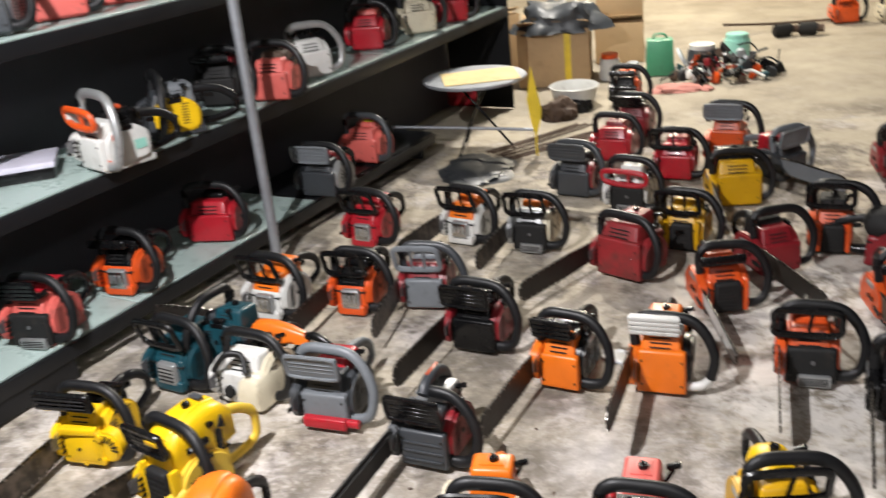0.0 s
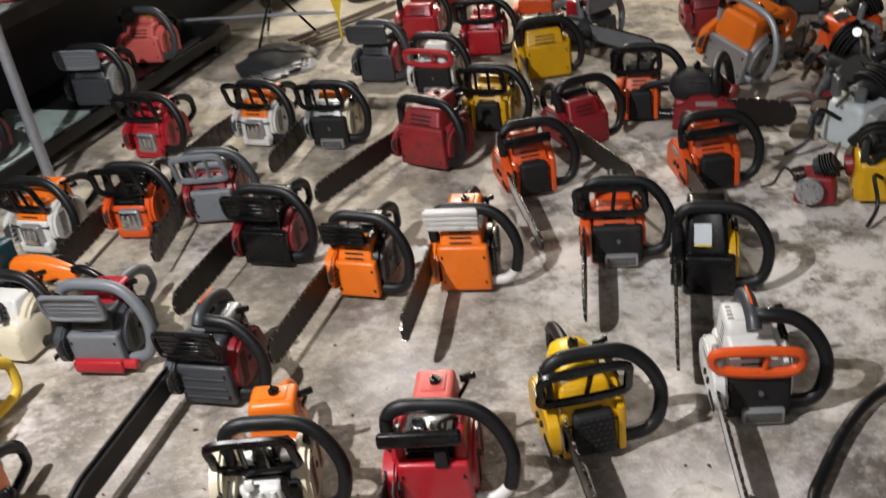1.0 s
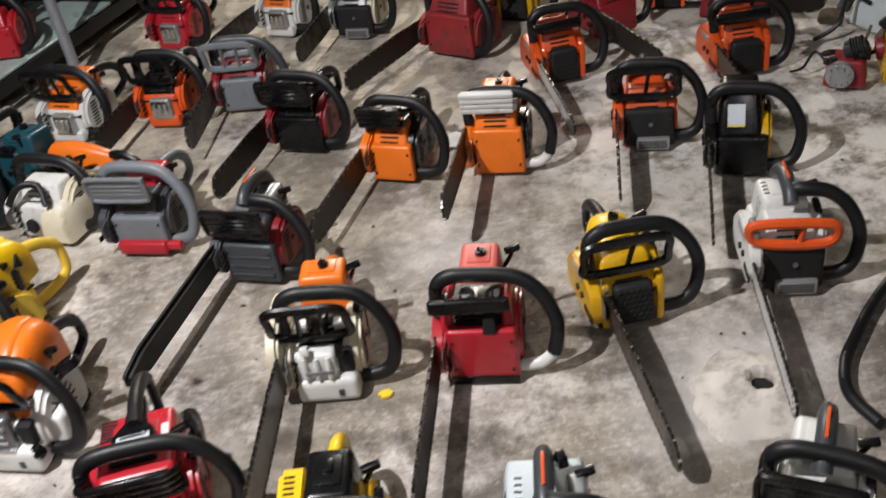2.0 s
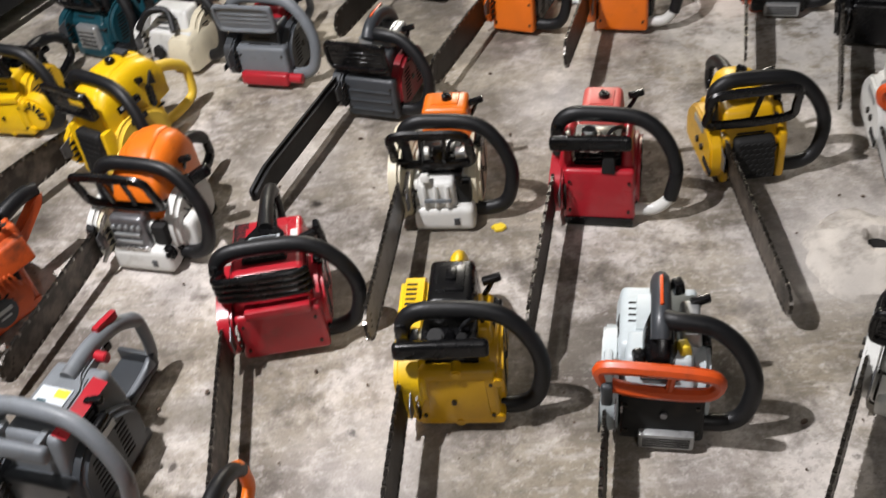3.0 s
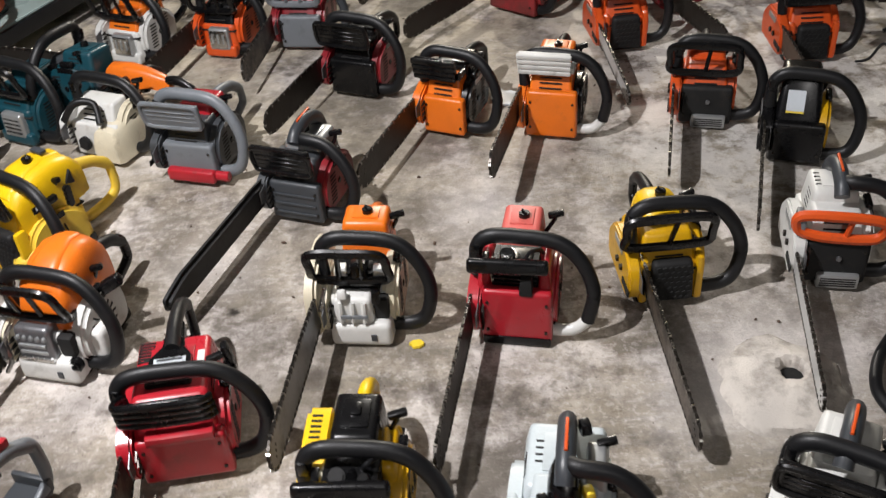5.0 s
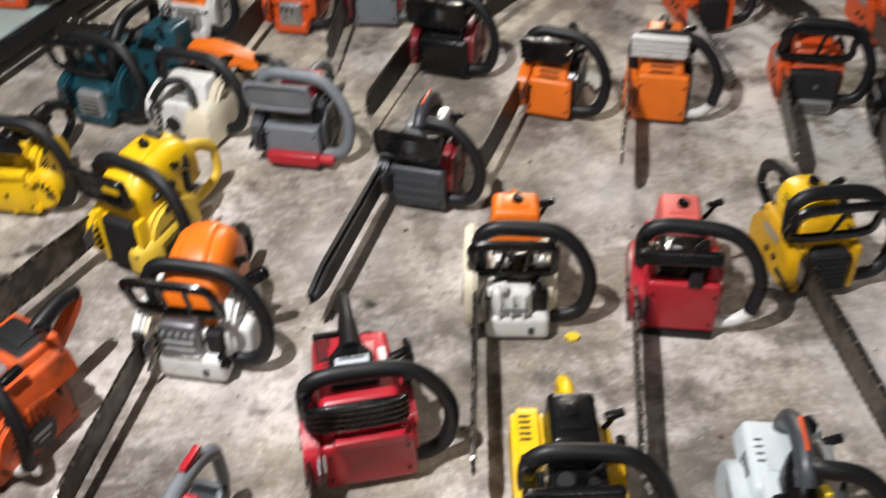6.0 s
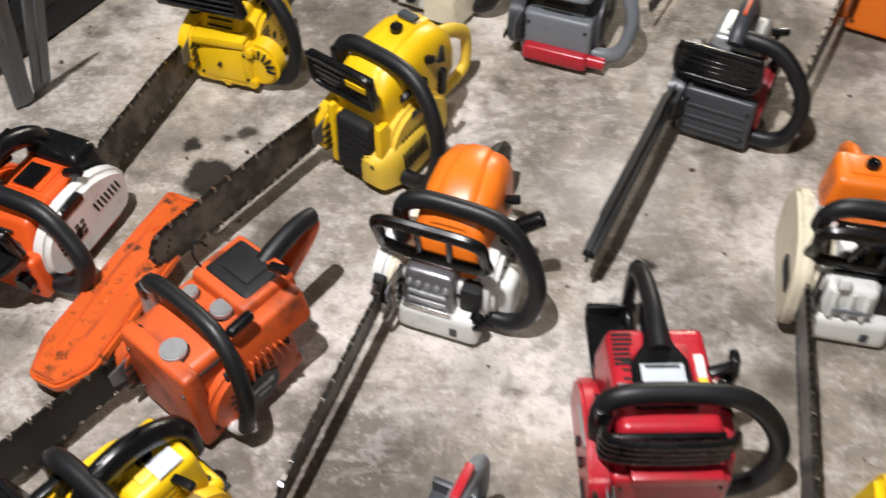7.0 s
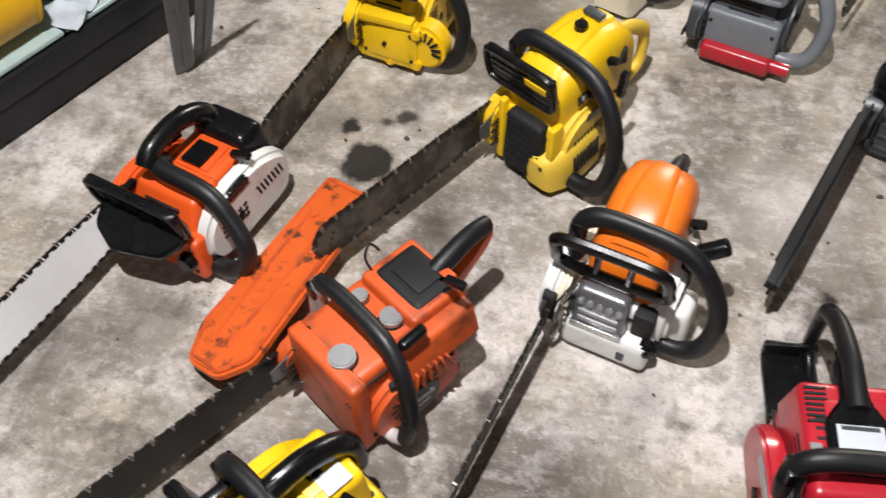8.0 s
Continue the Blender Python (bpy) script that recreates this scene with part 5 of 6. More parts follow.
box(bm, (0.030, 0.018, 0.080), (-0.004, -0.074, 0.070), 0.006, 2)
part("bar_cheek", bm, "yellow", pale_saw)

# grip root, carburettor side and bracket of the pale saw with the orange guard
bm = NB()
loft(bm, [(-0.030, 0.0, 0.020, 0.120, 0.165), (-0.050, 0.0, 0.030, 0.115, 0.190), (-0.085, 0.0, 0.030, 0.115, 0.205), (-0.110, 0.0, 0.020, 0.120, 0.205)], 14, 3.4)
part("grip_root", bm, "black", loop_saw)
bm = NB()
box(bm, (0.090, 0.040, 0.030), (-0.120, 0.052, 0.158), 0.007, 3, (0.9, 0.8))
part("clear_cover", bm, "lightgrey", loop_saw, "dusty translucent side cover")
for q, col in (((-0.060, 0.040, 0.160), "sticker"), ((-0.040, -0.035, 0.155), "black"), ((-0.175, 0.030, 0.190), "black")):
    bm = NB()
    box(bm, (0.028, 0.022, 0.022), q, 0.005, 2, (0.8, 0.8), rot=(0, 0, 20))
    part("small_fitting", bm, col, loop_saw)
bm = NB()
box(bm, (0.040, 0.020, 0.046), (0.000, -0.086, 0.120), 0.007, 3)
part("guard_mount", bm, "slate", loop_saw)

# long thick guard and louvred fan drum of the second yellow saw
take_off(wide_saw, "hand_guard")
bm = NB()
box(bm, (0.026, 0.205, 0.056), (0.012, -0.014, 0.205), 0.012, 3, (0.8, 0.94), rot=(0, 12, 0))
guard = part("hand_guard", bm, "black", wide_saw, "long thick black guard")
for k in range(3):
    bm = NB()
    box(bm, (0.004, 0.170, 0.004), (0.0245 + 0.003 * k, -0.014, 0.192 + 0.013 * k), 0.001, 1, rot=(0, 12, 0))
    part("guard_groove", bm, "rubber", guard)
bm = NB()
box(bm, (0.060, 0.026, 0.020), (-0.020, -0.080, 0.180), 0.006, 2)
part("guard_arm", bm, "yellow", guard)
bm = NB()
disc(bm, 0.046, 0.050, (-0.028, 0.084, 0.062), (0, 90, 0), 28, bev=0.008)
drum = part("fan_drum", bm, "yellow", wide_saw)
bm = NB()
for k in range(11):
    a = radians(-10 + 22 * k)
    box(bm, (0.004, 0.020, 0.0045), (-0.0015, 0.084 + 0.030 * math.cos(a), 0.062 + 0.030 * math.sin(a)), 0, 1, rot=(math.degrees(a), 0, 0))
stuff("louvre", bm, "matte", drum)
bm = NB()
box(bm, (0.040, 0.120, 0.018), (-0.006, 0.004, 0.112), 0.006, 2, rot=(0, 0, 4))
part("casting_ledge", bm, "yellow", wide_saw)

# tall side cover, slotted block and kicked shoulder of the boxy yellow saw
bm = NB()
prism(bm, rounded([(-0.225, 0.060), (0.018, 0.062), (0.020, 0.126), (-0.020, 0.150), (-0.120, 0.168), (-0.205, 0.172)], 0.018), 0.056, Matrix.Translation((0, -0.103, 0)), 0.010, 3)
cover = part("side_cover", bm, "yellow", box_saw, "tall sloping yellow side cover")
bm = NB()
for k in range(5):
    box(bm, (0.005, 0.020, 0.003), (-0.130 - 0.012 * k, -0.080, 0.1685 + 0.0006 * k), 0.0008, 1, rot=(0, 3, 0))
stuff("vent", bm, "matte", cover)
bm = NB()
box(bm, (0.110, 0.040, 0.050), (-0.110, 0.058, 0.140), 0.010, 3, (0.85, 0.7), (-0.006, -0.004))
block = part("side_block", bm, "gold", box_saw)
bm = NB()
for k in range(3):
    box(bm, (0.030, 0.004, 0.004), (-0.110, 0.0755 - 0.0018 * k, 0.128 + 0.010 * k), 0.0006, 1)
stuff("vent", bm, "matte", block)
bm = NB()
box(bm, (0.055, 0.070, 0.030), (-0.048, 0.0, 0.170), 0.008, 3, (0.7, 0.85))
disc(bm, 0.015, 0.020, (-0.030, -0.022, 0.182), (0, 30, 0), 14, bev=0.003)
disc(bm, 0.010, 0.030, (-0.030, 0.024, 0.180), (0, 50, 0), 12, bev=0.002)
part("intake_casting", bm, "matte", box_saw)
bm = NB()
box(bm, (0.030, 0.020, 0.012), (-0.150, 0.0, 0.213), 0.004, 2)
part("lid_clip", bm, "black", box_saw)

# cream side cover with its long opening, and the small castings under the bow of the white saw
out = rounded([(-0.190, 0.020), (0.026, 0.024), (0.040, 0.060), (0.030, 0.140), (-0.030, 0.172), (-0.150, 0.168), (-0.205, 0.110)], 0.026)
bm = NB()
prism(bm, out, 0.028, Matrix.Translation((0, -0.112, 0)), 0.007, 3)
cover = part("side_cover", bm, "cream", white_saw, "cream side cover with a long opening")
bm = NB()
prism(bm, rounded([(-0.060, 0.080), (0.016, 0.082), (0.014, 0.112), (-0.056, 0.112)], 0.014), 0.004, Matrix.Translation((0, -0.1145, 0)), 0.001)
part("cover_slot", bm, "matte", cover)
for q, sz, col in (((-0.030, -0.034, 0.150), (0.036, 0.030, 0.036), "white"), ((-0.026, 0.006, 0.158), (0.034, 0.040, 0.044), "black"), ((-0.034, 0.048, 0.150), (0.040, 0.026, 0.030), "lightgrey"), ((0.012, -0.030, 0.128), (0.020, 0.022, 0.018), "white"), ((0.010, 0.044, 0.122), (0.022, 0.020, 0.026), "black")):
    bm = NB()
    box(bm, sz, q, 0.005, 2, (0.8, 0.85), rot=(0, -10, 8))
    part("engine_casting", bm, col, white_saw)
bm = NB()
box(bm, (0.004, 0.062, 0.009), (0.0245, -0.006, 0.079), 0.001, 1)
part("name_strip", bm, "grey", white_saw, "grey strip with unreadable lettering")
slack_chain(white_saw, [(0.010, -0.066, 0.140), (0.022, -0.072, 0.118), (0.030, -0.078, 0.100)])

# silver plug, dark casting and lower skid of the red saw with the boxy tank
bm = NB()
disc(bm, 0.017, 0.022, (-0.030, -0.016, 0.196), (0, 0, 0), 16, bev=0.004)
box(bm, (0.050, 0.046, 0.026), (-0.034, -0.016, 0.176), 0.006, 2)
part("plug_block", bm, "chrome", tank_saw, "bright alloy plug block")
bm = NB()
box(bm, (0.034, 0.030, 0.040), (-0.008, 0.026, 0.146), 0.005, 2, (0.8, 0.8))
part("engine_casting", bm, "matte", tank_saw)
bm = NB()
box(bm, (0.150, 0.034, 0.090), (-0.080, 0.066, 0.130), 0.012, 3, (0.8, 0.6), (0, -0.004))
box(bm, (0.150, 0.036, 0.090), (-0.085, -0.070, 0.130), 0.012, 3, (0.85, 0.6), (-0.004, 0.004))
part("shroud_wing", bm, "red", tank_saw)
bm = NB()
box(bm, (0.030, 0.150, 0.020), (-0.004, 0.006, 0.011), 0.004, 2)
part("skid", bm, "black", tank_saw)

# vent grille and side plate of the red saw with the ridged guard
bm = NB()
for k in range(7):
    box(bm, (0.0042, 0.030, 0.004), (-0.140 - 0.0085 * k, -0.052, 0.1765), 0.0006, 1)
    box(bm, (0.026, 0.004, 0.0035), (-0.080, 0.0985, 0.060 + 0.010 * k), 0.0006, 1, rot=(0, 12, 0))
stuff("vent", bm, "matte", red_saw)
bm = NB()
box(bm, (0.022, 0.016, 0.004), (-0.096, -0.060, 0.1765), 0.001, 1)
part("switch_plate", bm, "lightgrey", red_saw)
bm = NB()
box(bm, (0.024, 0.015, 0.046), (-0.140, 0.106, 0.172), 0.006, 2, rot=(10, 0, 0))
disc(bm, 0.013, 0.018, (-0.140, 0.104, 0.142), (0, 0, 0), 14, bev=0.003)
part("starter_handle", bm, "black", red_saw)
bm = NB()
box(bm, (0.030, 0.130, 0.020), (0.000, 0.010, 0.118), 0.006, 2)
part("front_ledge", bm, "red", red_saw)

# slotted cream panel and open port of the white saw
bm = NB()
loft(bm, [(0.034, 0.052, 0.040, 0.014, 0.080), (0.022, 0.054, 0.046, 0.012, 0.100), (-0.050, 0.060, 0.046, 0.012, 0.118), (-0.150, 0.060, 0.040, 0.012, 0.112)], 16, 4.0)
panel = part("slotted_panel", bm, "cream", white_engine, "cream housing full of small slots")
bm = NB()
for k in range(6):
    for j in range(6):
        box(bm, (0.005, 0.0075, 0.0050), (0.0300 - 0.0018 * k, 0.018 + 0.0125 * j + 0.004 * (k % 2), 0.026 + 0.011 * k), 0, 1, rot=(0, -10, 0))
stuff("slot", bm, "matte", panel)
bm = NB()
disc(bm, 0.019, 0.016, (0.018, -0.030, 0.052), (0, 84, 0), 20, bev=0.003)
part("exhaust_port", bm, "matte", white_engine, "round black exhaust port")
bm = NB()
tube(bm, [(0.030, -0.070, 0.120), (0.010, -0.030, 0.165), (-0.010, 0.02, 0.160), (0.02, 0.05, 0.12)], 0.010, seg=10)
part("fuel_hose", bm, "rubber", white_engine)

# ridges across the front of the dark grey saw
bm = NB()
for k in range(3):
    box(bm, (0.006, 0.118, 0.006), (0.0085 - 0.001 * k, 0.006, 0.032 + 0.024 * k), 0.002, 2)
part("front_ridge", bm, "slate", sheath_saw)
bm = NB()
box(bm, (0.050, 0.030, 0.050), (-0.055, -0.082, 0.125), 0.010, 3, (0.8, 0.7))
part("side_cap", bm, "burnt", sheath_saw, "worn orange side cap")

# filter housing, broad leaning guard leaf and plug cap of the small white and red saw
bm = NB()
box(bm, (0.075, 0.135, 0.075), (-0.205, 0.0, 0.118), 0.020, 4, (0.8, 0.8))
part("filter_housing", bm, "black", small_saw)
bm = NB()
prism(bm, rounded([(-0.01, -0.095), (0.055, -0.080), (0.080, -0.030), (0.060, 0.060), (0.020, 0.085), (-0.01, 0.070)], 0.014), 0.016, pose(0.0, 0.0, 0.128, 0, 24, 0) @ pose(0, 0, 0, -90, 0, 0) @ Matrix.Translation((0, -0.008, 0)), 0.004, 2)
part("guard_leaf", bm, "black", small_saw, "broad leaning black guard leaf")
bm = NB()
disc(bm, 0.017, 0.03, (0.008, 0.062, 0.055), (0, 90, 0), 18, bev=0.004)
part("oil_cap", bm, "black", small_saw)
# red throttle lock and stop button of the grey saw
bm = NB()
box(bm, (0.060, 0.013, 0.016), (-0.285, 0.0, 0.193), 0.003, 2, rot=(0, -8, 0))
part("throttle_lock", bm, "red", grey_saw, "small red lever")
bm = NB()
disc(bm, 0.010, 0.026, (-0.222, 0.026, 0.176), (90, 0, 0), 14, bev=0.002)
part("stop_button", bm, "red", grey_saw, "small red button")

# ---------- rows further back ----------
chainsaw(1.292, 3.710, -108, "dark orange chainsaw with a tall black bow handle", w=0.13, body="burnt", top="matte", guard_style="window_wide", front="mesh", bar=0, handle=(0.17, 0.245, -0.05))
chainsaw(1.067, 4.294, -92, "yellow chainsaw with a black filter lid and pale bar", w=0.20, body="gold", top="black", hb=0.13, guard_style="none", bar=0.34, bar_mat="lightgrey", top_box=(0.15, 0.18, 0.08), bar_tilt=6)
chainsaw(0.570, 4.313, -116, "small white and black chainsaw with a red guard", w=0.16, body="white", top="white", front_mat="matte", guard="red", guard_style="loop", bar=0)
chainsaw(0.343, 4.571, -117, "grey chainsaw with a broad slotted guard", w=0.17, body="slate", top="slate", front_mat="slate", guard="slate", guard_style="plate", start="darkred", vent_style="radial", bar=0, handle=(0.15, 0.23, -0.05), grip="slate")
chainsaw(0.583, 5.067, -112, "red chainsaw with a black bow handle", w=0.18, body="red", top="darkred", guard_style="none", bar=0)
chainsaw(0.734, 5.466, -113, "dark red and black chainsaw", w=0.17, body="darkred", top="black", guard_style="louvre", bar=0)
chainsaw(0.850, 4.707, -110, "red chainsaw with black windowed guard and pale bar", w=0.16, body="red", top="red", guard_style="window_wide", bar=0.30, bar_mat="lightgrey", bar_tilt=6)
chainsaw(1.139, 4.901, -112, "red-orange chainsaw with a broad grey guard", w=0.17, body="burnt", top="burnt", hb=0.15, guard="grey", guard_style="plate", bar=0, handle=(0.17, 0.27, -0.05))
chainsaw(1.395, 4.600, -60, "grey and red chainsaw with grey guard", w=0.16, body="slate", top="red", guard="grey", grip="grey", guard_style="plate", bar=0.40, bar_mat="grey", bar_h=0.07, rear="grey")
chainsaw(1.700, 3.980, -150, "orange and grey chainsaw tipped over among others", w=0.17, body="lightgrey", top="orange", start="lightgrey", side="orange", top_box=(0.20, 0.15, 0.085), top_x=-0.11, grip_r=0.0105, guard_style="none", bar=0, grip="post", rear="orange", z=0.03, lean=-16, ratio=1.2)
chainsaw(1.600, 3.560, -30, "dark red chainsaw with a rounded black lid", w=0.17, body="darkred", top="matte", top_style="dome", top_box=(0.20, 0.16, 0.09), guard_style="none", bar=0.22, bar_mat="darksteel", bar_h=0.09)
chainsaw(1.856, 4.512, -100, "dark red and black chainsaw", w=0.17, body="darkred", top="matte", guard_style="louvre", bar=0)
chainsaw(2.120, 4.860, -120, "black chainsaw with dark green housing", w=0.18, body="black", top="teal", guard_style="window_wide", bar=0)
chainsaw(2.310, 4.600, -110, "black and grey chainsaw", w=0.18, body="slate", top="teal", guard_style="plate", bar=0.3, bar_mat="darksteel")
chainsaw(2.651, 5.341, -100, "faded red chainsaw with a black handle", w=0.16, body="pink", top="pink", top_style="dome", guard_style="none", bar=0)
chainsaw(2.679, 5.609, -100, "dull green chainsaw with a black handle", w=0.18, body="dullgreen", top="dullgreen", guard_style="slab", bar=0.3, bar_mat="grey")
chainsaw(0.786, 6.188, -105, "small black and red chainsaw", w=0.15, body="black", top="burnt", start="burnt", guard_style="slab", bar=0)
side_saw = chainsaw(-1.028, 3.104, 160, "teal and orange chainsaw turned sideways", w=0.13, body="slate", top="teal", rear="orange", start="teal", guard_style="none", bar=0.30, bar_mat="darksteel", z=0.04, rear_len=0.24, rear_z=0.115, lean=8)
chainsaw(-0.277, 6.499, -105, "red chainsaw behind the round table", w=0.2, body="red", top="pink", guard_style="loop", guard="grey", bar=0, ratio=1.2)

# chunky orange rear handle of the teal saw lying sideways
take_off(side_saw, "rear_grip", "rear_hand_loop")
bm = NB()
loft(bm, [(-0.205, 0, 0.020, 0.085, 0.125), (-0.225, 0, 0.030, 0.075, 0.140), (-0.290, 0, 0.032, 0.078, 0.142), (-0.350, 0, 0.028, 0.085, 0.132), (-0.400, 0, 0.020, 0.080, 0.118), (-0.420, 0, 0.012, 0.082, 0.108)], 14, 3.4)
handle = part("rear_handle", bm, "orange", side_saw, "chunky orange rear handle")
bm = NB()
tube(bm, [(-0.395, 0, 0.10), (-0.450, 0.004, 0.108), (-0.500, 0.006, 0.085), (-0.520, 0.006, 0.045)], 0.013, seg=10)
part("handle_tail", bm, "black", handle)

# ---------- saws on the rack ----------
G = "chainsaws on the rack"
LOW, MID, TOP = 0.147, 0.667, 1.187
chainsaw(-1.614, 3.029, -100, "faded red chainsaw on the low shelf board", z=LOW, group=G, w=0.16, body="pink", top="red", front_mat="matte", guard_style="louvre", bar=0, pull=False)
chainsaw(-1.450, 3.427, -104, "red-orange chainsaw with a silver muffler on the low shelf board", z=LOW, group=G, w=0.15, body="burnt", top="black", start="burnt", front="muffler", slots=0, guard_style="slab", bar=0)
chainsaw(-1.232, 3.910, -96, "red chainsaw with black lid on the low shelf board", z=LOW, group=G, w=0.20, body="red", top="black", guard_style="none", bar=0)
chainsaw(-0.851, 4.403, -110, "grey chainsaw with round fan housing on the low shelf board", z=LOW, group=G, w=0.18, body="slate", top="darkred", start="lightgrey", vent_style="radial", guard="grey", guard_style="plate", bar=0)
chainsaw(-0.715, 4.893, -110, "faded red chainsaw with a yellow label on the low shelf board", z=LOW, group=G, w=0.18, body="pink", top="pink", guard_style="none", bar=0, grip="slate",
         labels=((-0.10, 0.02, 0.181, 0.04, 0.05, 0, 0, "sticker"),))
chainsaw(-1.393, 3.342, -128, "white and mint chainsaw with an orange guard on the shelf", z=MID, group=G, w=0.15, body="white", top="black", start="white", side="white", guard="burnt", guard_style="loop", bar=0,
         cap="burnt", grip="lightgrey", handle=(0.15, 0.24, -0.05), labels=((-0.15, 0.0895, 0.07, 0.045, 0.030, -90, 0, "mint"), (-0.055, 0.0895, 0.11, 0.018, 0.018, -90, 0, "burnt")), vents=False)
chainsaw(-1.334, 3.756, -150, "grey chainsaw with a yellow slotted housing on the shelf board", z=MID, group=G, w=0.15, body="slate", top="grey", start="yellow", front="tank", front_mat="slate", guard_style="none", bar=0)
chainsaw(-1.173, 4.189, -95, "dark chainsaw with a black handle on the shelf board", z=MID, group=G, w=0.16, body="matte", top="darkred", guard_style="slab", bar=0)
chainsaw(-0.954, 4.218, -100, "rusty red chainsaw with a black handle on the shelf board", z=MID, group=G, w=0.17, body="pink", top="rust", guard_style="none", bar=0)
chainsaw(-0.830, 4.634, -60, "white chainsaw with a pale handle on the shelf board", z=MID, group=G, w=0.17, body="white", top="black", start="white", grip="lightgrey", guard_style="none", bar=0)
chainsaw(-0.662, 5.213, -95, "red chainsaw with pale front on the shelf board", z=MID, group=G, w=0.17, body="red", top="pink", guard_style="none", bar=0)
chainsaw(-0.405, 5.586, -75, "cream chainsaw with a dark handle on the shelf board", z=MID, group=G, w=0.18, body="cream", top="cream", guard_style="none", bar=0)
chainsaw(-0.243, 5.877, -85, "red chainsaw at the end of the shelf board", z=MID, group=G, w=0.18, body="red", top="red", guard_style="none", bar=0)
chainsaw(-1.432, 3.458, -60, "pink-red chainsaw on the upper shelf board", z=TOP, group=G, w=0.18, body="pink", top="pink", guard_style="none", bar=0, hb=0.14)
chainsaw(-1.323, 3.760, -70, "dull red chainsaw on the upper shelf board", z=TOP, group=G, w=0.17, body="pink", top="black", guard_style="none", bar=0)
chainsaw(-1.560, 3.170, -80, "grey chainsaw on the upper shelf board", z=TOP, group=G, w=0.17, body="slate", top="cream", guard_style="none", bar=0)


# ---------- loose things on the rack ----------
def flat_case():
    t = thing("flat_case", pose(-1.70, 3.36, MID, 0, 0, 20), "black flat case with a pale lilac lid", "case")
    bm = NB()
    box(bm, (0.30, 0.20, 0.04), (0, 0, 0.02), 0.006)
    c = part("case_base", bm, "black", t)
    bm = NB()
    box(bm, (0.31, 0.21, 0.022), (0, 0, 0.052), 0.006)
    part("lid", bm, "lilac", t, "pale lilac lid")
    bm = NB()
    box(bm, (0.05, 0.012, 0.02), (0, -0.106, 0.03), 0.003)
    part("clasp", bm, "black", t)


flat_case()


def yellow_engine():
    p = on_rack(-1.44, -0.11, LOW)
    t = thing("engine_drum", pose(*p, 0, 0, RACK_YAW), "scuffed yellow engine drum lying on the low shelf board", "engine")
    bm = NB()
    disc(bm, 0.115, 0.30, (0, 0, 0.117), (0, 90, 0), 32, bev=0.012)
    part("drum", bm, painted("scuffed_yellow", (0.72, 0.40, 0.008), 0.4, dirt=0.6, grime=(0.12, 0.09, 0.06), size=14, wear=0.7), t)
    for s in (-0.10, 0.145):
        bm = NB()
        disc(bm, 0.119, 0.012, (s, 0, 0.119), (0, 90, 0), 32, bev=0.003)
        part("rim_band", bm, "yellow", t)
    bm = NB()
    disc(bm, 0.06, 0.05, (0.17, 0, 0.117), (0, 90, 0), 20)
    part("hub", bm, "black", t)
    bm = NB()
    tube(bm, [(0.15, -0.05, 0.13), (0.21, -0.08, 0.15), (0.24, -0.03, 0.08), (0.22, 0.02, 0.03)], 0.012, seg=8)
    part("hose", bm, "rubber", t)
    q = on_rack(-1.215, -0.05, LOW)
    n = thing("paper_sheet", pose(*q, 0, 0, RACK_YAW + 25), "crumpled white paper sheet on the low shelf board", "paper")
    bm = NB()
    bmesh.ops.create_grid(bm, x_segments=10, y_segments=8, size=0.5)
    for v in bm.verts:
        v.co = Vector((v.co.x * 0.12, v.co.y * 0.09, 0.004 + 0.02 * max(0, noise.noise(v.co * 4.0))))
    part("sheet", bm, "paper", n)


yellow_engine()


def leaning_plate(x, y, yaw, length, k):
    t = thing("steel_strip", pose(x, y, 0, 0, 0, yaw) @ pose(0, 0, 0, 24, 0, 0), "grey steel strip leaning against the rack", "metal strip", "strips leaning on the rack")
    bm = NB()
    prism(bm, rounded([(-0.022, 0.0), (0.008, -0.004), (0.022, 0.012), (0.024, length), (-0.024, length)], 0.006), 0.008, None, 0.0015)
    s = part("strip", bm, "grey", t)
    bm = NB()
    box(bm, (0.006, 0.006, length * 0.9), (0.0, -0.002, length * 0.5), 0.002)
    part("fold", bm, "grey", s)


leaning_plate(-1.668, 2.418, RACK_YAW - 20, 0.50, 0)
leaning_plate(-1.650, 2.475, RACK_YAW - 8, 0.46, 1)


# ---------- loose things on the floor ----------
def blob(name, x, y, rx, ry, material, label, seed, z=0.002, n=90, rough=0.25, thick=0.0012, cat="stain"):
    """A thin irregular patch lying on the floor."""
    bm = NB()
    rim, inner = [], []
    for i in range(n):
        a = 2 * math.pi * i / n
        k = 1 + rough * noise.noise(Vector((math.cos(a) * 1.7, math.sin(a) * 1.7, seed))) + 0.7 * rough * noise.noise(Vector((math.cos(a) * 3.4, math.sin(a) * 3.4, seed + 9))) + 0.35 * rough * noise.noise(Vector((math.cos(a) * 9, math.sin(a) * 9, seed)))
        rim.append(bm.verts.new((rx * k * math.cos(a), ry * k * math.sin(a), -0.002)))
        inner.append(bm.verts.new((rx * k * 0.93 * math.cos(a), ry * k * 0.93 * math.sin(a), thick)))
    c = bm.verts.new((0, 0, thick))
    for i in range(n):
        j = (i + 1) % n
        bm.faces.new((rim[i], rim[j], inner[j], inner[i]))
        bm.faces.new((inner[i], inner[j], c))
    ob = finish(bm, name, material)
    ob.location = (x, y, z)
    return tagged(ob, label, cat)


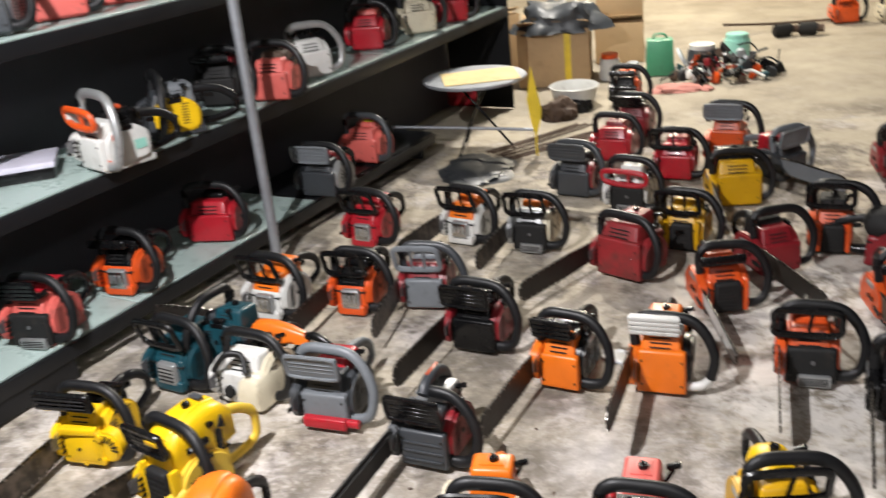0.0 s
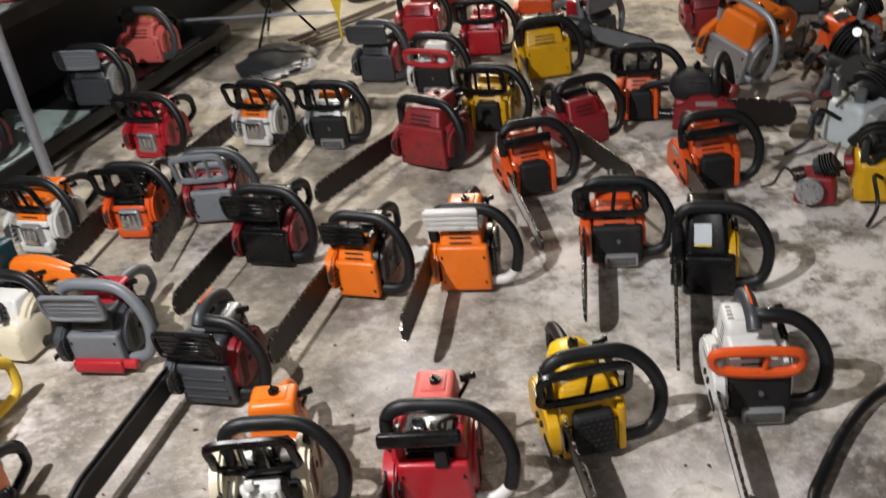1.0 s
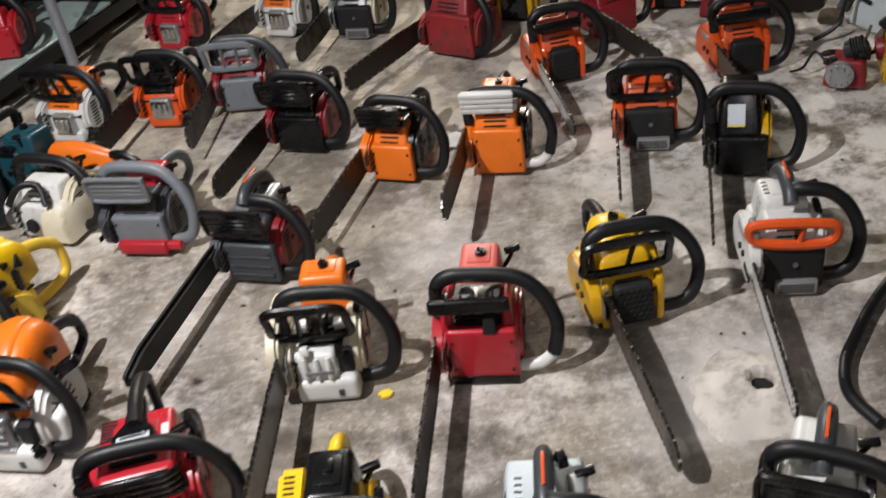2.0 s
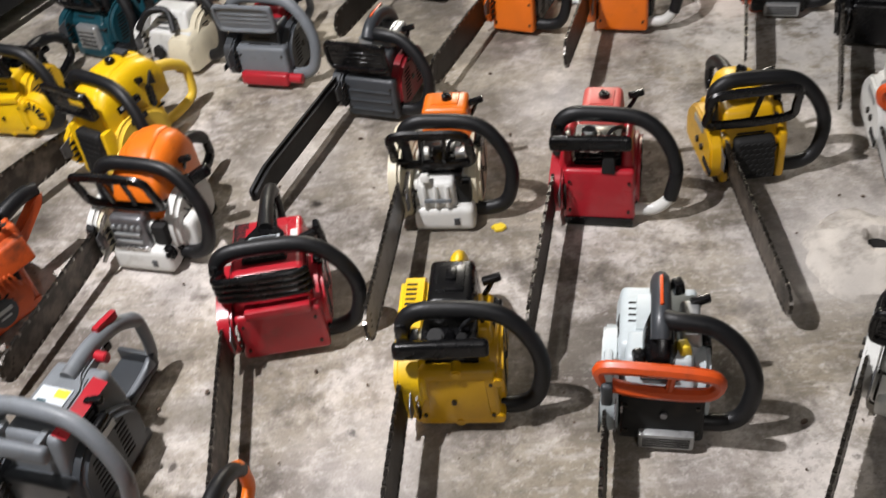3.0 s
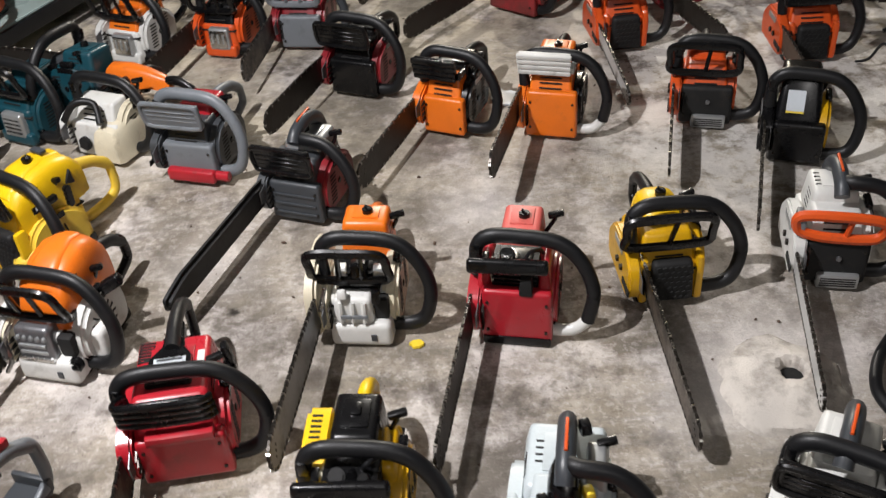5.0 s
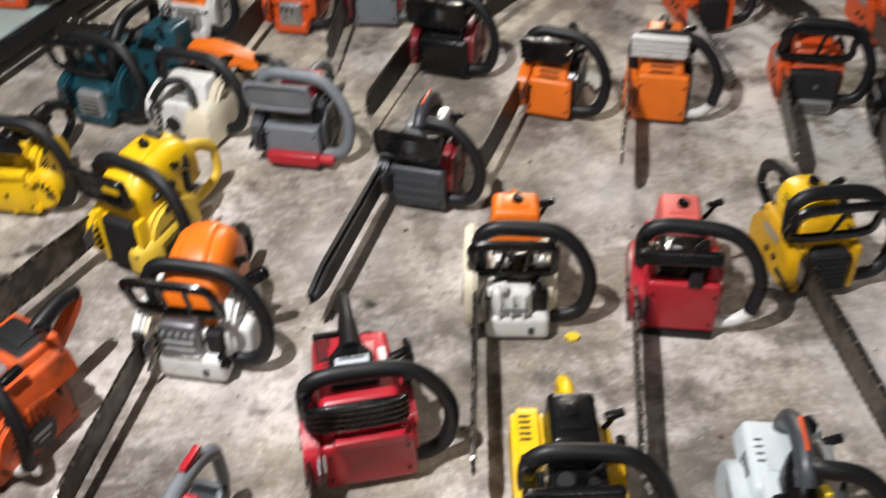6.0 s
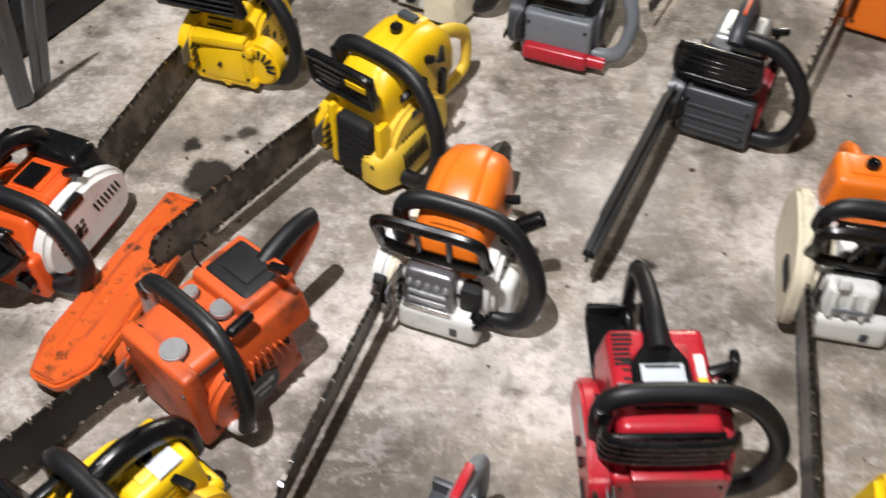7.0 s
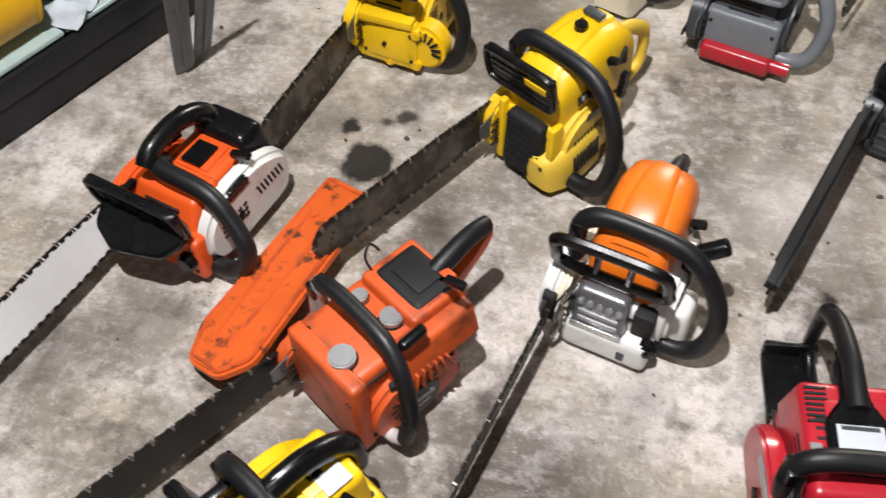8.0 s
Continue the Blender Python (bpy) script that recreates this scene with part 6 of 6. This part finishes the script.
blob("yellow_scrap", 0.094, 1.932, 0.017, 0.012, "sticker", "small torn scrap of yellow plastic on the floor", 6.1, z=0.002, rough=0.25, thick=0.004, cat="scrap")
blob("paper_scrap", 0.377, 3.009, 0.045, 0.05, "paper", "torn white paper scrap on the floor", 8.1, z=0.002, rough=0.4, thick=0.003, cat="paper")


def drain():
    t = thing("floor_drain", pose(0.865, 1.745, 0), "raised mound of pale mortar round an open floor hole", "drain")
    bm = NB()
    rings = [(0.024, 0.004), (0.027, 0.026), (0.036, 0.034), (0.052, 0.033), (0.070, 0.028), (0.090, 0.018), (0.110, 0.015), (0.126, 0.010), (0.136, -0.004)]
    n = 44
    prev = None
    cx, cy = 0.012, 0.012
    for r, z in rings:
        ring = []
        for i in range(n):
            a = 2 * math.pi * i / n
            f = (r - 0.024) / 0.118
            k = 1 + 0.26 * f * noise.noise(Vector((math.cos(a) * 1.9, math.sin(a) * 1.9, 3.3))) + 0.10 * noise.noise(Vector((math.cos(a) * 5, math.sin(a) * 5, r * 30)))
            ring.append(bm.verts.new((cx * (1 - f) + r * k * math.cos(a) - 0.02 * f, cy * (1 - f) + r * k * math.sin(a) * 1.05 - 0.01 * f, z + 0.006 * noise.noise(Vector((math.cos(a) * 4, math.sin(a) * 4, r * 50))))))
        if prev:
            for i in range(n):
                bm.faces.new((prev[i], prev[(i + 1) % n], ring[(i + 1) % n], ring[i]))
        prev = ring
    part("mortar_mound", bm, "mortar", t)
    # floor is not cut here: a black disc stands in for the hole's shade
    bm = NB()
    disc(bm, 0.025, 0.003, (cx, cy, 0.0045), (0, 0, 0), 24, bev=0)
    part("hole_bottom", bm, "matte", t, "black disc painted for the shade in the hole")


drain()


def orange_plate():
    """A long worn orange bar case lying tilted on the floor."""
    a, b = Vector((-1.225, 2.085, 0)), Vector((-1.325, 1.735, 0))
    yaw = math.degrees(math.atan2(b.y - a.y, b.x - a.x))
    t = thing("bar_case", pose(a.x, a.y, 0.044, 0, 0, yaw) @ pose(0, 0, 0, 14, 0, 0) @ Matrix.Diagonal((1.08, 1.16, 1, 1)), "worn orange plastic bar case with rubbed raised lettering bars", "bar case")
    out = rounded([(-0.058, -0.052), (0.29, -0.066), (0.36, -0.040), (0.372, 0.024), (0.33, 0.062), (-0.030, 0.056)], 0.014)
    bm = NB()
    prism(bm, out, 0.020, pose(0, 0, 0, -90, 0, 0) @ Matrix.Translation((0, -0.010, 0)), 0.005, 2)
    part("shell", bm, "scuffed", t)
    bm = NB()
    rim = [(-0.046, -0.044), (0.285, -0.057), (0.350, -0.034), (0.361, 0.021), (0.325, 0.053), (-0.022, 0.048)]
    for (ax, ay), (bx, by) in zip(rim, rim[1:] + rim[:1]):
        tube(bm, [(ax, ay, 0.0100), ((ax + bx) / 2, (ay + by) / 2, 0.0102), (bx, by, 0.0100)], 0.0030, seg=6, step=2)
    part("raised_rim", bm, "oldorange", t)
    for q in (-0.028, 0.014):
        bm = NB()
        tube(bm, [(0.03, q, 0.0105), (0.18, q, 0.0108), (0.32, q * 0.7, 0.0105)], 0.0035, seg=6)
        part("raised_rib", bm, "oldorange", t)
    for k in range(5):
        bm = NB()
        box(bm, (0.012, 0.013, 0.002), (0.14 + 0.021 * k, -0.007, 0.0106), 0.0006, 1, rot=(0, 0, 10))
        part("lettering_bar", bm, "scuffed", t)
    bm = NB()
    disc(bm, 0.010, 0.004, (0.035, -0.02, 0.0105), (0, 0, 0), 14)
    part("hang_boss", bm, "oldorange", t)


orange_plate()


def hose():
    t = thing("black_hose", pose(0, 0, 0), "thick black rubber hose lying on the floor", "hose")
    bm = NB()
    tube(bm, [(1.62, 2.10, 0.014), (1.46, 2.085, 0.014), (1.363, 2.052, 0.014), (1.294, 2.015, 0.014), (1.201, 1.934, 0.014), (1.122, 1.848, 0.014), (1.064, 1.777, 0.014), (1.03, 1.69, 0.014), (1.05, 1.60, 0.014)], 0.013, seg=12)
    part("hose_run", bm, "rubber", t)


hose()


def round_table():
    t = thing("round_table", pose(-0.12, 5.48, 0), "small round grey table on thin crossed rod legs", "table")
    bm = NB()
    disc(bm, 0.29, 0.016, (0, 0, 0.42), (0, 0, 0), 40, bev=0.005)
    part("tabletop", bm, "post", t)
    for k in range(3):
        a = radians(40 + 120 * k)
        bm = NB()
        tube(bm, [(0.14 * math.cos(a), 0.14 * math.sin(a), 0.41), (0.0, 0.0, 0.26), (-0.2 * math.cos(a + 0.25), -0.2 * math.sin(a + 0.25), 0.0)], 0.007, seg=8, step=3)
        part("leg", bm, "black", t)
    s = thing("card_sheet", pose(-0.09, 5.46, 0.4285, 0, 0, 8), "yellowed cardboard sheet on the round table", "cardboard")
    bm = NB()
    box(bm, (0.42, 0.32, 0.004), (0, 0, 0.002), 0.001, 1)
    part("sheet", bm, painted("yellowed_card", (0.62, 0.48, 0.22), 0.7, dirt=0.3, grime=(0.3, 0.2, 0.1)), s)


round_table()


def pennant():
    t = thing("rod_sign", pose(0.16, 5.31, 0), "long grey rod with a bright yellow pointed sign plate", "sign")
    bm = NB()
    tube(bm, [(-0.92, 0.28, 0.155), (-0.4, 0.13, 0.15), (0.05, -0.01, 0.145)], 0.009, seg=8)
    part("rod", bm, "post", t)
    bm = NB()
    prism(bm, rounded([(0.0, 0.0), (0.030, 0.10), (0.038, 0.16), (-0.008, 0.40), (-0.040, 0.22), (-0.024, 0.10)], 0.006), 0.006, pose(0.04, -0.02, 0.10, 0, 0, 0), 0.001)
    tube(bm, [(0.04, -0.017, 0.0), (0.04, -0.017, 0.12)], 0.006, seg=6)
    part("sign_plate", bm, "sticker", t, "bright yellow plate")


pennant()


def rods():
    for k in range(6):
        a, b = Vector((-0.08 + 0.03 * k, 5.398 - 0.035 * k, 0.008 + 0.004 * (k % 2))), Vector((0.461 + 0.05 * k, 5.838 - 0.05 * k, 0.008 + 0.012 * (k % 3)))
        t = thing("iron_rod", pose(0, 0, 0), "thin rusty iron rod lying on the floor", "rod", "rods lying on the floor")
        bm = NB()
        tube(bm, [a, (a + b) / 2 + Vector((0.01, 0.004 * k, 0)), b], 0.007, seg=7)
        part("rod", bm, "rust", t)


rods()


def carton(x, y, yaw, size, label, z=0.0, strap=False):
    t = thing("cardboard_box", pose(x, y, z, 0, 0, yaw), label, "box", "cardboard boxes at the back")
    sx, sy, sz = size
    bm = NB()
    box(bm, (sx, sy, sz), (0, 0, sz / 2), 0.006)
    part("carton_body", bm, "card", t)
    for s in (-1, 1):
        bm = NB()
        box(bm, (sx * 0.98, sy * 0.47, 0.005), (0, s * sy * 0.33, sz + 0.03), 0.001, 1, rot=(s * 22, 0, 0))
        part("flap", bm, "card", t)
    if strap:
        bm = NB()
        box(bm, (0.045, sy * 1.01, sz * 1.01), (sx * 0.2, 0, sz * 0.5), 0.002)
        part("strap", bm, "sticker", t, "yellow packing strap")


carton(0.40, 7.02, -8, (0.50, 0.34, 0.40), "brown cardboard box with a yellow strap", strap=True)
carton(0.92, 7.62, -8, (0.36, 0.32, 0.30), "brown cardboard box stacked at the back")
carton(0.92, 7.62, -4, (0.34, 0.30, 0.28), "brown cardboard box on top of another", z=0.335)
carton(0.02, 7.35, 30, (0.22, 0.20, 0.46), "narrow brown cardboard box")


def heaped_cover(x, y, z, r, h, material, label, seed, name, cat):
    bm = NB()
    bmesh.ops.create_icosphere(bm, subdivisions=4, radius=1.0)
    for v in bm.verts:
        k = 1 + 0.35 * noise.noise(v.co * 1.6 + Vector((seed, 0, 0))) + 0.16 * noise.noise(v.co * 5 + Vector((0, seed, 0)))
        v.co = Vector((v.co.x * r[0] * k, v.co.y * r[1] * k, max(v.co.z, -0.05) * h * k))
    ob = finish(bm, name, material)
    ob.location = (x, y, z)
    return tagged(ob, label, cat)


heaped_cover(0.44, 7.00, 0.385, (0.31, 0.22), 0.20, "slate", "dark plastic sheeting heaped on a box", 2.0, "plastic_sheeting", "sheeting")
heaped_cover(1.163, 6.50, 0.0, (0.17, 0.08), 0.04, "cloth", "crumpled pink rag on the floor", 5.0, "rag", "rag")
heaped_cover(1.35, 6.47, 0.0, (0.05, 0.05), 0.02, "cloth", "small crumpled pink rag on the floor", 6.0, "rag", "rag")


def basin():
    t = thing("basin", pose(0.478, 6.30, 0), "white round plastic basin on the floor", "basin")
    bm = NB()
    prof = [(0.10, 0.0), (0.125, 0.01), (0.15, 0.12), (0.162, 0.135), (0.155, 0.14), (0.142, 0.12), (0.115, 0.015), (0.0, 0.012)]
    n = 32
    prev = None
    for r, z in prof:
        ring = [bm.verts.new((max(r, 0.001) * math.cos(2 * math.pi * i / n), max(r, 0.001) * math.sin(2 * math.pi * i / n), z)) for i in range(n)]
        if prev:
            for i in range(n):
                bm.faces.new((prev[i], prev[(i + 1) % n], ring[(i + 1) % n], ring[i]))
        prev = ring
    part("bowl", bm, "white", t)
    heaped_cover(0.36, 6.05, 0.0, (0.13, 0.10), 0.12, "rust", "dark greasy machine casting on the floor", 3.0, "machine_casting", "machine part")


basin()


def jar(x, y, label, body, lid, r, h):
    t = thing("jar", pose(x, y, 0), label, "jar")
    bm = NB()
    disc(bm, r, h, (0, 0, h / 2), (0, 0, 0), 20, r2=r * 0.92, bev=0.008)
    part("jar_body", bm, body, t)
    bm = NB()
    disc(bm, r * 0.8, 0.035, (0, 0, h + 0.016), (0, 0, 0), 20, bev=0.004)
    part("lid", bm, lid, t)


jar(0.775, 6.97, "white plastic jar with a red lid", "white", "burnt", 0.075, 0.15)
jar(0.93, 6.90, "small white plastic jar", "white", "paper", 0.05, 0.09)
jar(1.72, 7.25, "pale teal plastic tub among scrap", "mint", "mint", 0.10, 0.16)
jar(1.42, 6.98, "grey bucket among scrap", "slate", "white", 0.11, 0.16)


def green_case():
    t = thing("green_case", pose(1.13, 7.0, 0, 0, 0, -8), "green plastic case with a pale round lid leaning on it", "case")
    bm = NB()
    box(bm, (0.20, 0.15, 0.25), (0, 0, 0.125), 0.012, 2, (0.9, 0.8))
    part("case_body", bm, "green", t)
    bm = NB()
    disc(bm, 0.09, 0.02, (0.16, -0.02, 0.10), (0, 62, 0), 24, bev=0.004)
    part("round_lid", bm, "palegreen", t, "pale round lid")
    bm = NB()
    tube(bm, [(-0.05, 0, 0.245), (-0.03, 0, 0.28), (0.03, 0, 0.28), (0.05, 0, 0.245)], 0.008, seg=8)
    part("carry_handle", bm, "green", t)


green_case()


def scrap_heap(x, y, rx, ry, high, n, seed, bins=("matte", "black", "rust", "lightgrey", "darkred", "teal", "white", "slate", "palegreen", "burnt")):
    """A low mound of broken saw parts: housings, rods, rings and plates, thrown together."""
    rnd = random.Random(seed)
    t = thing("scrap_heap", pose(x, y, 0), "heap of greasy broken saw parts, housings and rods", "scrap heap")
    for kind in bins:
        bm = NB()
        for k in range(n if kind in ("matte", "black", "rust") else n // 2):
            a, f = rnd.uniform(0, 2 * math.pi), math.sqrt(rnd.random())
            px, py = rx * f * math.cos(a), ry * f * math.sin(a)
            top = high * (1 - f * f) + 0.03
            pz = rnd.uniform(0.02, top)
            r = (rnd.uniform(0, 180), rnd.uniform(0, 180), rnd.uniform(0, 180))
            q = rnd.random()
            if q < 0.45:
                box(bm, (rnd.uniform(0.04, 0.11), rnd.uniform(0.03, 0.08), rnd.uniform(0.012, 0.05)), (px, py, pz), 0.006, 1, (rnd.uniform(0.6, 1), 0.8), rot=r)
            elif q < 0.7:
                disc(bm, rnd.uniform(0.018, 0.05), rnd.uniform(0.01, 0.04), (px, py, pz), r, 14, bev=0.003)
            else:
                d = Vector((rnd.uniform(-1, 1), rnd.uniform(-1, 1), rnd.uniform(-0.2, 0.5))).normalized() * rnd.uniform(0.06, 0.14)
                p0 = Vector((px, py, pz))
                tube(bm, [p0 - d + Vector((0, 0, 0.01)), p0 + Vector((0.015, 0, 0.035)), p0 + d], rnd.uniform(0.005, 0.011), seg=6, step=3)
        for v in bm.verts:
            v.co.z = max(v.co.z, 0.001)
        stuff("broken_part", bm, kind, t)


scrap_heap(1.54, 6.76, 0.36, 0.20, 0.19, 13, 5)
# low mound drawn for the dark floor patch by the table
heaped_cover(-0.129, 5.099, 0.0, (0.20, 0.26), 0.035, "slate", "low dark patch on the floor beside the round table", 9.0, "plastic_sheet", "sheeting")
# low black mound for an unidentified dark heap
heaped_cover(0.445, 6.196, 0.0, (0.12, 0.09), 0.09, "matte", "low dark heap beside the basin", 4.0, "machine_casting", "machine part")
chainsaw(2.82, 8.25, -95, "red chainsaw standing far back", w=0.18, body="burnt", top="matte", guard_style="slab", bar=0)
chainsaw(3.15, 8.10, -95, "cream chainsaw standing far back", w=0.18, body="cream", top="rust", guard_style="slab", bar=0)


def far_rod():
    t = thing("iron_rod", pose(0, 0, 0), "long dark iron rod lying on the far floor", "rod", "rods lying on the floor")
    bm = NB()
    tube(bm, [(1.80, 8.10, 0.10), (2.2, 8.24, 0.05), (2.78, 8.40, 0.012)], 0.011, seg=8)
    part("rod", bm, "rust", t)
    for x, y, yaw in ((2.228, 7.94, 10), (2.42, 7.93, -15)):
        s = thing("motor_casting", pose(x, y, 0, 0, 0, yaw), "dark greasy round motor casting on the floor", "machine part", "castings on the far floor")
        bm = NB()
        disc(bm, 0.05, 0.14, (0, 0, 0.05), (0, 90, 0), 18, bev=0.01)
        c = part("casting", bm, "matte", s)
        bm = NB()
        disc(bm, 0.03, 0.06, (0.09, 0, 0.05), (0, 90, 0), 14)
        part("shaft_end", bm, "rust", c)


far_rod()


# ---------- dismantled engines beside the rows ----------
def scrap_engine(x, y, yaw, case, label, z=0.0, k=1.0):
    t = thing("dismantled_engine", pose(x, y, z, 0, 0, yaw) @ Matrix.Diagonal((k, k, k, 1)), label, "engine", "dismantled engines")
    bm = NB()
    box(bm, (0.17, 0.14, 0.12), (0, 0, 0.07), 0.02, 3, (0.8, 0.85))
    part("crankcase", bm, case, t)
    bm = NB()
    for i in range(5):
        disc(bm, 0.055 - 0.003 * (i % 2), 0.004, (0.02 + 0.010 * i, 0.0, 0.15 + 0.004 * i), (0, 62, 0), 14, bev=0)
    disc(bm, 0.034, 0.09, (0.03, 0, 0.155), (0, 62, 0), 16)
    stuff("cooling_cylinder", bm, "matte", t)
    bm = NB()
    for i in range(7):
        box(bm, (0.05 + 0.02 * random.random(), 0.03, 0.02), (random.uniform(-0.08, 0.08), random.uniform(-0.07, 0.07), random.uniform(0.09, 0.16)), 0.004, 1,
            rot=(random.uniform(0, 90), random.uniform(0, 90), random.uniform(0, 180)))
    stuff("loose_bracket", bm, "alloy" if k > 1.1 else "matte", t)
    if case == "palegreen":
        bm = NB()
        tube(bm, [(0.06, 0.05, 0.10), (0.10, 0.09, 0.16), (0.09, 0.10, 0.25), (0.04, 0.08, 0.28)], 0.012, seg=10)
        part("bent_pipe", bm, "chrome", t, "bent bare metal pipe")
    bm = NB()
    disc(bm, 0.055, 0.03, (-0.02, -0.085, 0.08), (90, 0, 0), 22)
    wheel = part("flywheel", bm, "lightgrey", t)
    bm = NB()
    for i in range(10):
        a = 2 * math.pi * i / 10
        box(bm, (0.012, 0.018, 0.005), (-0.02 + 0.04 * math.cos(a), -0.106, 0.08 + 0.04 * math.sin(a)), 0.001, 1, rot=(0, -math.degrees(a), 0))
    stuff("fan_blade", bm, "lightgrey", wheel)
    bm = NB()
    tube(bm, [(-0.08, 0.0, 0.09), (-0.13, 0.03, 0.12), (-0.17, 0.02, 0.05), (-0.22, 0.05, 0.012)], 0.006, seg=7)
    part("loose_cable", bm, "rubber", t)
    return t


GREASY = ("matte", "rust", "rust_brown", "slate", "alloy", "darkred")
scrap_engine(1.93, 3.28, 20, "palegreen", "pale greasy dismantled engine with bare fins and a bent pipe", 0.0, 1.25)
scrap_engine(1.80, 2.93, 70, "gold", "dismantled engine with a yellow case", 0.0, 1.05)
scrap_engine(1.62, 2.95, -30, "darkred", "small dark red dismantled engine case", 0.0, 0.75)
scrap_engine(2.10, 3.62, 120, "matte", "black greasy dismantled engine", 0.0, 1.35)
scrap_engine(2.02, 3.42, 200, "cream", "dismantled engine with a dirty cream housing", 0.0, 1.2)
scrap_engine(2.28, 4.05, 10, "burnt", "dismantled engine with a red-orange case", 0.0, 1.3)
scrap_engine(2.10, 2.70, 10, "slate", "dark greasy dismantled engine case", 0.0, 1.2)
scrap_heap(2.02, 3.36, 0.26, 0.30, 0.20, 12, 8, GREASY)
scrap_heap(1.86, 2.98, 0.20, 0.16, 0.10, 7, 9, GREASY)
scrap_heap(2.22, 3.95, 0.30, 0.26, 0.16, 9, 10, GREASY)


def floor_debris():
    """Chips of bark, grit and metal swept between the saws."""
    rng = random.Random(11)
    bm = NB()
    for k in range(700):
        x, y = rng.uniform(-1.7, 1.9), rng.uniform(0.8, 5.6)
        r = rng.choice((0.0012, 0.0016, 0.002, 0.003, 0.0045))
        vs = bmesh.ops.create_icosphere(bm, subdivisions=1, radius=r)["verts"]
        sx, sy, a = rng.uniform(0.6, 1.9), rng.uniform(0.6, 1.3), rng.uniform(0, 6.28)
        for v in vs:
            q = Vector((v.co.x * sx, v.co.y * sy, v.co.z * 0.5))
            v.co = Vector((x + q.x * math.cos(a) - q.y * math.sin(a), y + q.x * math.sin(a) + q.y * math.cos(a), q.z))
    ob = finish(bm, "floor_debris", "rust", None, "", False)
    return tagged(ob, "dark chips and grit scattered over the concrete", "debris", "", "stuff")


floor_debris()
